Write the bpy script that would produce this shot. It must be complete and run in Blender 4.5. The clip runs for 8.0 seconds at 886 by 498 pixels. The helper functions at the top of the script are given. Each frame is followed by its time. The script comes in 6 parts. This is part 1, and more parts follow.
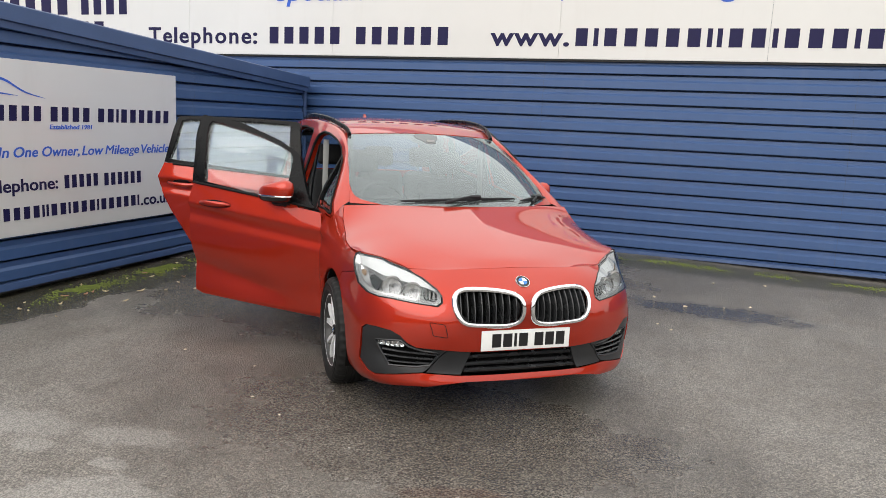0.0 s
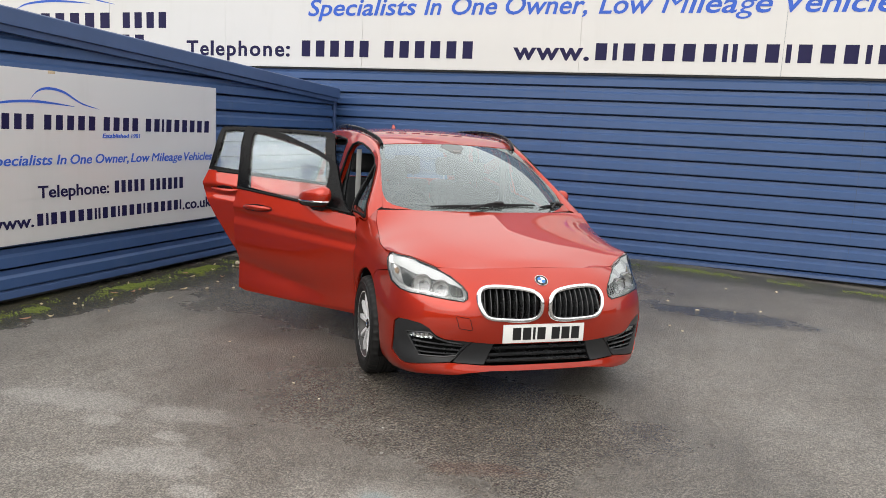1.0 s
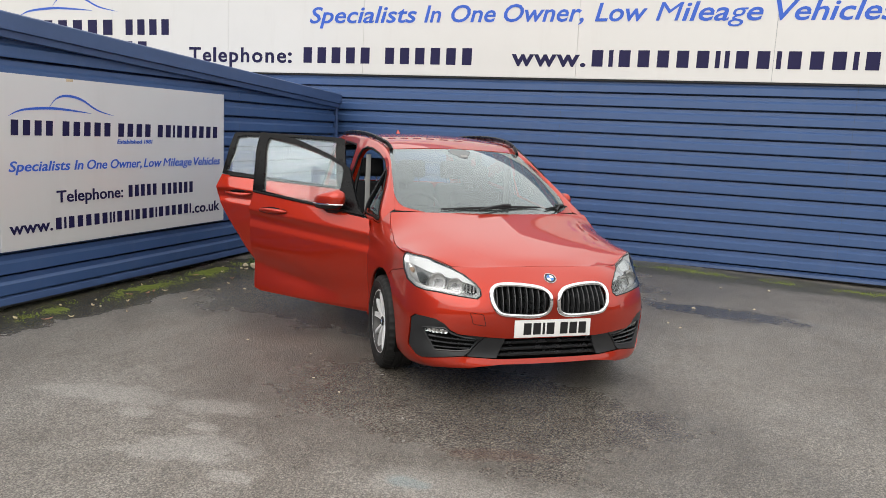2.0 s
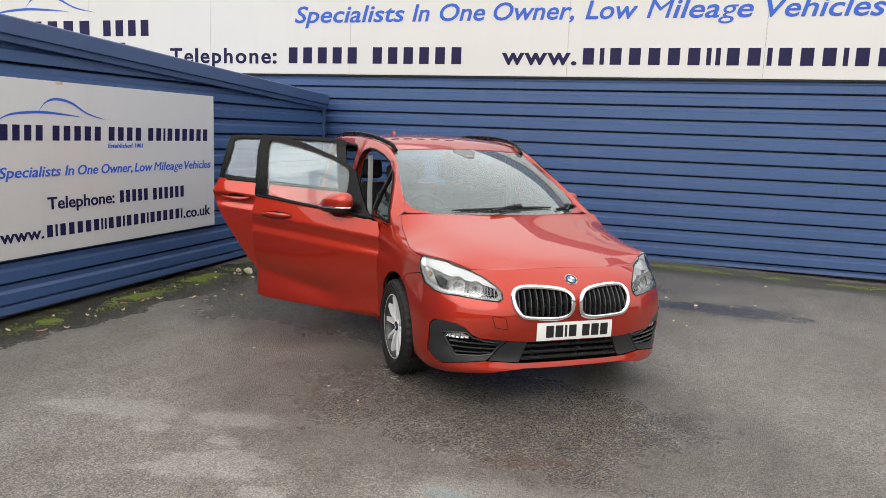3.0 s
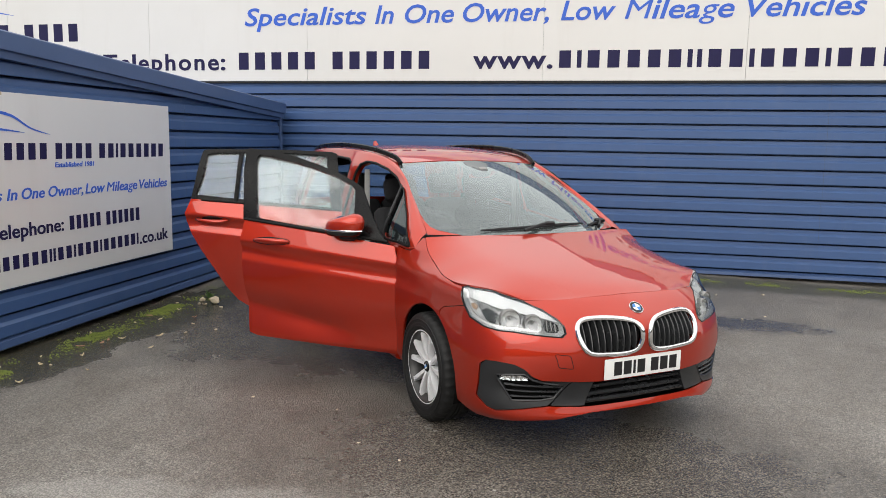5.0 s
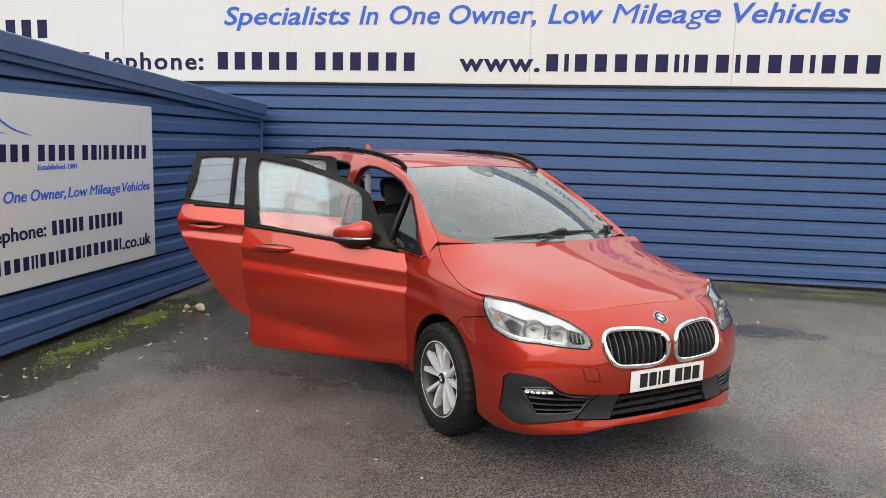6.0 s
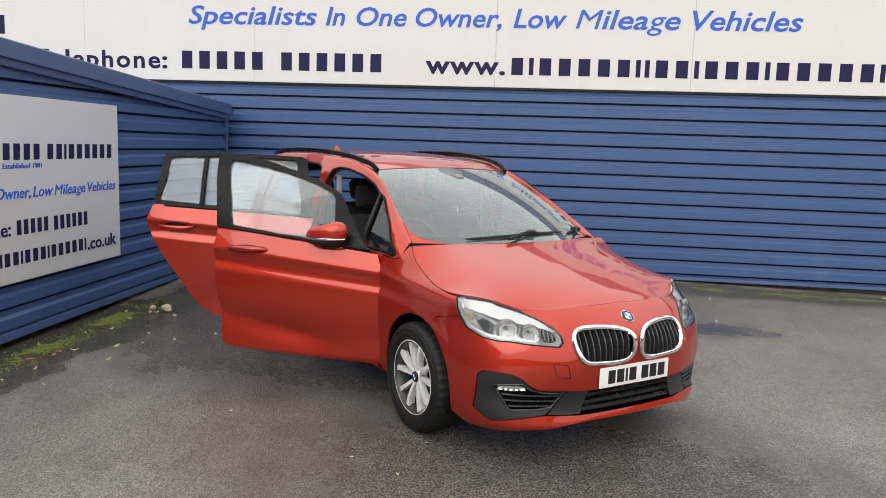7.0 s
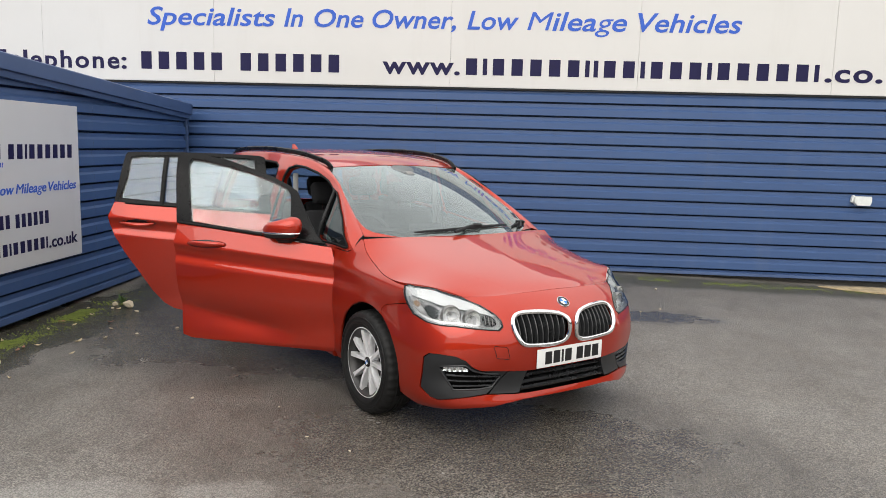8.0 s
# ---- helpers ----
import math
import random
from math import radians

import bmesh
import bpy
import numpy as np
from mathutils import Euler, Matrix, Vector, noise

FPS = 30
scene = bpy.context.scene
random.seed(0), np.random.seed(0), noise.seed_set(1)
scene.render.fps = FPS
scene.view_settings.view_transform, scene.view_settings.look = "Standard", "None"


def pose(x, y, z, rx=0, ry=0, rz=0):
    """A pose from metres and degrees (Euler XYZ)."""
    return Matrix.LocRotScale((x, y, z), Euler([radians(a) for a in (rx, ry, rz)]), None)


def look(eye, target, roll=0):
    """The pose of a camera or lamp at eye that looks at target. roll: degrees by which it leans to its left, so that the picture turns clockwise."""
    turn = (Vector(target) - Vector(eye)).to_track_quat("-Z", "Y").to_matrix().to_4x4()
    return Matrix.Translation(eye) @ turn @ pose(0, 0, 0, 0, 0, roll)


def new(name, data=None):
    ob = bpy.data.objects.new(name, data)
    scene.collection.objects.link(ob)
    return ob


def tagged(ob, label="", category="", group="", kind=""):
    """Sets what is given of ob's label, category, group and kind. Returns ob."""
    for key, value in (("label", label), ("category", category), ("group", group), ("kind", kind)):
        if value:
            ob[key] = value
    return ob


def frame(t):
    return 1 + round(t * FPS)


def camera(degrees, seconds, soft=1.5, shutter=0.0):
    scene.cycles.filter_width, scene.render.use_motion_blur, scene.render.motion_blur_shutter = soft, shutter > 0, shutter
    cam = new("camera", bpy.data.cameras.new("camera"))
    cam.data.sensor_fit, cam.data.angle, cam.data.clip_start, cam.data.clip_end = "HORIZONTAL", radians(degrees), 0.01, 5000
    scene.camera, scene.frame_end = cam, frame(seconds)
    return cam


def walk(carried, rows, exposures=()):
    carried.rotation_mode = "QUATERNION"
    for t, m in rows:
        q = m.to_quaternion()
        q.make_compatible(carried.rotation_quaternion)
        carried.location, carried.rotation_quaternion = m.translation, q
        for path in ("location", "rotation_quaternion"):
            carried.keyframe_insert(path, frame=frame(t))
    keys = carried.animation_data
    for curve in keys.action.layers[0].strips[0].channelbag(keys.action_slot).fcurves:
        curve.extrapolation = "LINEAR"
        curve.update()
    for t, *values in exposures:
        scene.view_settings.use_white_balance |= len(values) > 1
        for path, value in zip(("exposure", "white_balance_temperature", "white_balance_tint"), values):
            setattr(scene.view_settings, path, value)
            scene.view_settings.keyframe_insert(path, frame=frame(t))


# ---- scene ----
cam = camera(60.5, 8.0, 0.62)
PATH = [
    (0, (0.119, 0.086, 1.613), (-0.56, 1.937, 1.279), 2.6),
    (0.5, (0.179, -0.11, 1.626), (-0.533, 1.731, 1.3), 2.7),
    (1, (0.234, -0.31, 1.636), (-0.498, 1.525, 1.321), 2.9),
    (2.5, (0.084, -0.629, 1.645), (-0.598, 1.228, 1.344), 2.5),
    (3, (-0.117, -0.588, 1.635), (-0.758, 1.282, 1.333), 2.1),
    (3.5, (-0.345, -0.475, 1.633), (-0.937, 1.413, 1.336), 1.7),
    (4, (-0.556, -0.396, 1.629), (-1.095, 1.508, 1.341), 1.4),
    (4.5, (-0.804, -0.306, 1.65), (-1.298, 1.612, 1.368), 1.1),
    (5, (-0.967, -0.141, 1.637), (-1.417, 1.788, 1.359), 1.0),
    (6.5, (-1.374, -0.071, 1.662), (-1.673, 1.888, 1.392), 1.7),
    (7, (-1.366, -0.174, 1.665), (-1.614, 1.792, 1.397), 1.9),
    (7.5, (-1.275, -0.332, 1.664), (-1.479, 1.64, 1.399), 1.9),
    (8, (-1.219, -0.453, 1.672), (-1.38, 1.522, 1.401), 1.6),
]
EXPOSURES = [(0, 0.05), (0.5, 0.05), (1, 0.02), (2.5, -0.02), (8, -0.02)]
walk(cam, [(t, look(eye, target, roll)) for t, eye, target, roll in PATH], EXPOSURES)

# ---- sky and sun: bright overcast ----
SKY_HORIZON, SKY_ZENITH = 12.0, 17.8
SUN_ELEVATION, SUN_AZIMUTH = 34.0, 187.0      # degrees; azimuth clockwise from +y
world = bpy.data.worlds.new("sky")
scene.world = world
world.use_nodes = True
wn = world.node_tree.nodes
wl = world.node_tree.links
background = wn["Background"]
sky = wn.new("ShaderNodeTexSky")
sky.sky_type = "NISHITA"
sky.sun_disc = False
sky.sun_elevation = radians(SUN_ELEVATION)
sky.sun_rotation = radians(SUN_AZIMUTH)
sky.dust_density, sky.air_density, sky.ozone_density = 4.0, 1.0, 1.0
# overcast dome: brighter overhead than at the horizon
dome_at = wn.new("ShaderNodeTexCoord")
dome_split = wn.new("ShaderNodeSeparateXYZ")
dome = wn.new("ShaderNodeMapRange")
dome.inputs["From Min"].default_value, dome.inputs["From Max"].default_value = 0.0, 1.0
dome.inputs["To Min"].default_value, dome.inputs["To Max"].default_value = SKY_HORIZON, SKY_ZENITH
dome_tint = wn.new("ShaderNodeCombineColor")
wl.new(dome_at.outputs["Generated"], dome_split.inputs[0])
wl.new(dome_split.outputs[2], dome.inputs["Value"])
for channel, tint in enumerate((1.0, 0.99, 0.965)):
    scaled = wn.new("ShaderNodeMath")
    scaled.operation = "MULTIPLY"
    scaled.inputs[1].default_value = tint
    wl.new(dome.outputs[0], scaled.inputs[0])
    wl.new(scaled.outputs[0], dome_tint.inputs[channel])
overcast = wn.new("ShaderNodeMix")
overcast.data_type = "RGBA"
overcast.inputs[0].default_value = 0.9
wl.new(sky.outputs[0], overcast.inputs[6])
wl.new(dome_tint.outputs[0], overcast.inputs[7])
# cloud cover: slow soft variation of the grey sky
cloud_at = wn.new("ShaderNodeTexCoord")
cloud = wn.new("ShaderNodeTexNoise")
cloud.inputs["Scale"].default_value = 2.2
cloud.inputs["Detail"].default_value = 5.0
cloud_range = wn.new("ShaderNodeMapRange")
cloud_range.inputs["From Min"].default_value, cloud_range.inputs["From Max"].default_value = 0.3, 0.7
cloud_range.inputs["To Min"].default_value, cloud_range.inputs["To Max"].default_value = 0.86, 1.14
cloudy = wn.new("ShaderNodeVectorMath")
cloudy.operation = "SCALE"
wl.new(cloud_at.outputs["Generated"], cloud.inputs["Vector"])
wl.new(cloud.outputs["Fac"], cloud_range.inputs["Value"])
wl.new(overcast.outputs[2], cloudy.inputs[0])
wl.new(cloud_range.outputs[0], cloudy.inputs["Scale"])
wl.new(cloudy.outputs[0], background.inputs["Color"])
background.inputs["Strength"].default_value = 0.11
sun_data = bpy.data.lights.new("sun", "SUN")
sun_data.energy, sun_data.angle, sun_data.color = 1.1, radians(50), (1.0, 0.97, 0.92)
sun = new("sun", sun_data)
az, el = radians(SUN_AZIMUTH), radians(SUN_ELEVATION)
sun.matrix_world = look((math.sin(az) * math.cos(el) * 50, math.cos(az) * math.cos(el) * 50, math.sin(el) * 50), (0, 0, 0))

# ---- materials ----
def node_material(name):
    m = bpy.data.materials.new(name)
    m.use_nodes = True
    nt = m.node_tree
    return m, nt, nt.nodes["Principled BSDF"]


def noise_node(nt, scale, detail=4.0, rough=0.55, stretch=None):
    at = nt.nodes.new("ShaderNodeTexCoord")
    n = nt.nodes.new("ShaderNodeTexNoise")
    n.inputs["Scale"].default_value, n.inputs["Detail"].default_value, n.inputs["Roughness"].default_value = scale, detail, rough
    if stretch:
        mp = nt.nodes.new("ShaderNodeMapping")
        mp.inputs["Scale"].default_value = stretch
        nt.links.new(at.outputs["Object"], mp.inputs["Vector"])
        nt.links.new(mp.outputs[0], n.inputs["Vector"])
    else:
        nt.links.new(at.outputs["Object"], n.inputs["Vector"])
    return n


def ramp(nt, source, stops):
    r = nt.nodes.new("ShaderNodeValToRGB")
    e = r.color_ramp.elements
    while len(e) < len(stops):
        e.new(0.5)
    for el_, (p, c) in zip(e, stops):
        el_.position = p
        el_.color = (*c, 1) if len(c) == 3 else c
    nt.links.new(source, r.inputs[0])
    return r


def mix(nt, fac, a, b, kind="MIX"):
    m = nt.nodes.new("ShaderNodeMix")
    m.data_type, m.blend_type = "RGBA", kind
    for socket, value in ((m.inputs[0], fac), (m.inputs[6], a), (m.inputs[7], b)):
        if isinstance(value, (int, float)):
            socket.default_value = value
        elif isinstance(value, tuple):
            socket.default_value = (*value, 1) if len(value) == 3 else value
        else:
            nt.links.new(value, socket)
    return m.outputs[2]


def bump(nt, bsdf, source, strength, distance):
    b = nt.nodes.new("ShaderNodeBump")
    b.inputs["Strength"].default_value, b.inputs["Distance"].default_value = strength, distance
    nt.links.new(source, b.inputs["Height"])
    nt.links.new(b.outputs[0], bsdf.inputs["Normal"])
    return b


def plain(name, colour, rough=0.5, metal=0.0, vary=0.15, scale=8.0, bumps=0.0, fine=60.0, coat=0.0, spec=0.5):
    """A surface of one colour with stains at one scale and grain at another."""
    m, nt, p = node_material(name)
    big, small = noise_node(nt, scale), noise_node(nt, fine, 3)
    dark = tuple(c * (1 - vary) for c in colour)
    light = tuple(min(1, c * (1 + vary)) for c in colour)
    r = ramp(nt, big.outputs["Fac"], [(0.3, dark), (0.7, light)])
    c = mix(nt, 0.25 if vary else 0.0, r.outputs[0], mix(nt, small.outputs["Fac"], dark, light))
    nt.links.new(c, p.inputs["Base Color"])
    rr = nt.nodes.new("ShaderNodeMapRange")
    rr.inputs["To Min"].default_value, rr.inputs["To Max"].default_value = max(0, rough - 0.08), min(1, rough + 0.08)
    nt.links.new(big.outputs["Fac"], rr.inputs["Value"])
    nt.links.new(rr.outputs[0], p.inputs["Roughness"])
    p.inputs["Metallic"].default_value = metal
    p.inputs["Coat Weight"].default_value = coat
    p.inputs["Coat Roughness"].default_value = 0.03
    p.inputs["Specular IOR Level"].default_value = spec
    if bumps:
        bump(nt, p, small.outputs["Fac"], bumps, 0.002)
    return m


def cladding_material():
    m, nt, p = node_material("blue coated steel")
    big = noise_node(nt, 0.9, 5, 0.6)
    streak = noise_node(nt, 2.0, 5, 0.65, (2.0, 2.0, 0.25))
    fine = noise_node(nt, 45, 4)
    base = mix(nt, big.outputs["Fac"], (0.036, 0.077, 0.192), (0.050, 0.103, 0.242))
    dusty = ramp(nt, streak.outputs["Fac"], [(0.52, (0, 0, 0)), (0.8, (0.22, 0.22, 0.22))])
    base = mix(nt, dusty.outputs[0], base, (0.125, 0.155, 0.235))
    spots = ramp(nt, fine.outputs["Fac"], [(0.66, (0, 0, 0)), (0.78, (0.3, 0.3, 0.3))])
    base = mix(nt, spots.outputs[0], base, (0.17, 0.19, 0.24))
    nt.links.new(base, p.inputs["Base Color"])
    p.inputs["Roughness"].default_value = 0.42
    p.inputs["Specular IOR Level"].default_value = 0.45
    bump(nt, p, noise_node(nt, 3.0, 2).outputs["Fac"], 0.12, 0.02)
    return m


def panel_material(name, colour, grey_side, metal=0.0, rough=0.38):
    m, nt, p = node_material(name)
    big = noise_node(nt, 0.8, 4, 0.6)
    run = noise_node(nt, 3.0, 5, 0.7, (1.0, 1.0, 0.12))
    base = mix(nt, big.outputs["Fac"], tuple(c * 0.90 for c in colour), colour)
    dirt = ramp(nt, run.outputs["Fac"], [(0.55, (0, 0, 0)), (0.85, (0.3, 0.3, 0.3))])
    base = mix(nt, dirt.outputs[0], base, grey_side)
    nt.links.new(base, p.inputs["Base Color"])
    p.inputs["Roughness"].default_value = rough
    p.inputs["Metallic"].default_value = metal
    p.inputs["Specular IOR Level"].default_value = 0.4
    bump(nt, p, noise_node(nt, 1.6, 2).outputs["Fac"], 0.06, 0.02)
    return m


def blob(nt, x, y, rx, ry, soft=0.5, wobble=0.35, turn=0.0, scale=2.5):
    """A patch on the ground with a ragged outline: 1 inside, 0 outside."""
    at = nt.nodes.new("ShaderNodeTexCoord")
    mp = nt.nodes.new("ShaderNodeMapping")
    mp.vector_type = "TEXTURE"
    mp.inputs["Location"].default_value = (x, y, 0)
    mp.inputs["Rotation"].default_value = (0, 0, radians(turn))
    mp.inputs["Scale"].default_value = (rx, ry, 1)
    nt.links.new(at.outputs["Object"], mp.inputs["Vector"])
    ln = nt.nodes.new("ShaderNodeVectorMath")
    ln.operation = "LENGTH"
    nt.links.new(mp.outputs[0], ln.inputs[0])
    n = noise_node(nt, scale, 5, 0.65)
    add = nt.nodes.new("ShaderNodeMath")
    add.operation = "MULTIPLY_ADD"
    nt.links.new(n.outputs["Fac"], add.inputs[0])
    add.inputs[1].default_value = wobble * 4
    nt.links.new(ln.outputs["Value"], add.inputs[2])
    mr = nt.nodes.new("ShaderNodeMapRange")
    mr.inputs["From Min"].default_value, mr.inputs["From Max"].default_value = 1 + wobble * 2 + soft / 2, 1 + wobble * 2 - soft / 2
    nt.links.new(add.outputs[0], mr.inputs["Value"])
    return mr.outputs[0]


def times(nt, a, b, op="MULTIPLY"):
    m = nt.nodes.new("ShaderNodeMath")
    m.operation = op
    for s, v in zip(m.inputs, (a, b)):
        if isinstance(v, (int, float)):
            s.default_value = v
        else:
            nt.links.new(v, s)
    return m.outputs[0]


def asphalt_material():
    m, nt, p = node_material("worn damp asphalt")
    at = nt.nodes.new("ShaderNodeTexCoord")
    stones = nt.nodes.new("ShaderNodeTexVoronoi")
    stones.inputs["Scale"].default_value = 104
    nt.links.new(at.outputs["Object"], stones.inputs["Vector"])
    stones2 = nt.nodes.new("ShaderNodeTexVoronoi")
    stones2.inputs["Scale"].default_value = 190
    nt.links.new(at.outputs["Object"], stones2.inputs["Vector"])
    big, mid, fine = noise_node(nt, 0.35, 5, 0.6), noise_node(nt, 2.2, 6, 0.65), noise_node(nt, 120, 3)
    base = ramp(nt, big.outputs["Fac"], [(0.3, (0.218, 0.203, 0.183)), (0.7, (0.300, 0.281, 0.254))]).outputs[0]
    base = mix(nt, ramp(nt, mid.outputs["Fac"], [(0.35, (0, 0, 0)), (0.75, (0.55, 0.55, 0.55))]).outputs[0], base, (0.260, 0.243, 0.221))
    # single stones of the aggregate, light and dark
    grain = ramp(nt, stones.outputs["Color"], [(0.15, (0.70, 0.69, 0.675)), (0.5, (1.01, 1.0, 0.99)), (0.70, (1.14, 1.13, 1.11)), (0.90, (1.5, 1.47, 1.42))]).outputs[0]
    base = mix(nt, 1.0, base, grain, "MULTIPLY")
    # wide mottling, browner where it is dark
    mottle = ramp(nt, noise_node(nt, 1.25, 7, 0.68).outputs["Fac"], [(0.32, (0.80, 0.77, 0.74)), (0.5, (0.98, 0.97, 0.96)), (0.66, (1.10, 1.11, 1.12))])
    base = mix(nt, 1.0, base, mottle.outputs[0], "MULTIPLY")
    streaks = ramp(nt, noise_node(nt, 4.5, 6, 0.7, (1.0, 0.45, 1.0)).outputs["Fac"], [(0.36, (0.87, 0.86, 0.85)), (0.6, (1.06, 1.06, 1.06))])
    base = mix(nt, 1.0, base, streaks.outputs[0], "MULTIPLY")
    base = mix(nt, ramp(nt, fine.outputs["Fac"], [(0.58, (0, 0, 0)), (0.68, (0.5, 0.5, 0.5))]).outputs[0], base, (0.026, 0.025, 0.025))
    pits = ramp(nt, stones.outputs["Distance"], [(0.46, (0, 0, 0)), (0.64, (0.52, 0.52, 0.52))])
    base = mix(nt, pits.outputs[0], base, (0.016, 0.015, 0.014))
    # pale scuffs and lime marks
    pale = blob(nt, -2.27, 2.36, 0.34, 0.16, 0.25, 0.5, 20, 6)
    for args in ((-2.38, 2.62, 0.10, 0.05, 0.3, 0.5, 0, 8), (-3.2, 2.78, 0.42, 0.13, 0.5, 0.6, 10, 5), (-2.86, 2.63, 0.10, 0.07, 0.3, 0.5, 0, 8), (-2.5, 2.9, 0.3, 0.1, 0.6, 0.7, 10, 7),
                 (-0.95, 2.58, 0.42, 0.16, 0.6, 0.6, 15, 5), (-0.2, 2.6, 0.5, 0.18, 0.8, 0.7, 0, 5), (-3.9, 2.2, 0.5, 0.16, 0.8, 0.7, -10, 4), (-1.9, 2.2, 0.12, 0.06, 0.4, 0.5, 0, 8)):
        pale = times(nt, pale, blob(nt, *args), "MAXIMUM")
    pale = times(nt, pale, ramp(nt, stones.outputs["Distance"], [(0.0, (0.75, 0.75, 0.75)), (0.6, (0.25, 0.25, 0.25))]).outputs[0])
    base = mix(nt, pale, base, (0.43, 0.412, 0.385))
    # patch under and before the car's nose: asphalt darker, browner and smoother
    darkened = blob(nt, -1.2, 3.6, 1.5, 0.95, 0.9, 0.5, 0, 1.1)
    base = mix(nt, times(nt, darkened, 0.75), base, mix(nt, 1.0, base, (0.40, 0.37, 0.34), "MULTIPLY"))
    rust = times(nt, blob(nt, -0.85, 3.02, 0.26, 0.07, 0.6, 0.6, 20, 7), 0.0, "MAXIMUM")
    base = mix(nt, times(nt, rust, 0.35), base, (0.10, 0.045, 0.028))
    teal = blob(nt, -1.13, 2.53, 0.10, 0.05, 0.6, 0.5, 0, 8)
    base = mix(nt, times(nt, teal, 0.35), base, (0.20, 0.30, 0.33))
    # damp behind the car and along the foot of the walls, darkened ground under the car, an oily puddle
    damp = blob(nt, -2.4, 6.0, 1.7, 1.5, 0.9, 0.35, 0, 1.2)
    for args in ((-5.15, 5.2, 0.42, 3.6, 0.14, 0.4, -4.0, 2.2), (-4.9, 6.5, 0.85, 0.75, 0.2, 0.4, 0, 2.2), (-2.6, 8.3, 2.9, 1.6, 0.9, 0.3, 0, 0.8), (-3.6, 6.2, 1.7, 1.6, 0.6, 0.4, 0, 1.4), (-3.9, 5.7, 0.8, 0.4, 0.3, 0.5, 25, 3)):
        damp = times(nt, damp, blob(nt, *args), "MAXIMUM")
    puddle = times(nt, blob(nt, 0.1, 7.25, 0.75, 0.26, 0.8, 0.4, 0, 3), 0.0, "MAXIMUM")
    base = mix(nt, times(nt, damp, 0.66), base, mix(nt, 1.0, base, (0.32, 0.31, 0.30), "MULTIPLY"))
    base = mix(nt, times(nt, puddle, 0.65), base, (0.026, 0.026, 0.027))
    # moss and silt at the foot of the walls
    wet_noise = noise_node(nt, 3.2, 6, 0.7)
    moss_left = times(nt, blob(nt, -5.22, 5.5, 0.26, 2.9, 0.5, 0.35, -1.3, 2.0), ramp(nt, wet_noise.outputs["Fac"], [(0.55, (0, 0, 0)), (0.64, (1, 1, 1))]).outputs[0])
    moss_back = times(nt, blob(nt, -0.5, 9.45, 5.0, 0.28, 0.6, 0.3, 0, 2.0), ramp(nt, wet_noise.outputs["Fac"], [(0.52, (0, 0, 0)), (0.70, (0.45, 0.45, 0.45))]).outputs[0])
    silt = times(nt, blob(nt, -5.22, 5.3, 0.44, 3.6, 0.22, 0.4, -4.5, 2.2), blob(nt, 0, 9.35, 7.0, 0.42, 0.6, 0.3, 0, 1.5), "MAXIMUM")
    base = mix(nt, times(nt, silt, 0.8), base, mix(nt, noise_node(nt, 9, 6, 0.7).outputs["Fac"], (0.012, 0.012, 0.010), (0.085, 0.080, 0.050)))
    speck = ramp(nt, noise_node(nt, 38, 4).outputs["Fac"], [(0.4, (0.35, 0.35, 0.35)), (0.6, (1, 1, 1))]).outputs[0]
    base = mix(nt, times(nt, times(nt, moss_left, moss_back, "MAXIMUM"), speck), base, (0.185, 0.215, 0.020))
    nt.links.new(base, p.inputs["Base Color"])
    wet = times(nt, times(nt, times(nt, damp, darkened, "MAXIMUM"), 0.24), times(nt, puddle, 0.3), "MAXIMUM")
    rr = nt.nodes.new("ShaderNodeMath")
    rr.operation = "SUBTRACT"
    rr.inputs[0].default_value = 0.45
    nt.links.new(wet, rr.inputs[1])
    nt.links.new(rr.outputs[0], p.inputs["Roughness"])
    p.inputs["Specular IOR Level"].default_value = 0.5
    h = times(nt, times(nt, stones.outputs["Distance"], -0.9), times(nt, stones2.outputs["Distance"], -0.35), "ADD")
    h = times(nt, h, times(nt, 1.0, times(nt, puddle, 0.75), "SUBTRACT"))
    bump(nt, p, h, 1.0, 0.0062)
    return m


def paint_material():
    m, nt, p = node_material("metallic red-orange car paint")
    flake = noise_node(nt, 900, 2)
    broad = noise_node(nt, 1.5, 3)
    base = mix(nt, flake.outputs["Fac"], (0.36, 0.019, 0.0065), (0.49, 0.032, 0.010))
    base = mix(nt, times(nt, broad.outputs["Fac"], 0.2), base, (0.46, 0.030, 0.010))
    nt.links.new(base, p.inputs["Base Color"])
    p.inputs["Metallic"].default_value = 0.62
    p.inputs["Roughness"].default_value = 0.42
    p.inputs["Specular IOR Level"].default_value = 0.08
    p.inputs["Coat Weight"].default_value = 1.0
    p.inputs["Coat Roughness"].default_value = 0.012
    p.inputs["Coat IOR"].default_value = 1.54
    # droplets and orange peel
    bump(nt, p, noise_node(nt, 60, 2).outputs["Fac"], 0.015, 0.002)
    return m


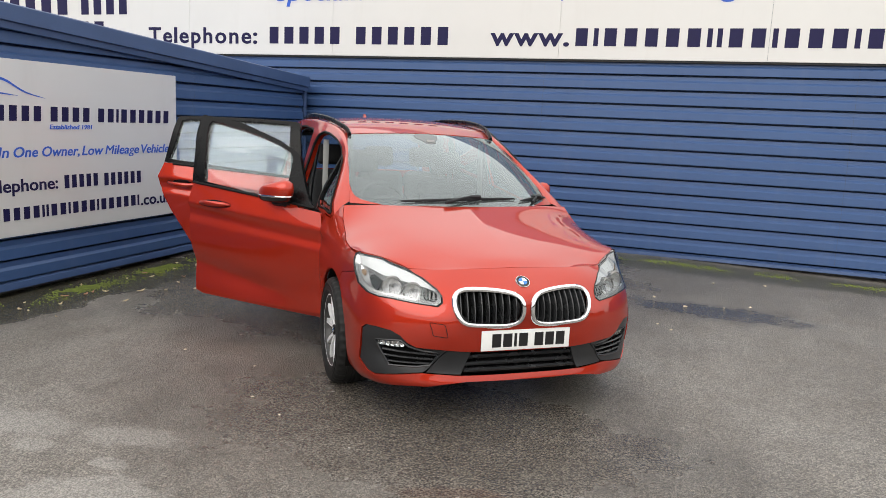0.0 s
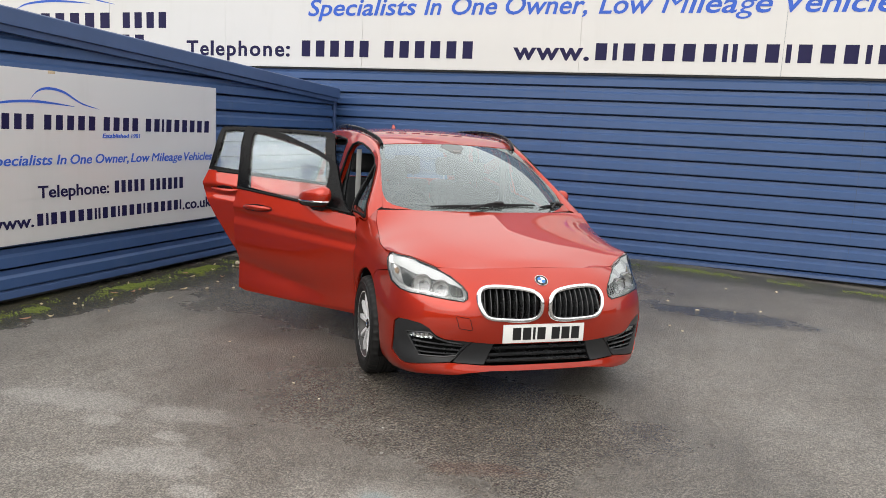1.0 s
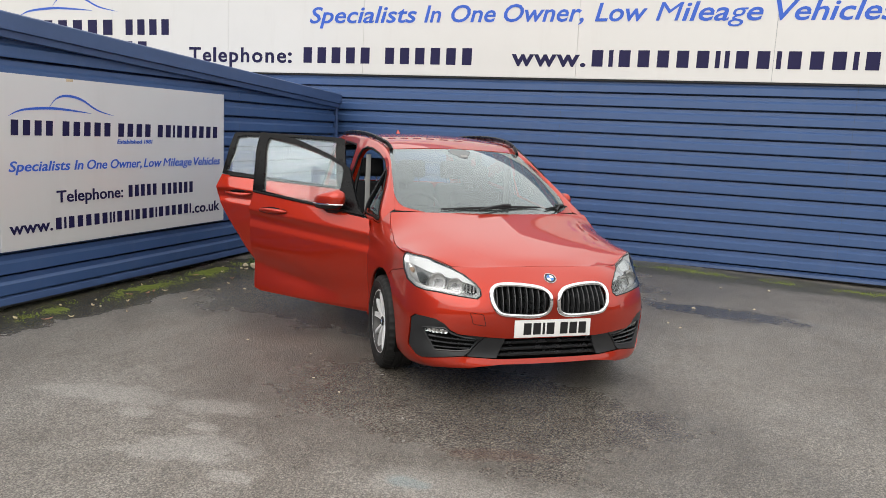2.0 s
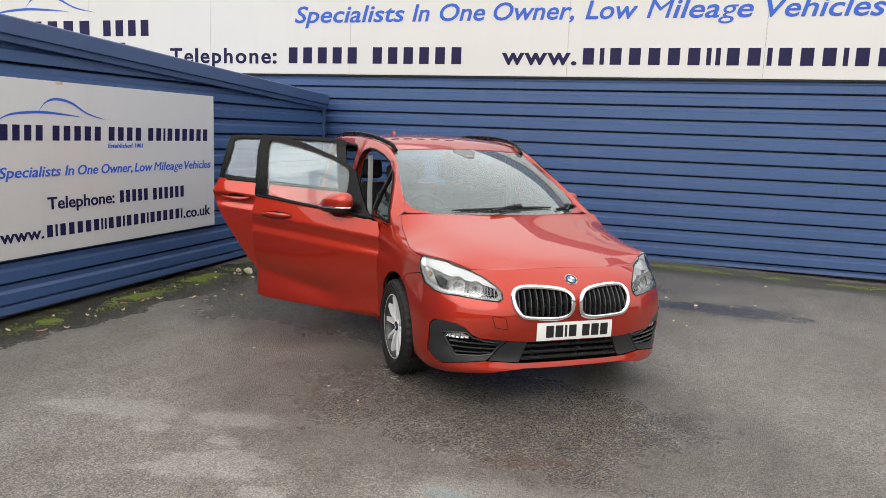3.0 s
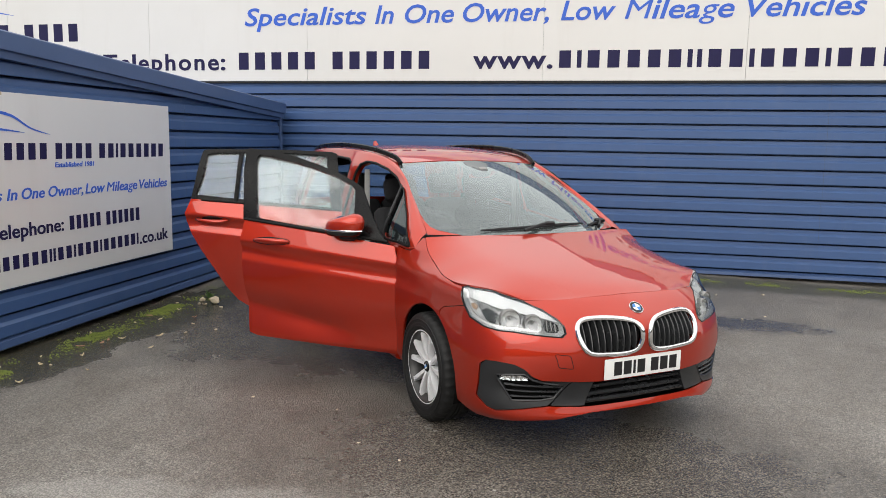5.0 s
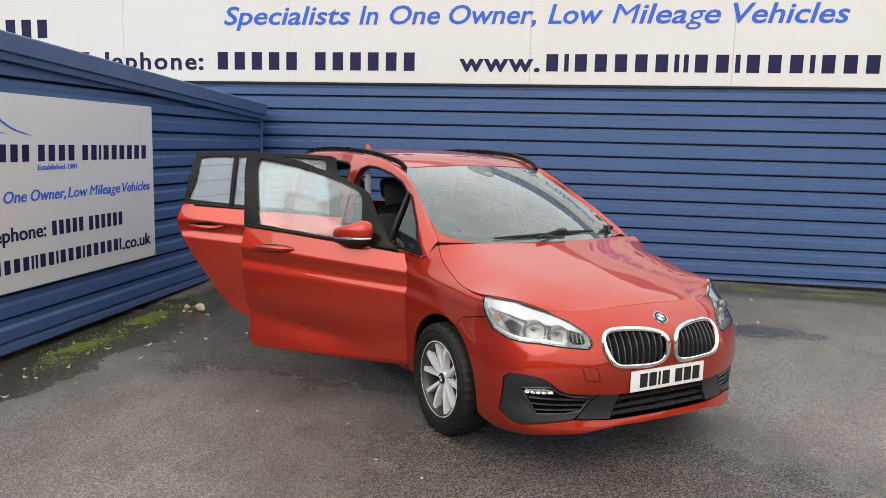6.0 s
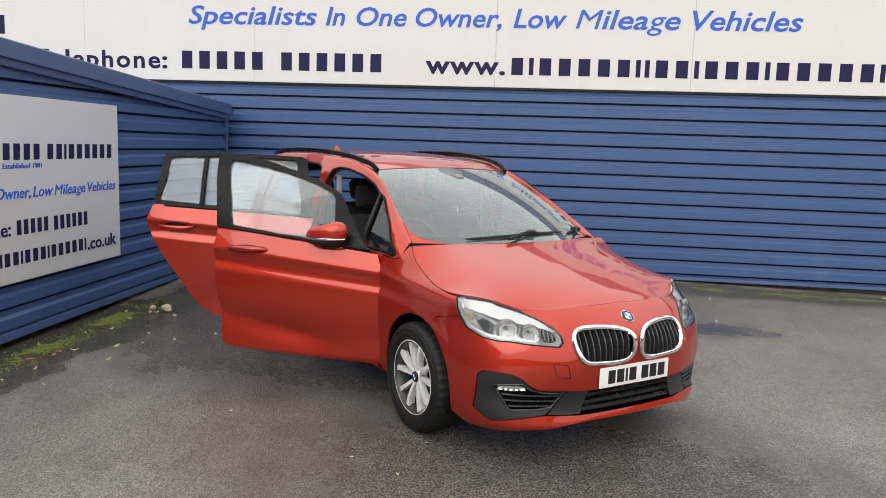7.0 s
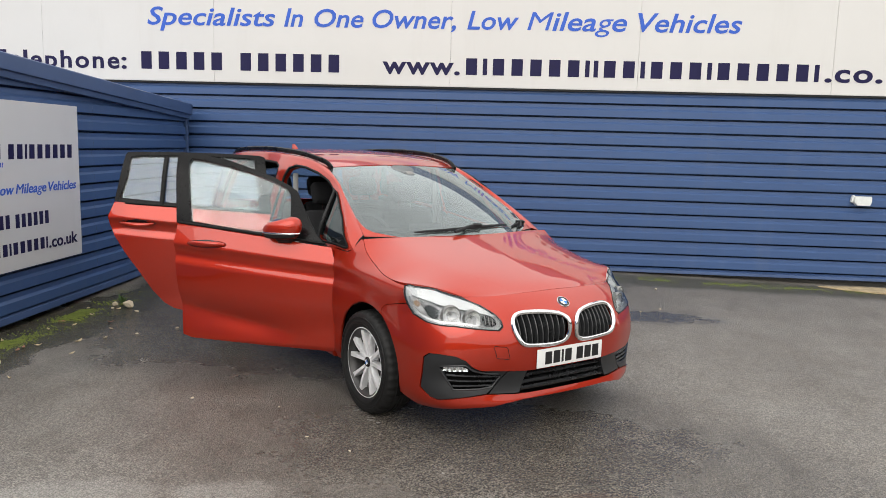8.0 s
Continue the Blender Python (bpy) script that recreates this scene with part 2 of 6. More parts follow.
def glass_material(name, tint, clear=0.9, gloss=1.0, sky_haze=0.0):
    m = bpy.data.materials.new(name)
    m.use_nodes = True
    nt = m.node_tree
    out = nt.nodes["Material Output"]
    nt.nodes.remove(nt.nodes["Principled BSDF"])
    see = nt.nodes.new("ShaderNodeBsdfTransparent")
    see.inputs[0].default_value = (*[c * clear for c in tint], 1)
    shine = nt.nodes.new("ShaderNodeBsdfGlossy")
    shine.inputs["Roughness"].default_value = 0.01
    shine.inputs["Color"].default_value = (gloss * 0.90, gloss * 0.98, gloss, 1)
    fr = nt.nodes.new("ShaderNodeFresnel")
    fr.inputs["IOR"].default_value = 1.52
    mx = nt.nodes.new("ShaderNodeMixShader")
    two = nt.nodes.new("ShaderNodeMapRange")     # both faces of the pane
    two.inputs["To Max"].default_value = 1.85
    nt.links.new(fr.outputs[0], two.inputs["Value"])
    nt.links.new(two.outputs[0], mx.inputs[0])
    nt.links.new(see.outputs[0], mx.inputs[1])
    nt.links.new(shine.outputs[0], mx.inputs[2])
    last = mx.outputs[0]
    if sky_haze:                                     # pale diffuse film: sky reflection put in as colour, over slight dirt
        film = nt.nodes.new("ShaderNodeBsdfDiffuse")
        film.inputs["Color"].default_value = (0.80, 0.88, 0.90, 1)
        spread_ = ramp(nt, noise_node(nt, 5.0, 5, 0.7).outputs["Fac"], [(0.3, (sky_haze * 0.6,) * 3), (0.7, (sky_haze * 1.3,) * 3)])
        amount = spread_.outputs[0]
        hazed = nt.nodes.new("ShaderNodeMixShader")
        nt.links.new(amount, hazed.inputs[0])
        nt.links.new(last, hazed.inputs[1])
        nt.links.new(film.outputs[0], hazed.inputs[2])
        last = hazed.outputs[0]
    nt.links.new(last, out.inputs["Surface"])
    return m


CLADDING = cladding_material()
FASCIA = plain("blue coated flashing", (0.052, 0.092, 0.205), 0.38, 0, 0.12, 1.5, 0.05, 40)
SIGN_WHITE = panel_material("white sign panel", (0.71, 0.70, 0.68), (0.55, 0.53, 0.49))
SIGN_SILVER = panel_material("satin aluminium sign panel", (0.80, 0.795, 0.79), (0.62, 0.61, 0.58), 0.30, 0.30)
INK_NAVY = plain("navy lettering vinyl", (0.017, 0.015, 0.062), 0.35, 0, 0.1, 6, spec=0.15)
INK_BLUE = plain("blue lettering vinyl", (0.045, 0.125, 0.56), 0.35, 0, 0.1, 6, spec=0.2)
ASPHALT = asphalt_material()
PLINTH = plain("stained concrete plinth", (0.09, 0.088, 0.08), 0.85, 0, 0.3, 4, 0.5, 50)
CONCRETE = plain("broken tan concrete", (0.42, 0.33, 0.20), 0.85, 0, 0.35, 7, 0.8, 40)
WHITE_PLASTIC = plain("white plastic", (0.74, 0.76, 0.74), 0.4, 0, 0.1, 20)
LEAF_TAN = plain("dry leaf", (0.56, 0.45, 0.30), 0.7, 0, 0.3, 30, 0.3, 200)
LEAF_RED = plain("red-brown leaf", (0.34, 0.16, 0.11), 0.7, 0, 0.3, 30, 0.3, 200)
STONE = plain("pale stone", (0.55, 0.47, 0.35), 0.85, 0, 0.25, 25, 0.6, 120)
WEED = plain("green weed leaf", (0.09, 0.16, 0.05), 0.6, 0, 0.3, 40)
MOSS = plain("moss", (0.13, 0.165, 0.028), 0.9, 0, 0.4, 20, 0.5, 150)
PAINT = paint_material()
BLACK_PLASTIC = plain("grained black plastic", (0.013, 0.0135, 0.015), 0.50, 0, 0.2, 12, 0.25, 400, spec=0.3)
# lighter copy of the black plastic: light on the bumper's facets put into colour
WEDGE_PLASTIC = plain("facet-lit satin black plastic", (0.019, 0.020, 0.022), 0.34, 0, 0.15, 12, 0.1, 300)
BLACK_GLOSS = plain("gloss black trim", (0.012, 0.012, 0.013), 0.16, 0, 0.1, 10)
SLAT = plain("satin dark grey slat", (0.030, 0.031, 0.033), 0.26, 0, 0.1, 10)
SENSOR_BLACK = plain("dark screen print", (0.10, 0.11, 0.11), 0.2, 0, 0.1, 10)
BLACK_VOID = plain("unlit black plastic", (0.004, 0.004, 0.004), 0.8, 0, 0.1, 10, spec=0.1)
SASH = plain("satin black door sash", (0.0045, 0.0045, 0.005), 0.28, 0, 0.15, 10, 0.05, 300, spec=0.16)
RUBBER = plain("black rubber seal", (0.006, 0.006, 0.006), 0.6, 0, 0.2, 20, spec=0.2)
TYRE = plain("tyre rubber", (0.012, 0.012, 0.0118), 0.62, 0, 0.4, 14, 0.35, 150, spec=0.3)
BARREL = plain("brake-dusted wheel barrel", (0.055, 0.054, 0.053), 0.42, 0.5, 0.3, 20)
CHROME = plain("chrome", (0.78, 0.78, 0.79), 0.10, 1.0, 0.05, 20)
ALLOY = plain("silver painted alloy", (0.86, 0.86, 0.87), 0.32, 0.25, 0.06, 20)
UNSEEN_WALL = plain("dark unseen wall", (0.060, 0.052, 0.047), 0.85, 0, 0.3, 1.5, 0.4, 12)
STEEL = plain("dull steel", (0.30, 0.29, 0.28), 0.45, 0.9, 0.25, 20)
LAMP_LENS = glass_material("clear lamp lens", (1, 1, 1), 1.0, 0.6)
WINDSCREEN_GLASS = glass_material("windscreen glass", (0.84, 0.93, 0.90), 0.86, 1.0, 0.07)
DOOR_GLASS = glass_material("hazy green-tinted door glass", (0.90, 0.97, 0.97), 0.98, 1.0, 0.095)
SIDE_GLASS = glass_material("green-tinted side glass", (0.90, 0.96, 0.95), 0.97, 1.0, 0.03)
# darker, less glossy pane: the open door's dark reflection put into the tint
QUARTER_GLASS = glass_material("dimmed quarter glass", (0.80, 0.88, 0.88), 0.75, 0.5, 0.0)
LAMP_BEZEL = plain("bright lamp bezel", (0.78, 0.78, 0.78), 0.20, 0.45, 0.08, 20)
LAMP_DARK = plain("smoky lamp floor", (0.34, 0.34, 0.345), 0.22, 0.35, 0.35, 30)
LAMP_CHROME = plain("vacuum-plated reflector", (0.92, 0.91, 0.89), 0.16, 0.25, 0.06, 30)
LAMP_WHITE = plain("frosted lamp strip", (0.85, 0.86, 0.87), 0.25, 0.0, 0.04, 20)
AMBER = plain("amber reflector", (0.60, 0.42, 0.28), 0.25, 0.2, 0.1, 30)
RED_LENS = plain("red lamp lens", (0.40, 0.01, 0.01), 0.15, 0, 0.1, 20)
PLATE_WHITE = plain("white reflective plate", (0.82, 0.82, 0.80), 0.35, 0, 0.04, 20)
PLATE_BLACK = plain("black plate lettering", (0.010, 0.010, 0.011), 0.35, 0, 0.05, 20)
BADGE_BLUE = plain("badge blue enamel", (0.04, 0.20, 0.55), 0.2, 0, 0.05, 20)
BADGE_WHITE = plain("badge white enamel", (0.8, 0.8, 0.8), 0.2, 0, 0.05, 20)
FABRIC = plain("black seat cloth", (0.018, 0.018, 0.020), 0.9, 0, 0.3, 15, 0.6, 300)
DASH = plain("dark dashboard plastic", (0.032, 0.033, 0.035), 0.6, 0, 0.2, 12, 0.3, 300)
HEADLINER = plain("grey headliner cloth", (0.50, 0.49, 0.47), 0.9, 0, 0.1, 15)
TRIM_GREY = plain("light grey seat belt", (0.40, 0.40, 0.39), 0.7, 0, 0.1, 15)

# ---- building helpers ----
def finish(name, bm, material, parent=None, label="", smooth=True, angle=40.0):
    """Link a bmesh as one mesh object."""
    if angle is not None and smooth:
        for e in bm.edges:
            if len(e.link_faces) == 2 and e.calc_face_angle(0) > radians(angle):
                e.smooth = False
    for f in bm.faces:
        f.smooth = smooth
    me = bpy.data.meshes.new(name)
    bm.to_mesh(me)
    bm.free()
    for mt in material if isinstance(material, (list, tuple)) else [material]:
        me.materials.append(mt)
    ob = new(name, me)
    if parent is not None:
        ob.parent = parent
    if label:
        ob["label"] = label
    return ob


def part(name, bm, material, parent, label="", smooth=True, angle=40.0):
    return finish(name, bm, material, parent, label, smooth, angle)


def box(bm, lo, hi, m=None, bevel=0.0, segments=2):
    """A box from corner to corner, rounded by bevel."""
    made = bmesh.ops.create_cube(bm, size=1.0)["verts"]
    c = [(a + b) / 2 for a, b in zip(lo, hi)]
    d = [abs(b - a) for a, b in zip(lo, hi)]
    t = Matrix.Translation(c) @ Matrix.Diagonal((*d, 1))
    if m is not None:
        t = m @ t
    bmesh.ops.transform(bm, matrix=t, verts=made)
    if bevel:
        edges = list({e for v in made for e in v.link_edges})
        bmesh.ops.bevel(bm, geom=edges, offset=bevel, segments=segments, affect="EDGES", profile=0.6)
    return bm


def extrude_profile(points, a, b, closed=True):
    """A prism: the profile's points, each a function of a station, from station a to b."""
    bm = bmesh.new()
    rings = []
    for s in (a, b):
        rings.append([bm.verts.new(p(s)) for p in points])
    n = len(points)
    for i in range(n if closed else n - 1):
        j = (i + 1) % n
        bm.faces.new((rings[0][i], rings[0][j], rings[1][j], rings[1][i]))
    if closed:
        bm.faces.new(rings[0][::-1])
        bm.faces.new(rings[1])
    bmesh.ops.recalc_face_normals(bm, faces=bm.faces)
    return bm


def empty(name, m=None):
    ob = new(name)
    ob.empty_display_size = 0.2
    if m is not None:
        ob.matrix_world = m
    return ob


# ---- ground ----
def spread(lo, hi, near_lo, near_hi, step, far_steps):
    """Even steps where the camera is, growing steps out to the horizon."""
    v = list(np.arange(near_lo, near_hi + 1e-6, step))
    for k in range(1, far_steps + 1):
        f = (k / far_steps) ** 3
        v.append(near_hi + (hi - near_hi) * f)
        v.insert(0, near_lo + (lo - near_lo) * f)
    return v


def ground_height(x, y):
    fall = max(0.0, min(1.0, (-x - 3.4) / 1.8))
    dip = -0.032 * fall * fall * (3 - 2 * fall)
    rise = max(0.0, min(1.0, (y - 6.5) / 3.2))
    right = max(0.0, min(1.0, (x + 0.5) / 4.0))
    return dip * (1 - rise) + rise * (0.045 - 0.08 * right)


def make_ground():
    xs, ys = spread(-900, 900, -8, 6, 0.25, 12), spread(-900, 900, -3, 11, 0.25, 12)
    bm = bmesh.new()
    grid = [[bm.verts.new((x, y, ground_height(x, y))) for x in xs] for y in ys]
    for j in range(len(ys) - 1):
        for i in range(len(xs) - 1):
            bm.faces.new((grid[j][i], grid[j][i + 1], grid[j + 1][i + 1], grid[j + 1][i]))
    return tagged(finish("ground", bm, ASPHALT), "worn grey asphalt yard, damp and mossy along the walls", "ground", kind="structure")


make_ground()

# ---- walls of ribbed steel ----
RIB_PITCH, RIB_DEPTH = 0.1787, 0.032
RIB_STEPS = ((0.0, RIB_DEPTH), (0.004, RIB_DEPTH + 0.002), (0.088, RIB_DEPTH), (0.112, 0.008), (0.156, 0.005), (0.163, -0.085), (0.1782, -0.085))   # height in the pitch, depth outwards


def rib_profile(z0, z1, phase):
    """Heights and depths of the ribbed sheet from z0 to z1."""
    pts, k = [(z0, 0.0)], math.floor((z0 - phase) / RIB_PITCH) - 1
    while phase + k * RIB_PITCH < z1:
        for dz, d in RIB_STEPS:
            z = phase + k * RIB_PITCH + dz
            if z0 < z < z1:
                pts.append((z, d))
        k += 1
    return pts + [(z1, 0.0)]


def ribbed_sheet(name, a, b, inward, z0, z1, phase, parent, top=None):
    """One sheet of cladding from plan point a to b; the ribs stand out along inward. top(s): a sloping cut, s from 0 to 1."""
    a, b, n = Vector((*a, 0)), Vector((*b, 0)), Vector((*inward, 0))
    bm = bmesh.new()
    rings = [[bm.verts.new(e + n * d + Vector((0, 0, z))) for z, d in rib_profile(z0, z1, phase)] for e in (a, b)]
    for i in range(len(rings[0]) - 1):
        bm.faces.new((rings[0][i], rings[1][i], rings[1][i + 1], rings[0][i + 1]))
    if top is not None:
        pa, pb = a + Vector((0, 0, top(0))), b + Vector((0, 0, top(1)))
        along = (pb - pa).normalized()
        bmesh.ops.bisect_plane(bm, geom=bm.verts[:] + bm.edges[:] + bm.faces[:], plane_co=pa, plane_no=n.cross(along) if n.cross(along).z > 0 else along.cross(n), clear_outer=True)
    bmesh.ops.recalc_face_normals(bm, faces=bm.faces)
    if bm.faces[0].normal.dot(n) < 0:
        bmesh.ops.reverse_faces(bm, faces=bm.faces)
    return part(name, bm, CLADDING, parent, smooth=False)


def slab(a, b, n, z0, z1, t):
    """A plain wall slab behind the line a to b, t thick."""
    bm = bmesh.new()
    a, b, n = Vector((*a, 0)), Vector((*b, 0)), Vector((*n, 0))
    box_pts = [a, b, b - n * t, a - n * t]
    lower = [bm.verts.new(p + Vector((0, 0, z0))) for p in box_pts]
    upper = [bm.verts.new(p + Vector((0, 0, z1))) for p in box_pts]
    bm.faces.new(lower)
    bm.faces.new(upper)
    for i in range(4):
        bm.faces.new((lower[i], lower[(i + 1) % 4], upper[(i + 1) % 4], upper[i]))
    bmesh.ops.recalc_face_normals(bm, faces=bm.faces)
    return bm


BACK_Y = 9.90                                   # trough plane of the back wall
wall_back = tagged(finish("wall_back", slab((-13, BACK_Y + 0.10), (9, BACK_Y + 0.10), (0, -1), -0.2, 3.92, 0.25), PLINTH, smooth=False),
                   "tall blue ribbed steel cladding wall of a showroom", "wall", kind="structure")
BACK_PHASE = 0.138 - 0.006
joints = [-13.0, -9.4, -5.8, -2.2, 1.4, 5.0, 9.0]
for xa, xb in zip(joints, joints[1:]):
    ribbed_sheet("cladding_sheet", (xa + 0.001, BACK_Y), (xb - 0.001, BACK_Y), (0, -1), 0.075, 3.88, BACK_PHASE, wall_back)
# drip flashing at the foot
foot = extrude_profile([lambda s, p=p: (s, *p) for p in ((BACK_Y - 0.004, 0.10), (BACK_Y - 0.036, 0.085), (BACK_Y - 0.040, 0.048), (BACK_Y - 0.032, 0.046), (BACK_Y - 0.028, 0.078), (BACK_Y - 0.001, 0.09))], -13, 9)
part("foot_flashing", foot, FASCIA, wall_back, smooth=False)


def left_x(y):
    return -5.52 - 0.023 * (y - 5.5)


LEFT_A, LEFT_B = (left_x(-8), -8.0), (left_x(9.72), 9.72)
LEFT_N = Vector((1, 0.023)).normalized()
EAVES = lambda y: 2.20 - 0.0525 * (y - 4.5)      # underside of the fascia
wall_left = tagged(finish("wall_left", slab((LEFT_A[0] - 0.10, LEFT_A[1]), (LEFT_B[0] - 0.10, LEFT_B[1]), LEFT_N, -0.2, 1.95, 0.25), PLINTH, smooth=False),
                   "low blue ribbed steel wall under a sloping fascia", "wall", kind="structure")
LEFT_PHASE = 0.111
left_joints = [-8.0, -4.2, -0.4, 3.4, 7.2, 9.625]
for ya, yb in zip(left_joints, left_joints[1:]):
    ribbed_sheet("cladding_sheet", (left_x(ya + 0.001), ya + 0.001), (left_x(yb - 0.001), yb - 0.001), LEFT_N, 0.06, 3.2, LEFT_PHASE, wall_left,
                 lambda s, ya=ya, yb=yb: EAVES(ya + s * (yb - ya)) + 0.02)


def left_pt(y, out, z):
    return (left_x(y) + out * LEFT_N.x, y + out * LEFT_N.y, z)


foot = extrude_profile([lambda s, p=p: left_pt(s, *p) for p in ((0.004, 0.10), (0.036, 0.082), (0.042, 0.028), (0.034, 0.026), (0.028, 0.075), (0.001, 0.09))], -8, 9.70)
part("foot_flashing", foot, FASCIA, wall_left, smooth=False)
# fascia: two folds, sloping down towards the back wall
fascia = extrude_profile([lambda s, p=p: left_pt(s, p[0], EAVES(s) + p[1]) for p in
                          ((0.0, 0.0), (0.075, -0.004), (0.085, 0.0), (0.088, 0.052), (0.118, 0.060), (0.120, 0.188), (0.110, 0.198), (-0.10, 0.205), (-0.10, 0.0))], -8, 9.66)
tagged(finish("trim_fascia", fascia, FASCIA, smooth=False), "folded blue steel fascia along the low wall's eaves", "trim", kind="structure")
# plain roof of the low building, behind the fascia
low_roof = extrude_profile([lambda s, p=p: left_pt(s, p[0], EAVES(s) + p[1]) for p in ((-0.11, 0.19), (-4.2, 0.19), (-4.2, 0.05), (-0.11, 0.05))], -8, 9.86)
tagged(finish("roof_low", low_roof, FASCIA, smooth=False), "plain low steel roof behind the fascia", "roof", kind="structure")
# corner flashing at the end of the low wall
post = extrude_profile([lambda s, p=p: (left_x(9.70) + p[0], 9.70 + p[1], s) for p in ((0.0, -0.055), (0.040, -0.055), (0.044, -0.050), (0.044, 0.0), (0.0, 0.005))], 0.03, EAVES(9.7) + 0.01)
tagged(finish("trim_corner", post, FASCIA, smooth=False), "blue corner flashing where the walls meet", "trim", kind="structure")


# ---- lettering ----
def glyph_mesh(body_text, shear, fat):
    """Built-in font as a mesh, one unit high lines."""
    cu = bpy.data.curves.new("lettering", "FONT")
    cu.body, cu.size, cu.shear, cu.extrude, cu.resolution_u = body_text, 1.0, shear, 0.004, 3
    cu.offset = fat * (0.0 if body_text in ("M", "g") else 1.0)
    tmp = bpy.data.objects.new("lettering", cu)
    scene.collection.objects.link(tmp)
    me = bpy.data.meshes.new_from_object(tmp.evaluated_get(bpy.context.evaluated_depsgraph_get()))
    bpy.data.objects.remove(tmp)
    bpy.data.curves.remove(cu)
    co = np.empty(len(me.vertices) * 3)
    me.vertices.foreach_get("co", co)
    return me, co.reshape(-1, 3)


def lettering(sign, words, z, height, ink, shear=0.0, fat=0.012, narrow=1.0):
    """Letters on a sign whose own x runs along it, z up, face towards -y. words: (word, left end, right end)."""
    for word, x0, x1 in words:
        whole, co = glyph_mesh(word, shear, fat)
        lo, hi = co[:, 0].min(), co[:, 0].max()
        bpy.data.meshes.remove(whole)
        for k, ch in enumerate(word):
            me, c = glyph_mesh(ch, shear, fat)
            if k:
                pre, pc = glyph_mesh(word[:k + 1], shear, fat)
                shift = pc[:, 0].max() - c[:, 0].max()
                bpy.data.meshes.remove(pre)
            else:
                shift = 0.0
            c[:, 0] = (c[:, 0] + shift - lo) * (x1 - x0) / (hi - lo)
            mid = (c[:, 0].min() + c[:, 0].max()) / 2          # letters set apart: each one narrower than its place
            c[:, 0] = mid + (c[:, 0] - mid) * (narrow if ch not in ".:il" else 1.0)
            c[:, 1] *= height / 0.70
            c[:, 2] *= 0.4
            me.vertices.foreach_set("co", c.ravel())
            me.update()
            bm = bmesh.new()
            bm.from_mesh(me)
            bmesh.ops.remove_doubles(bm, verts=bm.verts[:], dist=1e-5)
            bm.to_mesh(me)
            bm.free()
            me.name = "letter"
            me.materials.append(ink)
            ob = new("letter", me)
            ob.parent = sign
            ob.matrix_basis = Matrix.Translation((x0, -0.003, z)) @ pose(0, 0, 0, 90, 0, 0)


def bars(sign, pattern, x, z, width, height, ink, slant=0.0):
    """Plain bars in place of writing: one for every sign of the pattern (n narrow, m middling, w wide, space)."""
    unit = {"n": 0.45, "m": 1.0, "w": 1.35, " ": 0.5}
    total = sum(unit[c] for c in pattern)
    at = x
    for c in pattern:
        w = unit[c] * width / total
        if c != " ":
            bm = bmesh.new()
            g = w * (0.20 if c != "n" else 0.24)
            lo = [(at + g, 0), (at + w - g, 0), (at + w - g, height), (at + g, height)]
            front = [bm.verts.new((px + slant * pz, -0.003, z + pz)) for px, pz in lo]
            back = [bm.verts.new((px + slant * pz, 0.0, z + pz)) for px, pz in lo]
            bm.faces.new(front)
            for i in range(4):
                bm.faces.new((front[i], front[(i + 1) % 4], back[(i + 1) % 4], back[i]))
            part("bar", bm, ink, sign, smooth=False)
        at += w


def swoosh(sign, x0, z0, w, h, ink):
    """The car-shaped line of the sign: a long low sweep and a roof arc over it, each thick in the middle."""
    made = []
    for pts in ([(0.0, 0.03), (0.12, 0.30), (0.35, 0.42), (0.55, 0.38), (0.76, 0.28)], [(0.35, 0.45), (0.42, 0.85), (0.52, 1.0), (0.66, 0.88), (0.82, 0.45), (1.0, 0.22)]):
        bm = bmesh.new()
        n = 40
        def at(u):
            k = u * (len(pts) - 1)
            i = min(int(k), len(pts) - 2)
            f = k - i
            p = [pts[max(i - 1, 0)], pts[i], pts[i + 1], pts[min(i + 2, len(pts) - 1)]]
            return [0.5 * (2 * b + (c - a) * f + (2 * a - 5 * b + 4 * c - d) * f * f + (3 * b - a - 3 * c + d) * f ** 3) for a, b, c, d in zip(*p)]
        rows = []
        for i in range(n + 1):
            u = i / n
            px, pz = at(u)
            thick = 0.11 * math.sin(math.pi * min(max(u, 0.02), 0.98)) ** 0.8
            rows.append([bm.verts.new((x0 + px * w, -0.003, z0 + (pz - thick / 2) * h)), bm.verts.new((x0 + px * w, -0.003, z0 + (pz + thick / 2) * h))])
        for a, b in zip(rows, rows[1:]):
            bm.faces.new((a[0], b[0], b[1], a[1]))
        made.append(part("swoosh", bm, ink, sign, smooth=False))
    return made


def sign_panels(name, m, edges, z0, z1, material, label, t=0.03):
    """A flat sign of panels side by side, in its own frame: x along it, face at y = 0."""
    sign = tagged(empty(name, m), label, "sign")
    for a, b in zip(edges, edges[1:]):
        part("panel", box(bmesh.new(), (a + 0.0012, 0, z0), (b - 0.0012, t, z1), bevel=0.002, segments=1), material, sign, smooth=False)
    return sign


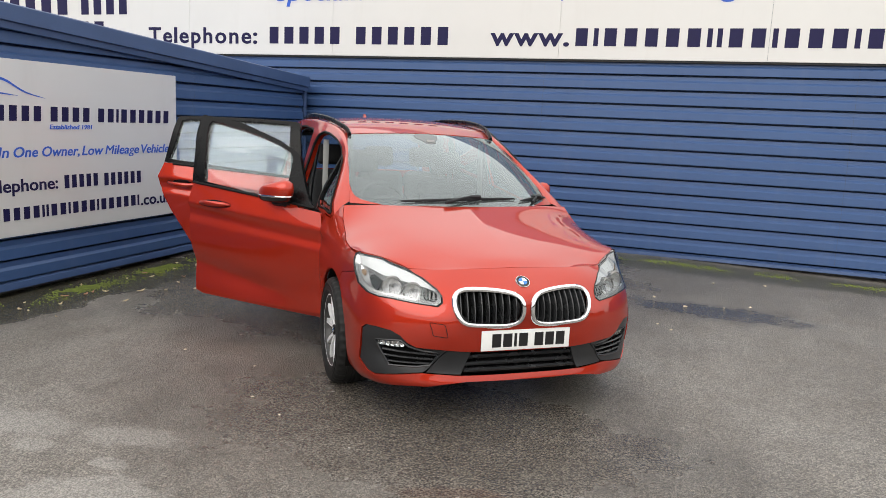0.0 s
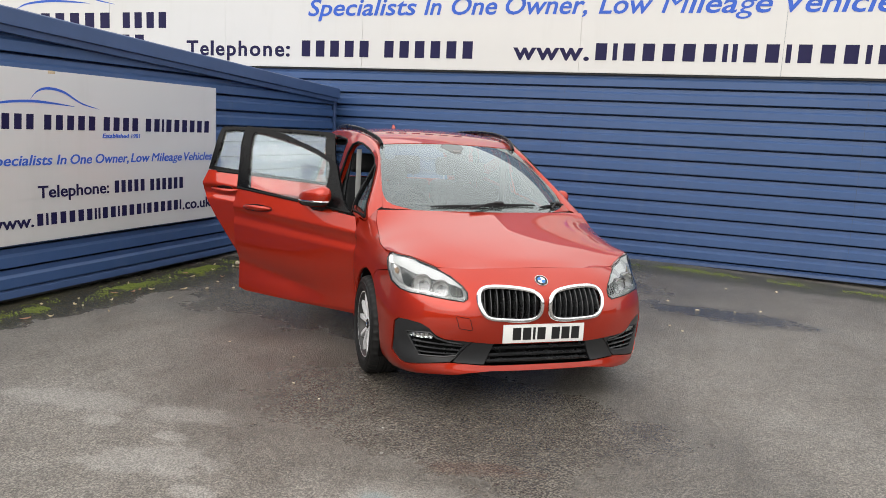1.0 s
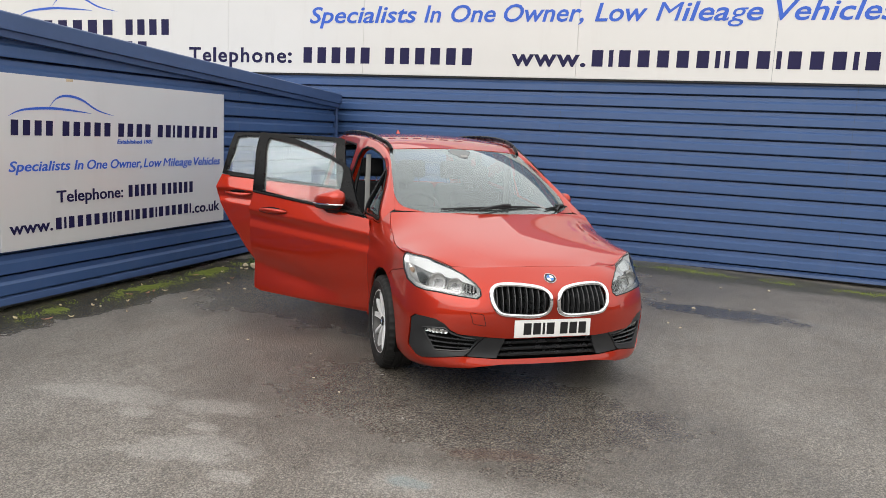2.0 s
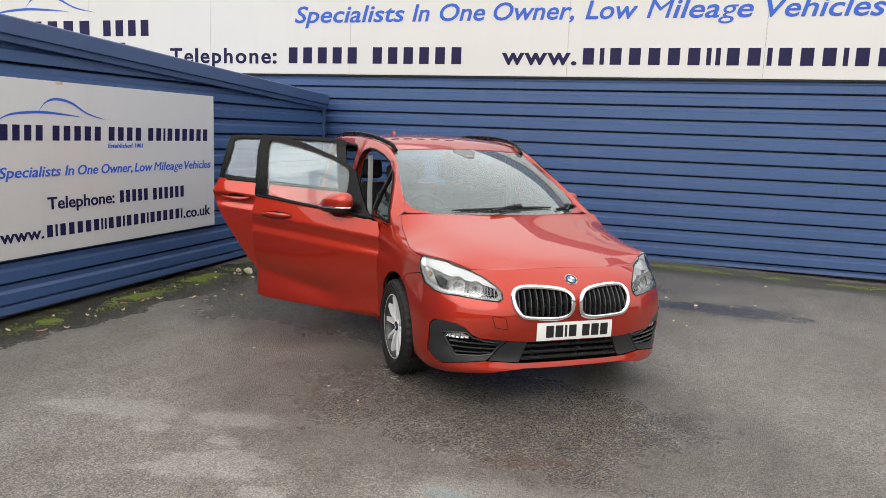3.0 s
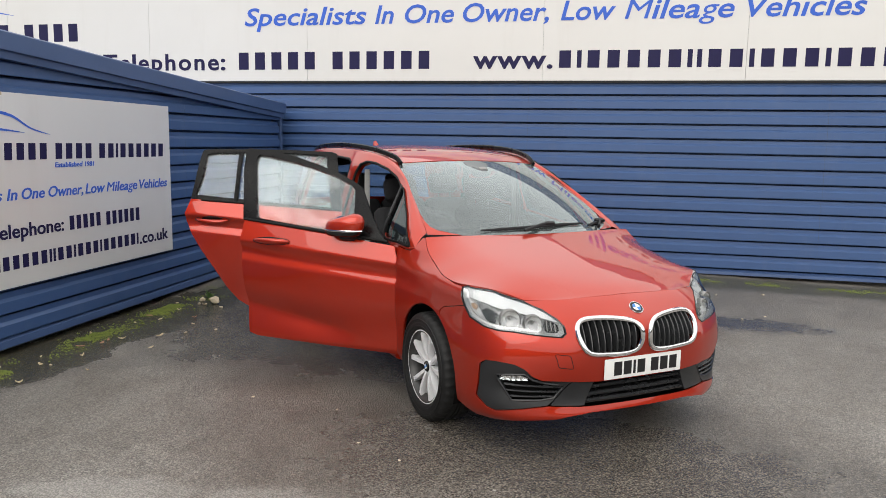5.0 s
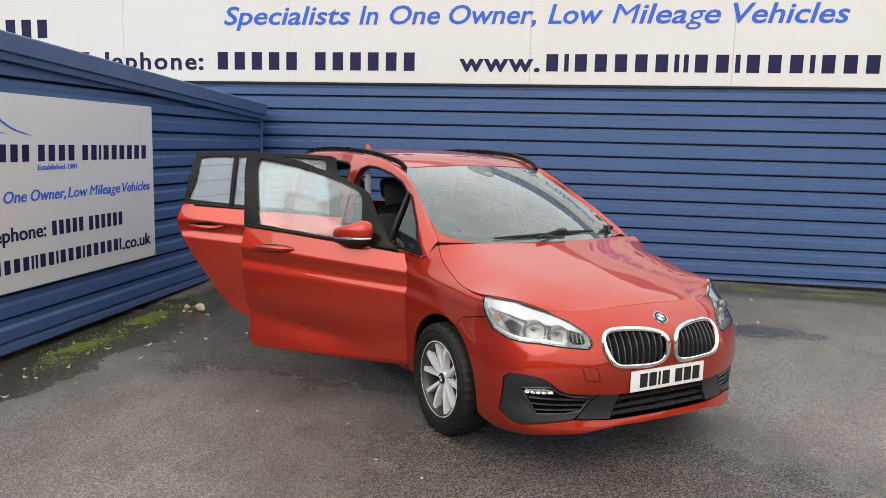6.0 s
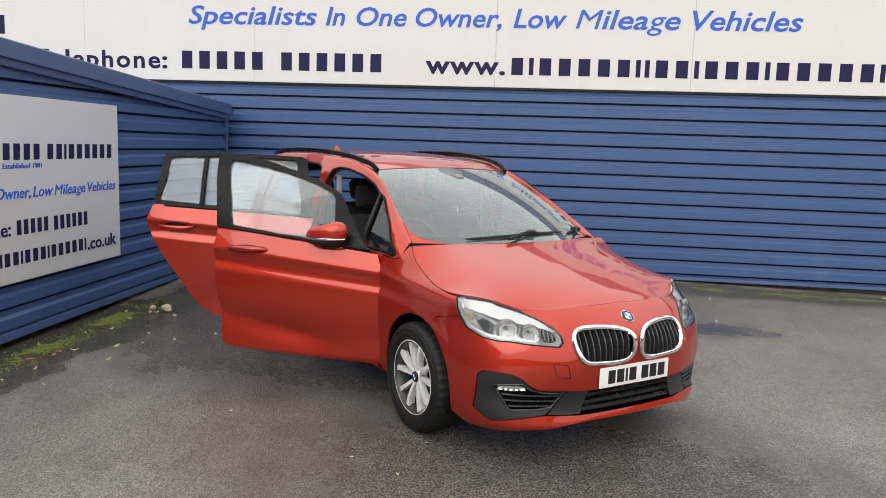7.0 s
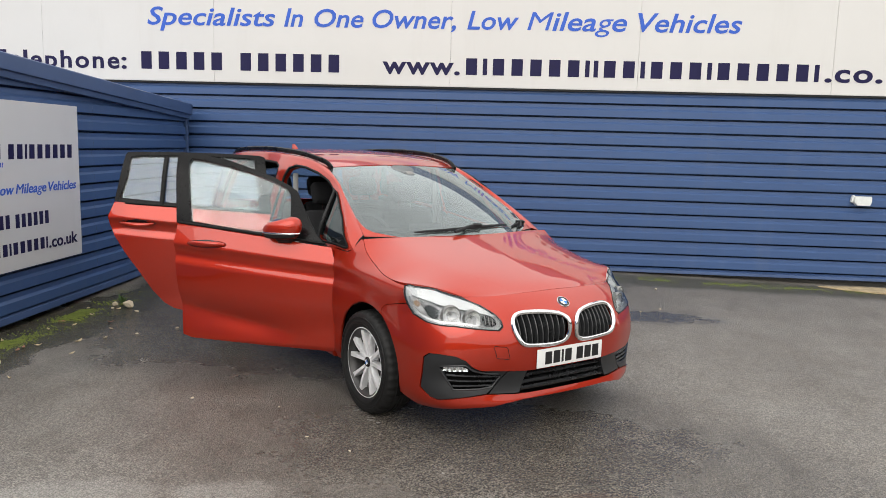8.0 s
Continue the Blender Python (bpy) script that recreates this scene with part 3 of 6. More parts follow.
# long white sign on the back wall
big_sign = sign_panels("fascia_sign", pose(0, 9.85, 0), [-12.9, -10.1, -7.7, -5.26, -2.03, 0.425, 2.87, 5.3, 8.9], 2.443, 3.88, SIGN_WHITE,
                       "long white panel sign with navy and blue lettering")
part("bottom_trim", box(bmesh.new(), (-12.9, 0.004, 2.415), (8.9, 0.05, 2.440), bevel=0.003, segments=1), BLACK_PLASTIC, big_sign, "dark bottom edge", smooth=False)
lettering(big_sign, [("Specialists", -6.19, -4.405), ("In", -4.285, -4.025), ("One", -3.87, -3.205), ("Owner,", -3.085, -1.97), ("Low", -1.82, -1.145), ("Mileage", -1.04, 0.25), ("Vehicles", 0.385, 1.70)], 3.195, 0.235, INK_BLUE, 0.22, 0.014)
lettering(big_sign, [("Telephone:", -8.49, -6.50)], 2.60, 0.225, INK_NAVY, 0, 0.022, 0.86)
bars(big_sign, "mmmmm", -6.34, 2.60, 1.24, 0.235, INK_NAVY)
bars(big_sign, "mmmmmm", -4.94, 2.60, 1.46, 0.235, INK_NAVY)
lettering(big_sign, [("www.", -2.955, -1.90)], 2.605, 0.225, INK_NAVY, 0, 0.026, 0.92)
bars(big_sign, "mnmmmmmnnmmnmmmnmmmmmn", -1.87, 2.605, 4.60, 0.215, INK_NAVY)
lettering(big_sign, [(".co.uk", 2.775, 4.05)], 2.61, 0.225, INK_NAVY, 0, 0.026, 0.88)
bars(big_sign, "mmmm", -12.95, 3.02, 1.05, 0.255, INK_NAVY)
bars(big_sign, "mmmmm", -11.75, 3.02, 1.72, 0.255, INK_NAVY)
bars(big_sign, "mmmm", -9.86, 3.02, 1.02, 0.255, INK_NAVY)
bars(big_sign, "mmnmmmmmm", -11.9, 2.66, 2.6, 0.255, INK_NAVY)
swoosh(big_sign, -12.3, 3.33, 2.32, 0.36, INK_BLUE)

# plain parapet over the sign
parapet = extrude_profile([lambda s, p=p: (s, *p) for p in ((9.84, 3.885), (9.81, 3.90), (9.81, 4.30), (9.83, 4.33), (10.2, 4.33), (10.2, 3.93))], -13, 9)
tagged(finish("trim_parapet", parapet, FASCIA, smooth=False), "plain dark blue parapet over the long sign", "trim", kind="structure")

# silver sign on the low wall
sign_y0 = 3.86
side_sign = sign_panels("wall_sign", Matrix.Translation((left_x(sign_y0) + 0.064, sign_y0, 0)) @ pose(0, 0, 0, 0, 0, 90 + math.degrees(0.023)), [0.0, 2.99], 0.484, 1.95, SIGN_SILVER,
                        "satin silver wall sign with navy and blue lettering")
def sy(y):
    return y - sign_y0
for pattern, y0, y1 in (("mmmm", 3.965, 4.43), ("mmmmm", 4.49, 5.10), ("mmmm", 5.155, 5.645), ("mmnmmmmmm", 5.705, 6.74)):
    bars(side_sign, pattern, sy(y0), 1.449, y1 - y0, 0.128, INK_NAVY, 0.05)
lettering(side_sign, [("Established", sy(5.165), sy(5.50)), ("1981", sy(5.53), sy(5.65))], 1.383, 0.040, INK_BLUE, 0.15, 0.012)
lettering(side_sign, [(w, sy(a), sy(b)) for w, a, b in (("Specialists", 3.955, 4.59), ("In", 4.635, 4.74), ("One", 4.785, 5.03), ("Owner,", 5.075, 5.49), ("Low", 5.52, 5.785), ("Mileage", 5.805, 6.265), ("Vehicles", 6.30, 6.775))], 1.148, 0.086, INK_BLUE, 0.22, 0.012)
lettering(side_sign, [("Telephone:", sy(4.43), sy(5.23))], 0.862, 0.105, INK_NAVY, 0, 0.016)
bars(side_sign, "mmmmm", sy(5.29), 0.856, 0.43, 0.118, INK_NAVY)
bars(side_sign, "mmmmmm", sy(5.77), 0.850, 0.53, 0.120, INK_NAVY)
lettering(side_sign, [("www.", sy(3.94), sy(4.38))], 0.622, 0.105, INK_NAVY, 0, 0.018)
bars(side_sign, "mnmmmmmnnmmnmmmnmmmmmn", sy(4.395), 0.622, 1.87, 0.105, INK_NAVY)
lettering(side_sign, [(".co.uk", sy(6.275), sy(6.765))], 0.616, 0.112, INK_NAVY, 0, 0.018)
swoosh(side_sign, sy(3.97), 1.60, 1.16, 0.20, INK_BLUE)
part("rust_stain", box(bmesh.new(), (sy(4.607) - 0.035, -0.0012, 1.925), (sy(4.607) + 0.04, 0.0005, 1.951), bevel=0.001, segments=1), LEAF_TAN, side_sign, "brown rust stain at the top edge", smooth=False)

# plain dark walls added out of view, to dim the low sky in the car's reflections
for name, a, b, n in (("wall_unseen_south", (-14.0, -17.0), (20.0, -17.0), (0, 1)), ("wall_unseen_east", (20.0, -17.0), (20.0, 14.0), (-1, 0)), ("wall_unseen_west", (-14.0, 14.0), (-14.0, -17.0), (1, 0))):
    tagged(finish(name, slab(a, b, n, -0.2, 2.2, 0.3), UNSEEN_WALL, smooth=False), "added unseen dark wall that dims the low sky in reflections", "wall", kind="structure")

# ---- the car: surfaces in its own frame (x forwards from the front axle, y to its left, z up) ----
CAR = pose(-1.333, 4.612, 0, 0, 0, -50.9)


def spline(ts, vs):
    """A natural cubic through the values vs (numbers or vectors) at ts."""
    ts, vs = np.asarray(ts, float), np.asarray(vs, float)
    n = len(ts)
    h = np.diff(ts)
    a = np.eye(n)
    r = np.zeros_like(vs)
    for i in range(1, n - 1):
        a[i, i - 1:i + 2] = h[i - 1], 2 * (h[i - 1] + h[i]), h[i]
        r[i] = 6 * ((vs[i + 1] - vs[i]) / h[i] - (vs[i] - vs[i - 1]) / h[i - 1])
    m = np.linalg.solve(a, r)

    def f(t):
        i = int(min(max(np.searchsorted(ts, t) - 1, 0), n - 2))
        t = min(max(t, ts[0]), ts[-1])
        u, w = ts[i + 1] - t, t - ts[i]
        return m[i] * u ** 3 / (6 * h[i]) + m[i + 1] * w ** 3 / (6 * h[i]) + (vs[i] / h[i] - m[i] * h[i] / 6) * u + (vs[i + 1] / h[i] - m[i + 1] * h[i] / 6) * w
    return f


def curve(points):
    """A smooth curve through the points, by its share of the way from 0 to 1."""
    p = np.asarray(points, float)
    t = np.concatenate([[0], np.cumsum(np.linalg.norm(np.diff(p, axis=0), axis=1))])
    return spline(t / t[-1], p)


def steps(knots, t):
    """Straight interpolation in a table of (t, value)."""
    return float(np.interp(t, [k[0] for k in knots], [k[1] for k in knots]))


def smooth01(t):
    t = min(max(t, 0.0), 1.0)
    return t * t * (3 - 2 * t)


# plan outline of the lower body at its widest, from the middle of the nose round to the middle of the tail
OUTLINE = [(0.845, 0), (0.839, 0.15), (0.825, 0.30), (0.797, 0.45), (0.752, 0.56), (0.680, 0.685), (0.600, 0.775), (0.500, 0.838), (0.36, 0.874), (0.15, 0.892), (0, 0.896), (-0.45, 0.897), (-1.1, 0.900),
           (-1.7, 0.900), (-2.3, 0.897), (-2.78, 0.893), (-3.15, 0.872), (-3.42, 0.815), (-3.58, 0.70), (-3.67, 0.45), (-3.70, 0.2), (-3.71, 0)]
_o = np.asarray(OUTLINE)
OUT_S = np.concatenate([[0], np.cumsum(np.linalg.norm(np.diff(_o, axis=0), axis=1))])
_k = 3                                                # carry the outline on past both ends, mirrored, so that it crosses the middle square
OUT_F = spline(np.concatenate([-OUT_S[_k:0:-1], OUT_S, 2 * OUT_S[-1] - OUT_S[-2:-2 - _k:-1]]), np.concatenate([_o[_k:0:-1] * (1, -1), _o, _o[-2:-2 - _k:-1] * (1, -1)]))
SIDE_I = 9                                            # outline points before this one belong to the nose

def swage(k):
    """Tuck of the doors by height: a sharp line with a hollow under it, a full belly, the turn-in at the sill."""
    def f(z):
        over = z - 0.852
        soft = lambda q: q if q > 0.12 else 0.0055 * math.log1p(math.exp(q / 0.0055))
        d = soft(-over)
        return 0.32 * soft(over) + 0.30 * max(0.0, over - 0.137) + k * (0.022 * (1 - math.exp(-d / 0.022)) - 0.020 * smooth01((d - 0.066) / 0.070)) + 0.018 * smooth01((d - 0.24) / 0.22) + 0.020 * smooth01((d - 0.55) / 0.06) + 0.4 * max(0.0, d - 0.60)
    return f


# how far the body tucks in from the outline, by height: nose, quarter, corner, wheel, door, tail
TUCK = [
    (OUT_S[0], spline((0.14, 0.185, 0.225, 0.25, 0.30, 0.42, 0.53, 0.60, 0.66, 0.72, 0.766, 0.80, 0.83, 0.90), (0.14, 0.035, 0.004, 0.006, 0.020, 0.028, 0.020, 0.006, 0.005, 0.034, 0.094, 0.142, 0.190, 0.32))),
    (OUT_S[3], spline((0.14, 0.185, 0.225, 0.25, 0.30, 0.42, 0.53, 0.60, 0.66, 0.72, 0.766, 0.80, 0.83, 0.90), (0.14, 0.035, 0.006, 0.010, 0.022, 0.010, 0.0, 0.010, 0.036, 0.074, 0.115, 0.155, 0.20, 0.33))),
    (OUT_S[5], spline((0.14, 0.185, 0.225, 0.25, 0.30, 0.42, 0.53, 0.60, 0.66, 0.72, 0.766, 0.80, 0.83, 0.90), (0.14, 0.038, 0.012, 0.012, 0.012, 0.0, 0.0, 0.010, 0.027, 0.066, 0.112, 0.160, 0.215, 0.36))),
    (OUT_S[7], spline((0.14, 0.20, 0.235, 0.30, 0.42, 0.53, 0.60, 0.66, 0.72, 0.766, 0.80, 0.83, 0.90), (0.11, 0.040, 0.020, 0.006, -0.003, 0.0, 0.012, 0.028, 0.050, 0.074, 0.100, 0.135, 0.23))),
    (OUT_S[8], spline((0.14, 0.24, 0.42, 0.53, 0.62, 0.70, 0.78, 0.84, 0.88, 0.93, 1.06), (0.07, 0.022, 0.0, 0.0, 0.012, 0.030, 0.042, 0.058, 0.090, 0.15, 0.34))),
    (OUT_S[10], spline((0.14, 0.24, 0.40, 0.55, 0.68, 0.76, 0.82, 0.88, 0.92, 0.96, 1.06), (0.06, 0.030, 0.004, -0.003, 0.004, 0.016, 0.026, 0.056, 0.094, 0.130, 0.215))),
    (OUT_S[11], swage(0.75)),
    (OUT_S[15], swage(1.0)),
    (OUT_S[18], spline((0.14, 0.24, 0.40, 0.55, 0.70, 0.85, 1.0, 1.06), (0.12, 0.03, 0.0, 0.0, 0.03, 0.06, 0.10, 0.12))),
    (OUT_S[21], spline((0.14, 0.24, 0.40, 0.55, 0.70, 0.85, 1.0, 1.06), (0.12, 0.03, 0.0, 0.0, 0.05, 0.06, 0.08, 0.10))),
]


def body(s, z, lift=0.0):
    """A point of the lower body: s metres round from the nose (minus: the car's right side), z up, lift off the surface."""
    side = -1.0 if s < 0 else 1.0
    s = min(abs(s), OUT_S[-1])
    x, y = OUT_F(s)
    d = OUT_F(s + 0.004) - OUT_F(s - 0.004)
    n = np.array((-d[1], d[0])) * -1.0
    n /= np.linalg.norm(n)
    # the doors' lines rise towards the tail
    zz = z - 0.082 * min(max(-x - 0.5, 0), 2.3) * smooth01((z - 0.45) / 0.4) if x < -0.5 else z
    i = max(k for k in range(len(TUCK)) if TUCK[k][0] <= s + 1e-9)
    j = min(i + 1, len(TUCK) - 1)
    f = 0 if i == j else smooth01((s - TUCK[i][0]) / (TUCK[j][0] - TUCK[i][0])) * 0.5 + 0.5 * (s - TUCK[i][0]) / (TUCK[j][0] - TUCK[i][0])
    t = (1 - f) * TUCK[i][1](zz) + f * TUCK[j][1](zz) - lift
    if -2.5 < x < -0.55:                                  # hollow over the sill, dying out forwards
        zc = 0.325 + 0.19 * min(-x - 0.57, 1.1)
        h = math.exp(-((z - zc) / 0.085) ** 1.6) if z > zc else math.exp(-((zc - z) / 0.10) ** 1.5)
        t += 0.036 * h * smooth01((-x - 0.6) / 0.55) * smooth01((x + 2.5) / 0.3)
    if s < 1e-6:
        return np.array((x - t, 0.0, z))
    return np.array((x - n[0] * t, side * (y - n[1] * t), z))


S_GRID = np.linspace(0, OUT_S[-1], 900)


def s_at(x, y, z):
    """Where round the outline a point of the left side lies."""
    best = min(S_GRID, key=lambda s: np.hypot(*(body(s, z)[:2] - (x, y))))
    return float(best)


def s_side(x):
    """The same for a place on the flank, by x alone."""
    k = [i for i in range(SIDE_I - 2, len(OUTLINE) - 4)]
    return float(np.interp(-x, [-OUTLINE[i][0] for i in k], [OUT_S[i] for i in k]))


def belt(x):
    return 0.985 + 0.092 * min(max(-x - 0.5, 0), 1.2) + 0.055 * min(max(-x - 1.7, 0), 1.5)


def flank_y(x, z):
    """Half width of the flank, lower body and glasshouse."""
    b = belt(x) - 0.01
    low = body(s_side(x), min(z, b))
    y = abs(low[1])
    if z > b:
        k = 0.27 + 0.10 * smooth01((z - 1.40) / 0.2)
        y -= k * (z - b) + 0.12 * smooth01((x + 1.9) / 1.0) * smooth01((z - b) / 0.42)
    return y


def flank(x, z, lift=0.0, side=-1.0):
    y0 = flank_y(x, z)
    dy = (flank_y(x, z + 0.004) - flank_y(x, z - 0.004)) / 0.008
    n = np.array((0, 1, -dy))
    n /= np.linalg.norm(n)
    return np.array((x, side * (y0 + n[1] * lift), z + n[2] * lift))


def surface_normal(f, a, b, sign):
    e = 0.003
    du = f(a + e, b) - f(a - e, b)
    dv = f(a, b + e) - f(a, b - e)
    n = np.cross(du, dv)
    l = np.linalg.norm(n)
    return n * (sign / l) if l > 1e-12 else np.array((0, 0, 1.0))


def round_loop(points, n=48):
    """A closed smooth outline through the points."""
    p = list(points)
    m = len(p)
    ext = p[-3:] + p + p[:3]
    q = np.asarray(ext, float)
    t = np.concatenate([[0], np.cumsum(np.sqrt(np.linalg.norm(np.diff(q, axis=0), axis=1)))])
    f = spline(t, q)
    return [tuple(f(t[3] + (t[3 + m] - t[3]) * i / n)) for i in range(n)]


def open_run(points, n=16):
    f = curve(points)
    return [tuple(f(i / n)) for i in range(n + 1)]


def dense(loop, step):
    out = []
    for a, b in zip(loop, list(loop[1:]) + [loop[0]]):
        k = max(1, int(math.ceil(math.dist(a, b) / step)))
        out += [tuple(np.array(a) + (np.array(b) - np.array(a)) * i / k) for i in range(k)]
    return out


def sheet(name, f, outer, material, parent, holes=(), step=(0.03, 0.03), depth=0.015, sign=None, label="", m=None, back=False):
    """A panel: an outline with holes in a surface's own two coordinates, laid on the surface f(a, b), edges turned in by depth."""
    bm = bmesh.new()
    edge_step = min(step) * 0.8
    for loop in (outer, *holes):
        vs = [bm.verts.new((a, b, 0)) for a, b in dense(list(loop), edge_step)]
        for a, b in zip(vs, vs[1:] + vs[:1]):
            bm.edges.new((a, b))
    bmesh.ops.triangle_fill(bm, use_beauty=True, use_dissolve=True, edges=bm.edges[:], normal=(0, 0, 1))
    co = np.array([v.co[:2] for v in bm.verts])
    for axis in (0, 1):
        lo, hi = co[:, axis].min(), co[:, axis].max()
        k = int((hi - lo) / step[axis])
        for i in range(1, k + 1):
            at = lo + (hi - lo) * i / (k + 1)
            no = (1, 0, 0) if axis == 0 else (0, 1, 0)
            bmesh.ops.bisect_plane(bm, geom=bm.verts[:] + bm.edges[:] + bm.faces[:], plane_co=(at if axis == 0 else 0, at if axis == 1 else 0, 0), plane_no=no, dist=1e-5)
    bmesh.ops.triangulate(bm, faces=bm.faces[:])
    bm.normal_update()
    bm.faces.ensure_lookup_table()
    if len(bm.faces) and bm.faces[0].normal.z < 0:
        bmesh.ops.reverse_faces(bm, faces=bm.faces[:])
    uv = {v: (v.co.x, v.co.y) for v in bm.verts}
    mid = np.mean(list(uv.values()), axis=0)
    if sign is None:                                       # outwards: away from the car's middle line
        p = f(*mid)
        g = surface_normal(f, *mid, 1.0)
        sign = 1.0 if np.dot(g, (p - np.array((-1.4, 0, 0.5)))) > 0 else -1.0
    nrm = {v: surface_normal(f, *c, sign) for v, c in uv.items()}
    for v, c in uv.items():
        v.co = f(*c)
    if sign < 0:
        bmesh.ops.reverse_faces(bm, faces=bm.faces[:])
    skin = set(bm.faces)
    if depth:
        rim = [e for e in bm.edges if len(e.link_faces) == 1]
        made = bmesh.ops.extrude_edge_only(bm, edges=rim)["geom"]
        new_v = [g for g in made if isinstance(g, bmesh.types.BMVert)]
        near = {}
        for v in new_v:
            for e in v.link_edges:
                o = e.other_vert(v)
                if o in nrm:
                    near[v] = o
        for v, o in near.items():
            v.co = Vector(o.co) - Vector(nrm[o]) * depth
    bm.normal_update()
    flags = [f_ in skin for f_ in bm.faces]
    bm.verts.index_update()
    keep = {v.index: n for v, n in nrm.items()}
    for e in bm.edges:
        if len(e.link_faces) == 2 and (e.link_faces[0] in skin) != (e.link_faces[1] in skin):
            e.smooth = False
    for f_ in bm.faces:
        f_.smooth = True
    me = bpy.data.meshes.new(name)
    bm.to_mesh(me)
    bm.free()
    ns = []
    for poly, is_skin in zip(me.polygons, flags):
        for vi in poly.vertices:
            ns.append(tuple(keep[vi]) if is_skin and vi in keep else (0.0, 0.0, 0.0))
    me.normals_split_custom_set(ns)
    me.materials.append(material)
    ob = new(name, me)
    ob.parent = parent
    if m is not None:
        ob.matrix_basis = m
    if label:
        ob["label"] = label
    return ob


def loft(name, curves, material, parent, n=24, label="", bulge=0.0, close=False, sub=1, smooth=True):
    """A skin over curves (functions of 0 to 1), joined in order; bulge lifts the middle along the normal."""
    bm = bmesh.new()
    rows = []
    cs = []
    for a, b in zip(curves, curves[1:]):
        for k in range(sub):
            cs.append((a, b, k / sub))
    cs.append((curves[-1], curves[-1], 0.0))
    total = len(cs) - 1
    for idx, (a, b, f) in enumerate(cs):
        row = []
        for i in range(n + 1):
            u = i / n
            p = np.asarray(a(u)) * (1 - f) + np.asarray(b(u)) * f
            if bulge:
                e = 0.01
                tu = np.asarray(a(min(u + e, 1))) - np.asarray(a(max(u - e, 0)))
                tv = np.asarray(curves[-1](u)) - np.asarray(curves[0](u))
                nn = np.cross(tu, tv)
                nn /= max(np.linalg.norm(nn), 1e-9)
                w = idx / total
                p = p + nn * bulge * 4 * w * (1 - w)
            row.append(bm.verts.new(p))
        rows.append(row)
    for r0, r1 in zip(rows, rows[1:]):
        for i in range(n):
            bm.faces.new((r0[i], r0[i + 1], r1[i + 1], r1[i]))
    bmesh.ops.recalc_face_normals(bm, faces=bm.faces)
    return part(name, bm, material, parent, label, smooth, 60.0)


def tube(points, radius, sides=8, closed=False, flat=1.0, up=(0, 0, 1)):
    """A rounded bar along the points; flat squeezes it along up."""
    bm = bmesh.new()
    p = [np.asarray(q, float) for q in points]
    n = len(p)
    rings = []
    for i in range(n):
        a, b = p[(i - 1) % n if closed else max(i - 1, 0)], p[(i + 1) % n if closed else min(i + 1, n - 1)]
        d = b - a
        d /= max(np.linalg.norm(d), 1e-9)
        side = np.cross(d, up)
        side /= max(np.linalg.norm(side), 1e-9)
        top = np.cross(side, d)
        r = radius(i / max(n - 1, 1)) if callable(radius) else radius
        rings.append([bm.verts.new(p[i] + (side * math.cos(t) + top * math.sin(t) * flat) * r) for t in [2 * math.pi * k / sides for k in range(sides)]])
    for i in range(n if closed else n - 1):
        a, b = rings[i], rings[(i + 1) % n]
        for k in range(sides):
            bm.faces.new((a[k], a[(k + 1) % sides], b[(k + 1) % sides], b[k]))
    if not closed:
        bm.faces.new(rings[0][::-1])
        bm.faces.new(rings[-1])
    bmesh.ops.recalc_face_normals(bm, faces=bm.faces)
    return bm


def lathe(profile, seg=64, axis="y", start=0.0, sweep=2 * math.pi):
    """A turned body: profile of (along the axle, radius)."""
    bm = bmesh.new()
    rings = []
    full = abs(sweep - 2 * math.pi) < 1e-6
    count = seg if full else seg + 1
    for k in range(count):
        t = start + sweep * k / seg
        rings.append([bm.verts.new((r * math.cos(t), a, r * math.sin(t))) for a, r in profile])
    for k in range(seg if full else seg):
        a, b = rings[k], rings[(k + 1) % count]
        for i in range(len(profile) - 1):
            bm.faces.new((a[i], a[i + 1], b[i + 1], b[i]))
    bmesh.ops.remove_doubles(bm, verts=bm.verts[:], dist=1e-5)
    bmesh.ops.recalc_face_normals(bm, faces=bm.faces)
    return bm


def blob_shape(loops):
    """A closed body through rings of points (lists of equal length), capped at both ends."""
    bm = bmesh.new()
    rings = [[bm.verts.new(p) for p in loop] for loop in loops]
    n = len(rings[0])
    for a, b in zip(rings, rings[1:]):
        for k in range(n):
            bm.faces.new((a[k], a[(k + 1) % n], b[(k + 1) % n], b[k]))
    bm.faces.new(rings[0][::-1])
    bm.faces.new(rings[-1])
    bmesh.ops.recalc_face_normals(bm, faces=bm.faces)
    return bm

# ---- the car ----
car = tagged(empty("car", CAR), "red-orange metallic people carrier with two side doors standing open", "car")


def both(pts):
    """An outline given for the left half, closed over the middle line."""
    return list(pts) + [(-a, b) for a, b in reversed(pts) if abs(a) > 1e-6]


ARCH_R, ARCH_X, ARCH_Z, REAR_X = 0.378, -0.048, 0.322, -2.78


def arch(cx, a0, a1, n=18):
    """Points of a wheel arch, as (round the outline, height)."""
    out = []
    for i in range(n + 1):
        t = radians(a0 + (a1 - a0) * i / n)
        out.append((s_side(cx + ARCH_R * math.cos(t)), ARCH_Z + ARCH_R * math.sin(t)))
    return out


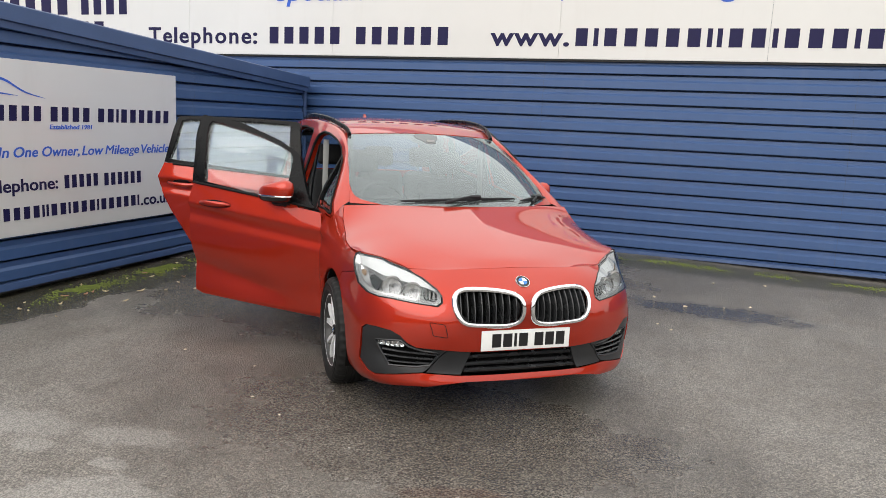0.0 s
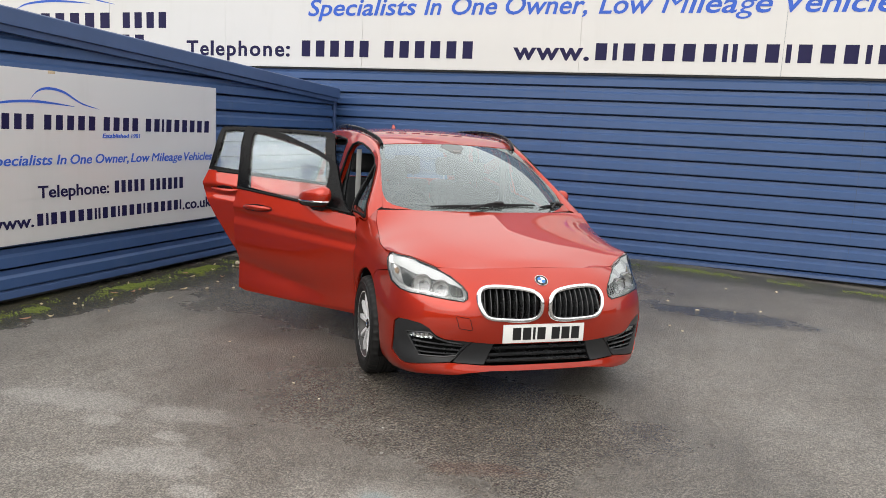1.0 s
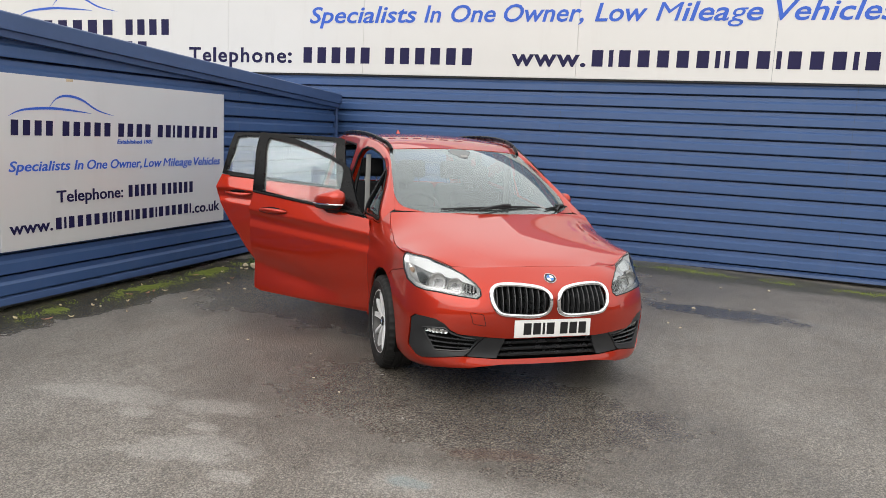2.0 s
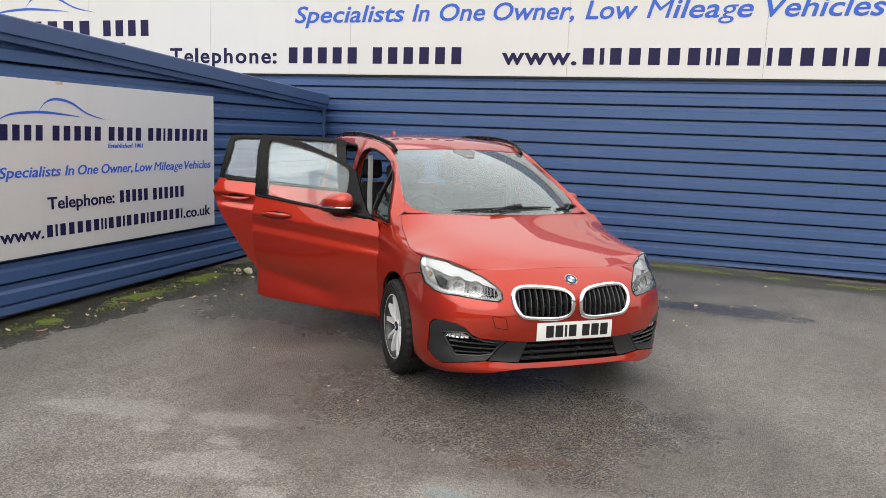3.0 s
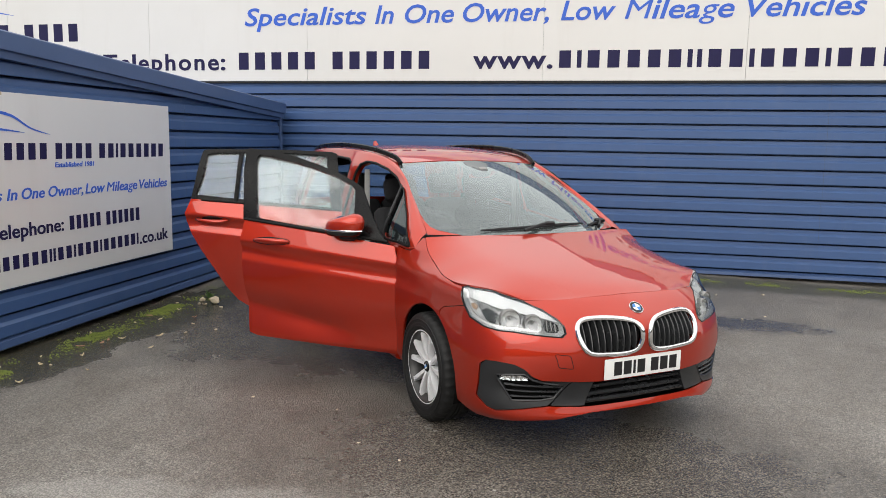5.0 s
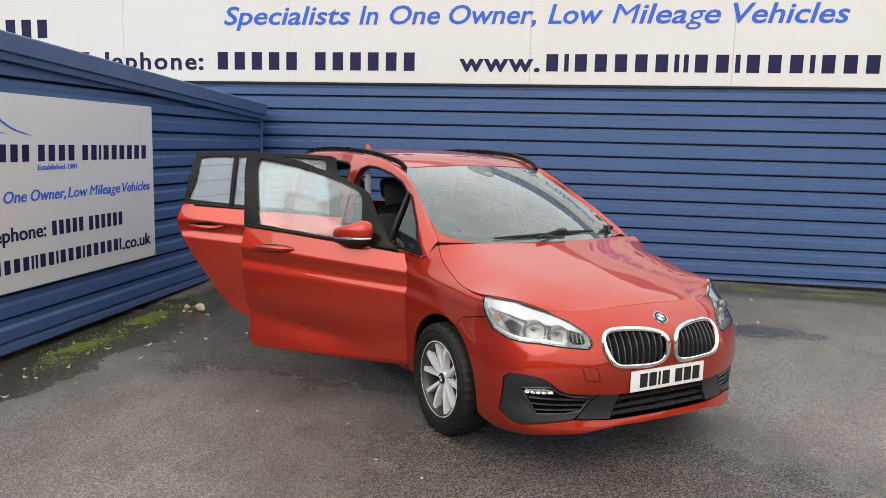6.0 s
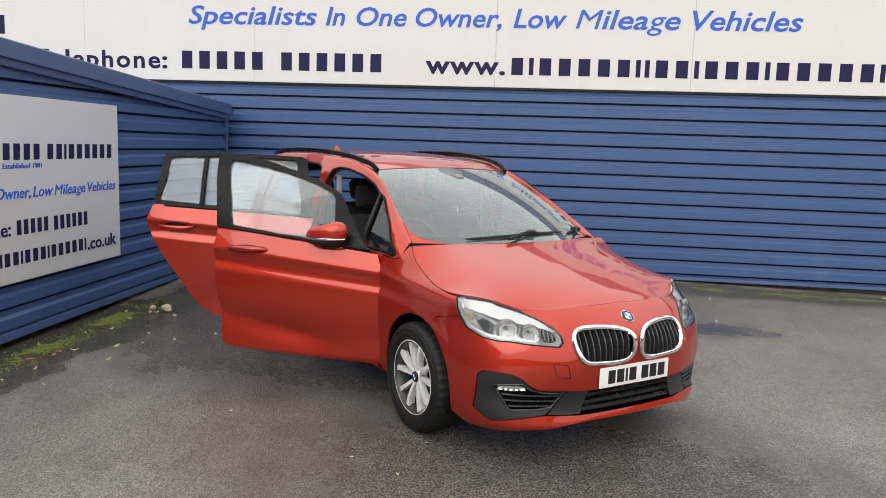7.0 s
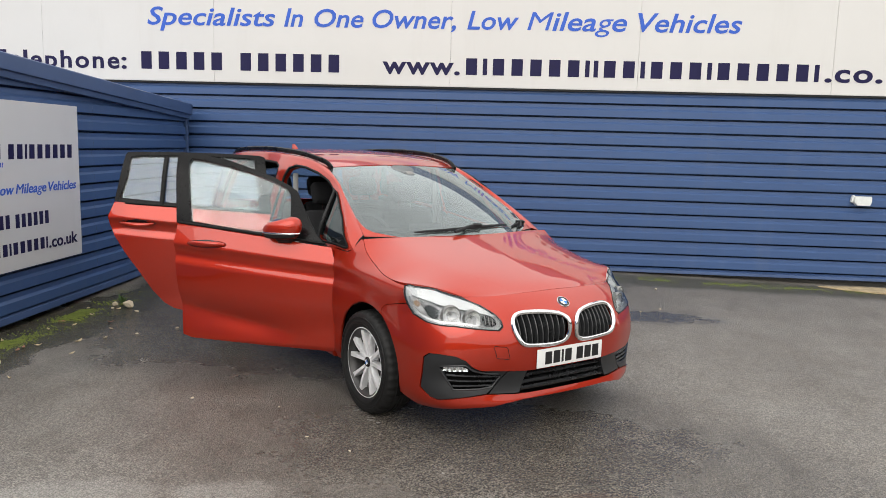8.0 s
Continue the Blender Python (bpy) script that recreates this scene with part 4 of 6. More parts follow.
# headlight outline on the body, outer top corner first, along the bonnet edge to the inner end and back underneath
LIGHT = [(1.165, 0.853), (1.13, 0.864), (1.02, 0.856), (0.875, 0.833), (0.72, 0.807), (0.60, 0.775), (0.515, 0.732), (0.48, 0.70), (0.473, 0.668), (0.497, 0.649), (0.605, 0.657), (0.76, 0.671), (0.84, 0.671), (0.94, 0.681), (1.05, 0.712), (1.11, 0.765), (1.148, 0.812)]
LIGHT_LOOP = LIGHT
light_out = lambda loop, d: [(c[0] + (a - c[0]) * (1 + d), c[1] + (b - c[1]) * (1 + d)) for c in [(sum(p[0] for p in loop) / len(loop), sum(p[1] for p in loop) / len(loop))] for a, b in loop]
LIGHT_BIG, LIGHT_SMALL = light_out(LIGHT, 0.012), light_out(LIGHT, -0.02)

NOSE_EDGE = [(0.0, 0.829), (0.305, 0.823), (0.55, 0.815)]       # where the bonnet ends over the badge

# ---- nose: bumper skin with its openings ----
KIDNEY = round_loop([(0.028, 0.61), (0.030, 0.675), (0.055, 0.706), (0.10, 0.722), (0.20, 0.733), (0.30, 0.735), (0.370, 0.726), (0.402, 0.700), (0.402, 0.650), (0.376, 0.595), (0.345, 0.567), (0.26, 0.555), (0.155, 0.550), (0.08, 0.556), (0.044, 0.574)], 60)
MOUTH = [(0.0, 0.405), (0.245, 0.405), (0.31, 0.407), (0.485, 0.420), (0.60, 0.425), (0.65, 0.447), (0.69, 0.484), (0.745, 0.507), (0.83, 0.515), (0.90, 0.514), (0.935, 0.490), (0.945, 0.39), (0.962, 0.305), (0.895, 0.252), (0.845, 0.241),
         (0.645, 0.271), (0.565, 0.282), (0.45, 0.280), (0.375, 0.276), (0.27, 0.276), (0.05, 0.280), (0.0, 0.280)]
MOUTH_LOOP = MOUTH + [(-a, b) for a, b in reversed(MOUTH[1:-1])]
s_arch = s_side(0.362)
bumper_half = [(0.0, 0.248), (0.32, 0.244), (0.45, 0.230), (0.52, 0.214), (0.67, 0.203), (0.86, 0.180), (1.0, 0.180), (s_side(0.39), 0.205)] + arch(ARCH_X, -14, 62.0) + [(s_side(0.128), 0.690), (1.30, 0.722)] + [(LIGHT_BIG[15][0] + 0.002, LIGHT_BIG[15][1] - 0.006)] + [LIGHT_BIG[i] for i in range(14, 4, -1)] + [
    (LIGHT_BIG[4][0] - 0.006, LIGHT_BIG[4][1] + 0.001), NOSE_EDGE[2], NOSE_EDGE[1], (0.0, 0.829)]
bumper_loop = bumper_half[:-1] + [(0.0, 0.829)] + [(-a, b) for a, b in reversed(bumper_half[1:-1])]
bumper = sheet("front_bumper", body, bumper_loop, PAINT, car, [KIDNEY, [(-a, b) for a, b in KIDNEY], MOUTH_LOOP], (0.024, 0.018), 0.014, 1.0)


def body_shift(lift):
    return lambda a, b: body(a, b, lift)


# black linings behind the openings
sheet("grille_backing", body_shift(-0.075), both([(0.0, 0.54), (0.42, 0.535), (0.43, 0.76), (0.0, 0.76)]), BLACK_VOID, car, (), (0.06, 0.06), 0.0, 1.0)
sheet("lower_backing", body_shift(-0.095), both([(0.0, 0.262), (0.94, 0.255), (0.95, 0.53), (0.0, 0.42)]), BLACK_VOID, car, (), (0.06, 0.06), 0.0, 1.0)
sheet("under_tray", lambda a, b: np.array((b, a, 0.240 + 0.01 * smooth01((0.6 - b) / 0.5))), [(-0.70, 0.60), (-0.40, 0.76), (0.40, 0.76), (0.70, 0.60), (0.70, -3.4), (-0.70, -3.4)], BLACK_VOID, car, (), (0.2, 0.2), 0.0, -1.0)

for side in (1, -1):
    loop = [(side * a, b) for a, b in KIDNEY]
    grille = part("kidney_grille", tube([body(a, b, 0.006) for a, b in loop], 0.0135, 8, True, 0.8, (1, 0, 0.15)), CHROME, car, "bright chrome surround with black upright slats")
    inner = light_out(loop, -0.05)
    sheet("slat_frame", body_shift(-0.02), light_out(loop, -0.035), BLACK_GLOSS, grille, [light_out(loop, -0.13)], (0.03, 0.03), 0.03, 1.0)
    ys = [q[0] for q in inner]
    lo, hi = min(ys), max(ys)
    for k in range(9):
        a = lo + (hi - lo) * (k + 0.75) / 9.5
        # reach of the slat inside the outline
        hits = []
        for (a0, b0), (a1, b1) in zip(inner, inner[1:] + inner[:1]):
            if (a0 - a) * (a1 - a) <= 0 and a0 != a1:
                hits.append(b0 + (b1 - b0) * (a - a0) / (a1 - a0))
        if len(hits) < 2:
            continue
        z0, z1 = min(hits), max(hits)
        bm = bmesh.new()
        rows = []
        for i in range(7):
            z = z0 + (z1 - z0) * i / 6
            front, rear = body(a, z, 0.004 - 0.012 * (i / 6) ** 2), body(a, z, -0.06)
            w = 0.0055
            rows.append([bm.verts.new(front + (0, -w * 0.6, 0)), bm.verts.new(front + (0.003, 0, 0)), bm.verts.new(front + (0, w * 0.6, 0)), bm.verts.new(rear + (0, w * 1.6, 0)), bm.verts.new(rear + (0, -w * 1.6, 0))])
        for r0, r1 in zip(rows, rows[1:]):
            for i in range(5):
                bm.faces.new((r0[i], r0[(i + 1) % 5], r1[(i + 1) % 5], r1[i]))
        bm.faces.new(rows[0])
        bm.faces.new(rows[-1])
        bmesh.ops.recalc_face_normals(bm, faces=bm.faces)
        part("slat", bm, SLAT, grille, smooth=False)

# ---- lower mouth: middle slats, smooth wedges, fog-lamp inserts ----
for z0 in (0.300, 0.335, 0.375):
    bm = bmesh.new()
    rows = []
    for i in range(17):
        a = -0.335 + 0.67 * i / 16
        zz = z0 - 0.006 * (a / 0.33) ** 2
        rows.append([bm.verts.new(body(a, zz + dz, lift)) for dz, lift in ((-0.007, -0.022), (0.004, -0.012), (0.010, -0.030), (0.006, -0.085), (-0.004, -0.085))])
    for r0, r1 in zip(rows, rows[1:]):
        for i in range(5):
            bm.faces.new((r0[i], r0[(i + 1) % 5], r1[(i + 1) % 5], r1[i]))
    bm.faces.new(rows[0])
    bm.faces.new(rows[-1])
    bmesh.ops.recalc_face_normals(bm, faces=bm.faces)
    part("lower_grille_slat", bm, SLAT, car, smooth=False)
for side in (1, -1):
    flip = lambda loop: [(side * a, b) for a, b in loop]
    sheet("bumper_wedge", body_shift(-0.010), flip([(0.300, 0.403), (0.430, 0.411), (0.470, 0.375), (0.525, 0.310), (0.545, 0.285), (0.46, 0.2825), (0.352, 0.279), (0.330, 0.330)]), WEDGE_PLASTIC, car, (), (0.03, 0.03), 0.06, 1.0)
    # insert: a frame with a window for the slats, its upper panel smooth
    window = flip([(0.842, 0.440), (0.69, 0.450), (0.645, 0.420), (0.57, 0.402), (0.478, 0.394), (0.530, 0.325), (0.60, 0.313), (0.755, 0.308), (0.80, 0.375)])
    rim = flip([(0.438, 0.413), (0.485, 0.417), (0.602, 0.422), (0.647, 0.444), (0.69, 0.481), (0.745, 0.504), (0.83, 0.512), (0.898, 0.511), (0.931, 0.487), (0.941, 0.39), (0.957, 0.307), (0.893, 0.255), (0.845, 0.2445), (0.645, 0.274), (0.562, 0.2855), (0.532, 0.310), (0.478, 0.374)])
    insert = sheet("fog_lamp_insert", lambda a, b: body(a, b, -0.006 - 0.030 * math.exp(-((abs(a) - 0.68) / 0.17) ** 2 - ((b - 0.38) / 0.065) ** 2)), rim, WEDGE_PLASTIC, car, [window], (0.03, 0.025), 0.035, 1.0, "grained black plastic insert round the fog lamp")
    part("window_rim", tube([body(a, b, -0.016) for a, b in dense(light_out(window, 0.03), 0.03)], 0.006, 6, True), WEDGE_PLASTIC, insert)
    sheet("insert_floor", body_shift(-0.065), light_out(window, 0.10), BLACK_VOID, insert, (), (0.05, 0.05), 0.0, 1.0)
    for z0, z1, a0, a1 in ((0.392, 0.382, 0.80, 0.49), (0.360, 0.355, 0.79, 0.505), (0.328, 0.330, 0.765, 0.53)):
        bm = tube([body(side * (a0 + (a1 - a0) * i / 10), z0 + (z1 - z0) * i / 10, -0.024) for i in range(11)], 0.012, 6, False, 0.5)
        part("insert_slat", bm, SLAT, insert)
    lamp = sheet("fog_lamp", body_shift(-0.022), flip([(0.828, 0.438), (0.715, 0.444), (0.665, 0.426), (0.672, 0.416), (0.75, 0.412), (0.828, 0.415)]), LAMP_LENS, insert, (), (0.02, 0.02), 0.012, 1.0, "slim clear fog lamp")
    sheet("reflector", body_shift(-0.036), flip([(0.824, 0.436), (0.717, 0.442), (0.67, 0.426), (0.676, 0.418), (0.75, 0.414), (0.824, 0.417)]), CHROME, insert, (), (0.012, 0.012), 0.0, 1.0)
    for k in range(4):
        a = 0.705 + 0.030 * k
        part("bulb", tube([body(side * a, 0.418, -0.028), body(side * (a + 0.002), 0.436, -0.028)], 0.006, 6), LAMP_CHROME, insert)

# tow-eye cover: a thin groove round a square lid
cover = round_loop([(-0.532, 0.564), (-0.495, 0.562), (-0.455, 0.556), (-0.443, 0.522), (-0.437, 0.490), (-0.475, 0.492), (-0.512, 0.499), (-0.522, 0.532)], 28)
part("tow_eye_cover", tube([body(a, b, 0.0006) for a, b in cover], 0.0018, 5, True), RUBBER, car, "thin groove of the tow-eye cover")

# ---- headlights ----
for side in (1, -1):
    flip = lambda loop: [(side * a, b) for a, b in loop]
    lens = sheet("headlight", body_shift(0.003), flip(LIGHT), LAMP_LENS, car, (), (0.025, 0.02), 0.02, 1.0, "clear swept-back headlight with twin round reflectors")
    part("seal", tube([body(a, b, 0.001) for a, b in dense(flip(light_out(LIGHT, 0.004)), 0.03)], 0.0038, 5, True), BLACK_GLOSS, lens)
    # bowl: side walls and back
    bm = bmesh.new()
    loop = dense(flip(LIGHT_SMALL), 0.03)
    r0 = [bm.verts.new(body(a, b, -0.004)) for a, b in loop]
    r1 = [bm.verts.new(body(a, b, -0.055)) for a, b in light_out(loop, -0.14)]
    for i in range(len(loop)):
        j = (i + 1) % len(loop)
        bm.faces.new((r0[i], r0[j], r1[j], r1[i]))
    bmesh.ops.recalc_face_normals(bm, faces=bm.faces)
    part("bezel", bm, LAMP_BEZEL, lens)
    sheet("lamp_floor", body_shift(-0.056), flip(light_out(LIGHT_SMALL, -0.10)), LAMP_DARK, lens, (), (0.03, 0.03), 0.0, 1.0)
    # light strip under the upper edge
    top = [LIGHT[i] for i in (1, 2, 3, 4, 5, 6)]
    up, low = curve([(a, b - 0.010) for a, b in top]), curve([(1.110, 0.810), (1.02, 0.792), (0.905, 0.773), (0.74, 0.752), (0.60, 0.733), (0.522, 0.715)])
    loft("light_strip", [lambda u: body(side * up(u)[0], up(u)[1], -0.008), lambda u: body(side * low(u)[0], low(u)[1], -0.022)], LAMP_WHITE, lens, 20, "frosted white strip along the upper edge", 0.0, False, 3)
    # twin reflectors: bowls of small facets, each with a bulb shield and a bright brow
    for a, z, r in ((0.800, 0.716, 0.052), (0.655, 0.702, 0.046)):
        c = body(side * a, z, -0.046)
        fwd = Vector((0.93, side * 0.30, 0.05)).normalized()
        turn = fwd.to_track_quat("Y", "Z").to_matrix().to_4x4()
        bowl = lathe([(-0.024, 0.0), (-0.022, r * 0.30), (-0.013, r * 0.58), (0.002, r * 0.82), (0.020, r)], 14)
        for k, v in enumerate(bowl.verts):
            v.co.y += 0.0035 * math.sin(k * 2.4)
        bmesh.ops.transform(bowl, matrix=Matrix.Translation(c) @ turn, verts=bowl.verts)
        part("reflector", bowl, LAMP_CHROME, lens, "round faceted chrome reflector", smooth=False)
        hoop = lathe([(0.014, r), (0.022, r * 1.02), (0.028, r * 1.06), (0.022, r * 1.13), (-0.01, r * 1.13)], 32)
        bmesh.ops.transform(hoop, matrix=Matrix.Translation(c) @ turn, verts=hoop.verts)
        part("reflector_rim", hoop, STEEL, lens)
        shield = lathe([(0.012, 0.0), (0.011, 0.005), (0.006, 0.008), (-0.018, 0.009)], 16)
        bmesh.ops.transform(shield, matrix=Matrix.Translation(c) @ turn @ Matrix.Translation((0, 0, 0.010)), verts=shield.verts)
        part("bulb_shield", shield, STEEL, lens)
        # white lower half-bowl: the bright reflection in the bowl put in as colour
        patch = lathe([(-0.018, r * 0.24), (-0.010, r * 0.56), (0.004, r * 0.80), (0.018, r * 0.95)], 14, start=math.pi * 1.10, sweep=math.pi * 0.80)
        bmesh.ops.transform(patch, matrix=Matrix.Translation(c) @ turn @ Matrix.Translation((0, 0.004, 0)), verts=patch.verts)
        part("bowl_highlight", patch, LAMP_WHITE, lens, "white half-bowl painting the bright reflection low in the reflector", smooth=False)
        brow = tube([Matrix.Translation(c) @ turn @ Vector((r * 0.98 * math.cos(t), 0.030, r * 0.98 * math.sin(t))) for t in [math.pi * (1.12 + 0.76 * k / 14) for k in range(15)]], 0.006, 6)
        part("reflector_lip", brow, LAMP_WHITE, lens)
    # bright swept rim inside the lower edge, and ribs at both ends
    low_rim = [(1.118, 0.800), (1.100, 0.765), (1.050, 0.724), (0.945, 0.694), (0.850, 0.683), (0.760, 0.682), (0.620, 0.669)]
    rim_run = curve(low_rim)
    part("lower_rim", tube([body(side * rim_run(i / 24)[0], rim_run(i / 24)[1], -0.022) for i in range(25)], lambda t: 0.010 - 0.005 * t, 6, False, 1.3), LAMP_BEZEL, lens)
    for a, z0, z1 in ((0.525, 0.672, 0.708), (0.548, 0.674, 0.716), (0.571, 0.677, 0.722)):
        part("rib", tube([body(side * a, z0, -0.027), body(side * (a + 0.004), z1, -0.027)], 0.003, 5), STEEL, lens)
    amber = sheet("indicator", body_shift(-0.028), flip([(1.045, 0.770), (1.07, 0.782), (1.09, 0.775), (1.082, 0.755), (1.05, 0.748)]), AMBER, lens, (), (0.02, 0.02), 0.01, 1.0, "amber indicator reflector")
    sheet("dark_panel", body_shift(-0.034), flip([(0.885, 0.742), (0.985, 0.765), (1.015, 0.745), (0.955, 0.702), (0.895, 0.690)]), BLACK_VOID, lens, (), (0.02, 0.02), 0.01, 1.0)
    sheet("dark_panel", body_shift(-0.030), flip([(0.503, 0.664), (0.575, 0.668), (0.590, 0.700), (0.580, 0.728), (0.535, 0.715), (0.497, 0.692)]), BLACK_VOID, lens, (), (0.02, 0.02), 0.01, 1.0)

# ---- front wings ----
WING_TOP = [(0.215, 0.858), (0.15, 0.868), (0.05, 0.884), (-0.06, 0.912), (-0.14, 0.940), (-0.21, 0.975), (-0.27, 1.020), (-0.305, 1.052)]
for side in (1, -1):
    loop = [(1.30, 0.726), (s_side(0.124), 0.694)] + arch(ARCH_X, 63.0, 190, 22) + [(s_side(-0.445), 0.235), (s_side(-0.505), 0.235), (s_side(-0.508), 0.40), (s_side(-0.515), 0.70), (s_side(-0.525), 0.90), (s_side(-0.545), 0.972), (s_side(-0.46), 0.968), (s_side(-0.375), 0.966), (s_side(-0.345), 0.985), (s_side(-0.335), 1.020), (s_side(-0.322), 1.052)]
    loop += [(s_side(x), z) for x, z in reversed(WING_TOP)] + [(LIGHT_BIG[0][0] + 0.002, LIGHT_BIG[0][1]), LIGHT_BIG[16], (LIGHT_BIG[15][0] + 0.003, LIGHT_BIG[15][1] - 0.001)]
    sheet("front_wing", body, [(side * a, b) for a, b in loop], PAINT, car, (), (0.025, 0.02), 0.02)
    # wheel housing
    bm = lathe([(side * 0.42, 0.352), (side * 0.60, 0.354), (side * 0.872, 0.368)], 30, start=radians(-20), sweep=radians(220))
    bmesh.ops.transform(bm, matrix=Matrix.Translation((ARCH_X, 0, ARCH_Z)), verts=bm.verts)
    part("wheel_housing", bm, BLACK_VOID, car)
    bm = lathe([(side * 0.42, 0.352), (side * 0.60, 0.354), (side * 0.868, 0.358)], 30, start=radians(-20), sweep=radians(220))
    bmesh.ops.transform(bm, matrix=Matrix.Translation((REAR_X, 0, ARCH_Z)), verts=bm.verts)
    part("wheel_housing", bm, BLACK_VOID, car)
    part("arch_lip", tube([body(side * a, b, -0.008) for a, b in arch(ARCH_X, -12, 188, 40)], 0.007, 6), PAINT, car)

# ---- bonnet ----
BON_C = curve([(0.655, 0, 0.829), (0.60, 0, 0.856), (0.50, 0, 0.891), (0.32, 0, 0.944), (0.12, 0, 0.996), (-0.04, 0, 1.036), (-0.16, 0, 1.066)])
BON_E = curve([tuple(body(a, b, 0.0) - np.array((0.003, 0.004, -0.003))) for a, b in ((0.715, 0.812), (0.875, 0.839), (1.02, 0.859), (1.13, 0.866))] + [(x, abs(body(s_side(x), z)[1]) - 0.004, z + 0.003) for x, z in WING_TOP[1:]])


def bonnet_front(a):
    c, e = BON_C(0.0), BON_E(0.0)
    p = c + (e - c) * a
    return np.array((p[0] + 0.035 * (a - a * a) * 4 * (1 - a * 0.3), p[1], c[2] + (e[2] - c[2]) * a ** 2.2))


def bonnet_at(u, v):
    a, w = abs(v), (1 if v >= 0 else -1)
    c, e = BON_C(u), BON_E(u)
    p = c + (e - c) * a
    # cross section: a flat middle panel, a crease, then the falling shoulder; the wing line's dip stays near the edge
    e0, e1 = BON_E(0.0), BON_E(1.0)
    chord = e0[2] + (e1[2] - e0[2]) * (e[0] - e0[0]) / (e1[0] - e0[0])
    ac, inner = 0.46 + 0.34 * max(u, 0.0), 0.30
    k_out = (1 - inner) / (1 - ac)
    over = a - ac
    soft = 0.5 * (over + math.sqrt(over * over + 0.0004))
    low = min(a, ac)
    g = inner * (low / ac) ** 2 + soft * k_out
    g /= inner + 0.5 * ((1 - ac) + math.sqrt((1 - ac) ** 2 + 0.0004)) * k_out
    z = c[2] + (chord - c[2]) * g + (e[2] - chord) * a ** 7
    x = p[0] + 0.035 * (1 - u) ** 3 * (a - a * a) * 4 * (1 - a * 0.3) + 0.03 * u ** 3 * (a - a * a) * 4 * 0.6
    q = np.array((x, w * p[1], z))
    if u < 0.15:                                          # the front edge lies on the nose's own edge
        s = a * 0.715
        edge = body(s, steps(((0.0, 0.829), (0.305, 0.823), (0.55, 0.815), (0.715, 0.810)), s), 0.0) + np.array((-0.002, 0, 0.0015))
        front = bonnet_front(a)
        q += (edge - front) * (1, w, 1) * (1 - u / 0.15) ** 2
    return q


sheet("bonnet", lambda a, b: bonnet_at(b, a), [(-1, 0), (1, 0), (1, 1), (-1, 1)], PAINT, car, (), (0.018, 0.03), 0.02, None)

# badge on the nose: ring, quartered face
bz = 0.768
bc, bn = body(0.0, bz, 0.002), surface_normal(body, 0.01, bz, 1.0)
turn = Vector(bn).to_track_quat("Y", "Z").to_matrix().to_4x4()
bm = lathe([(0.0, 0.0), (0.004, 0.030), (0.006, 0.040), (0.002, 0.042), (-0.004, 0.042)], 36)
bmesh.ops.transform(bm, matrix=Matrix.Translation(bc) @ turn, verts=bm.verts)
badge = part("badge", bm, CHROME, car, "round blue and white enamel badge")
bm = lathe([(0.0042, 0.026), (0.0062, 0.028), (0.0074, 0.036), (0.0060, 0.0375)], 36)
bmesh.ops.transform(bm, matrix=Matrix.Translation(bc) @ turn, verts=bm.verts)
part("badge_ring", bm, BLACK_GLOSS, badge)
for q in range(4):
    bm = bmesh.new()
    cen = bm.verts.new((0, 0.0052, 0))
    ring = [bm.verts.new((0.025 * math.cos(t), 0.0068, 0.025 * math.sin(t))) for t in [math.pi / 2 * (q + k / 6) for k in range(7)]]
    for a, b in zip(ring, ring[1:]):
        bm.faces.new((cen, a, b))
    bmesh.ops.transform(bm, matrix=Matrix.Translation(bc) @ turn, verts=bm.verts)
    part("badge_field", bm, BADGE_BLUE if q % 2 == 0 else BADGE_WHITE, badge, smooth=False)

# number plate with plain bars
plate = part("number_plate", box(bmesh.new(), (0.824, -0.253, 0.413), (0.829, 0.267, 0.524), Matrix.Translation((0.0, 0, 0)), 0.004), PLATE_WHITE, car, "white number plate")
part("plate_mount", box(bmesh.new(), (0.795, -0.22, 0.43), (0.8235, 0.245, 0.51), None, 0.004), BLACK_PLASTIC, car)
at = -0.192
for w in (0.052, 0.052, 0.016, 0.052, 0.0, 0.052, 0.052, 0.052):
    if w:
        part("bar", box(bmesh.new(), (0.829, at, 0.431), (0.8305, at + w, 0.505), None, 0.0005, 1), PLATE_BLACK, plate, smooth=False)
    at += (w + 0.012) if w else 0.028

# ---- windscreen, pillars, roof ----
WS_LOW = lambda v: np.array((-0.19 - 0.225 * abs(v) ** 2.2, 0.718 * v, 1.074 - 0.006 * v * v))
WS_TOP = lambda v: np.array((-1.185 - 0.06 * v * v, 0.575 * v, 1.503 - 0.024 * v * v))


def screen_at(v, w, inset=0.0):
    """v across from -1 to 1, w up from 0 to 1."""
    a, b = WS_LOW(v), WS_TOP(v)
    p = a + (b - a) * w
    n = np.array((0.40, 0.10 * v, 0.91))
    return p + n * (0.028 * 4 * w * (1 - w) * 0.9 - inset)


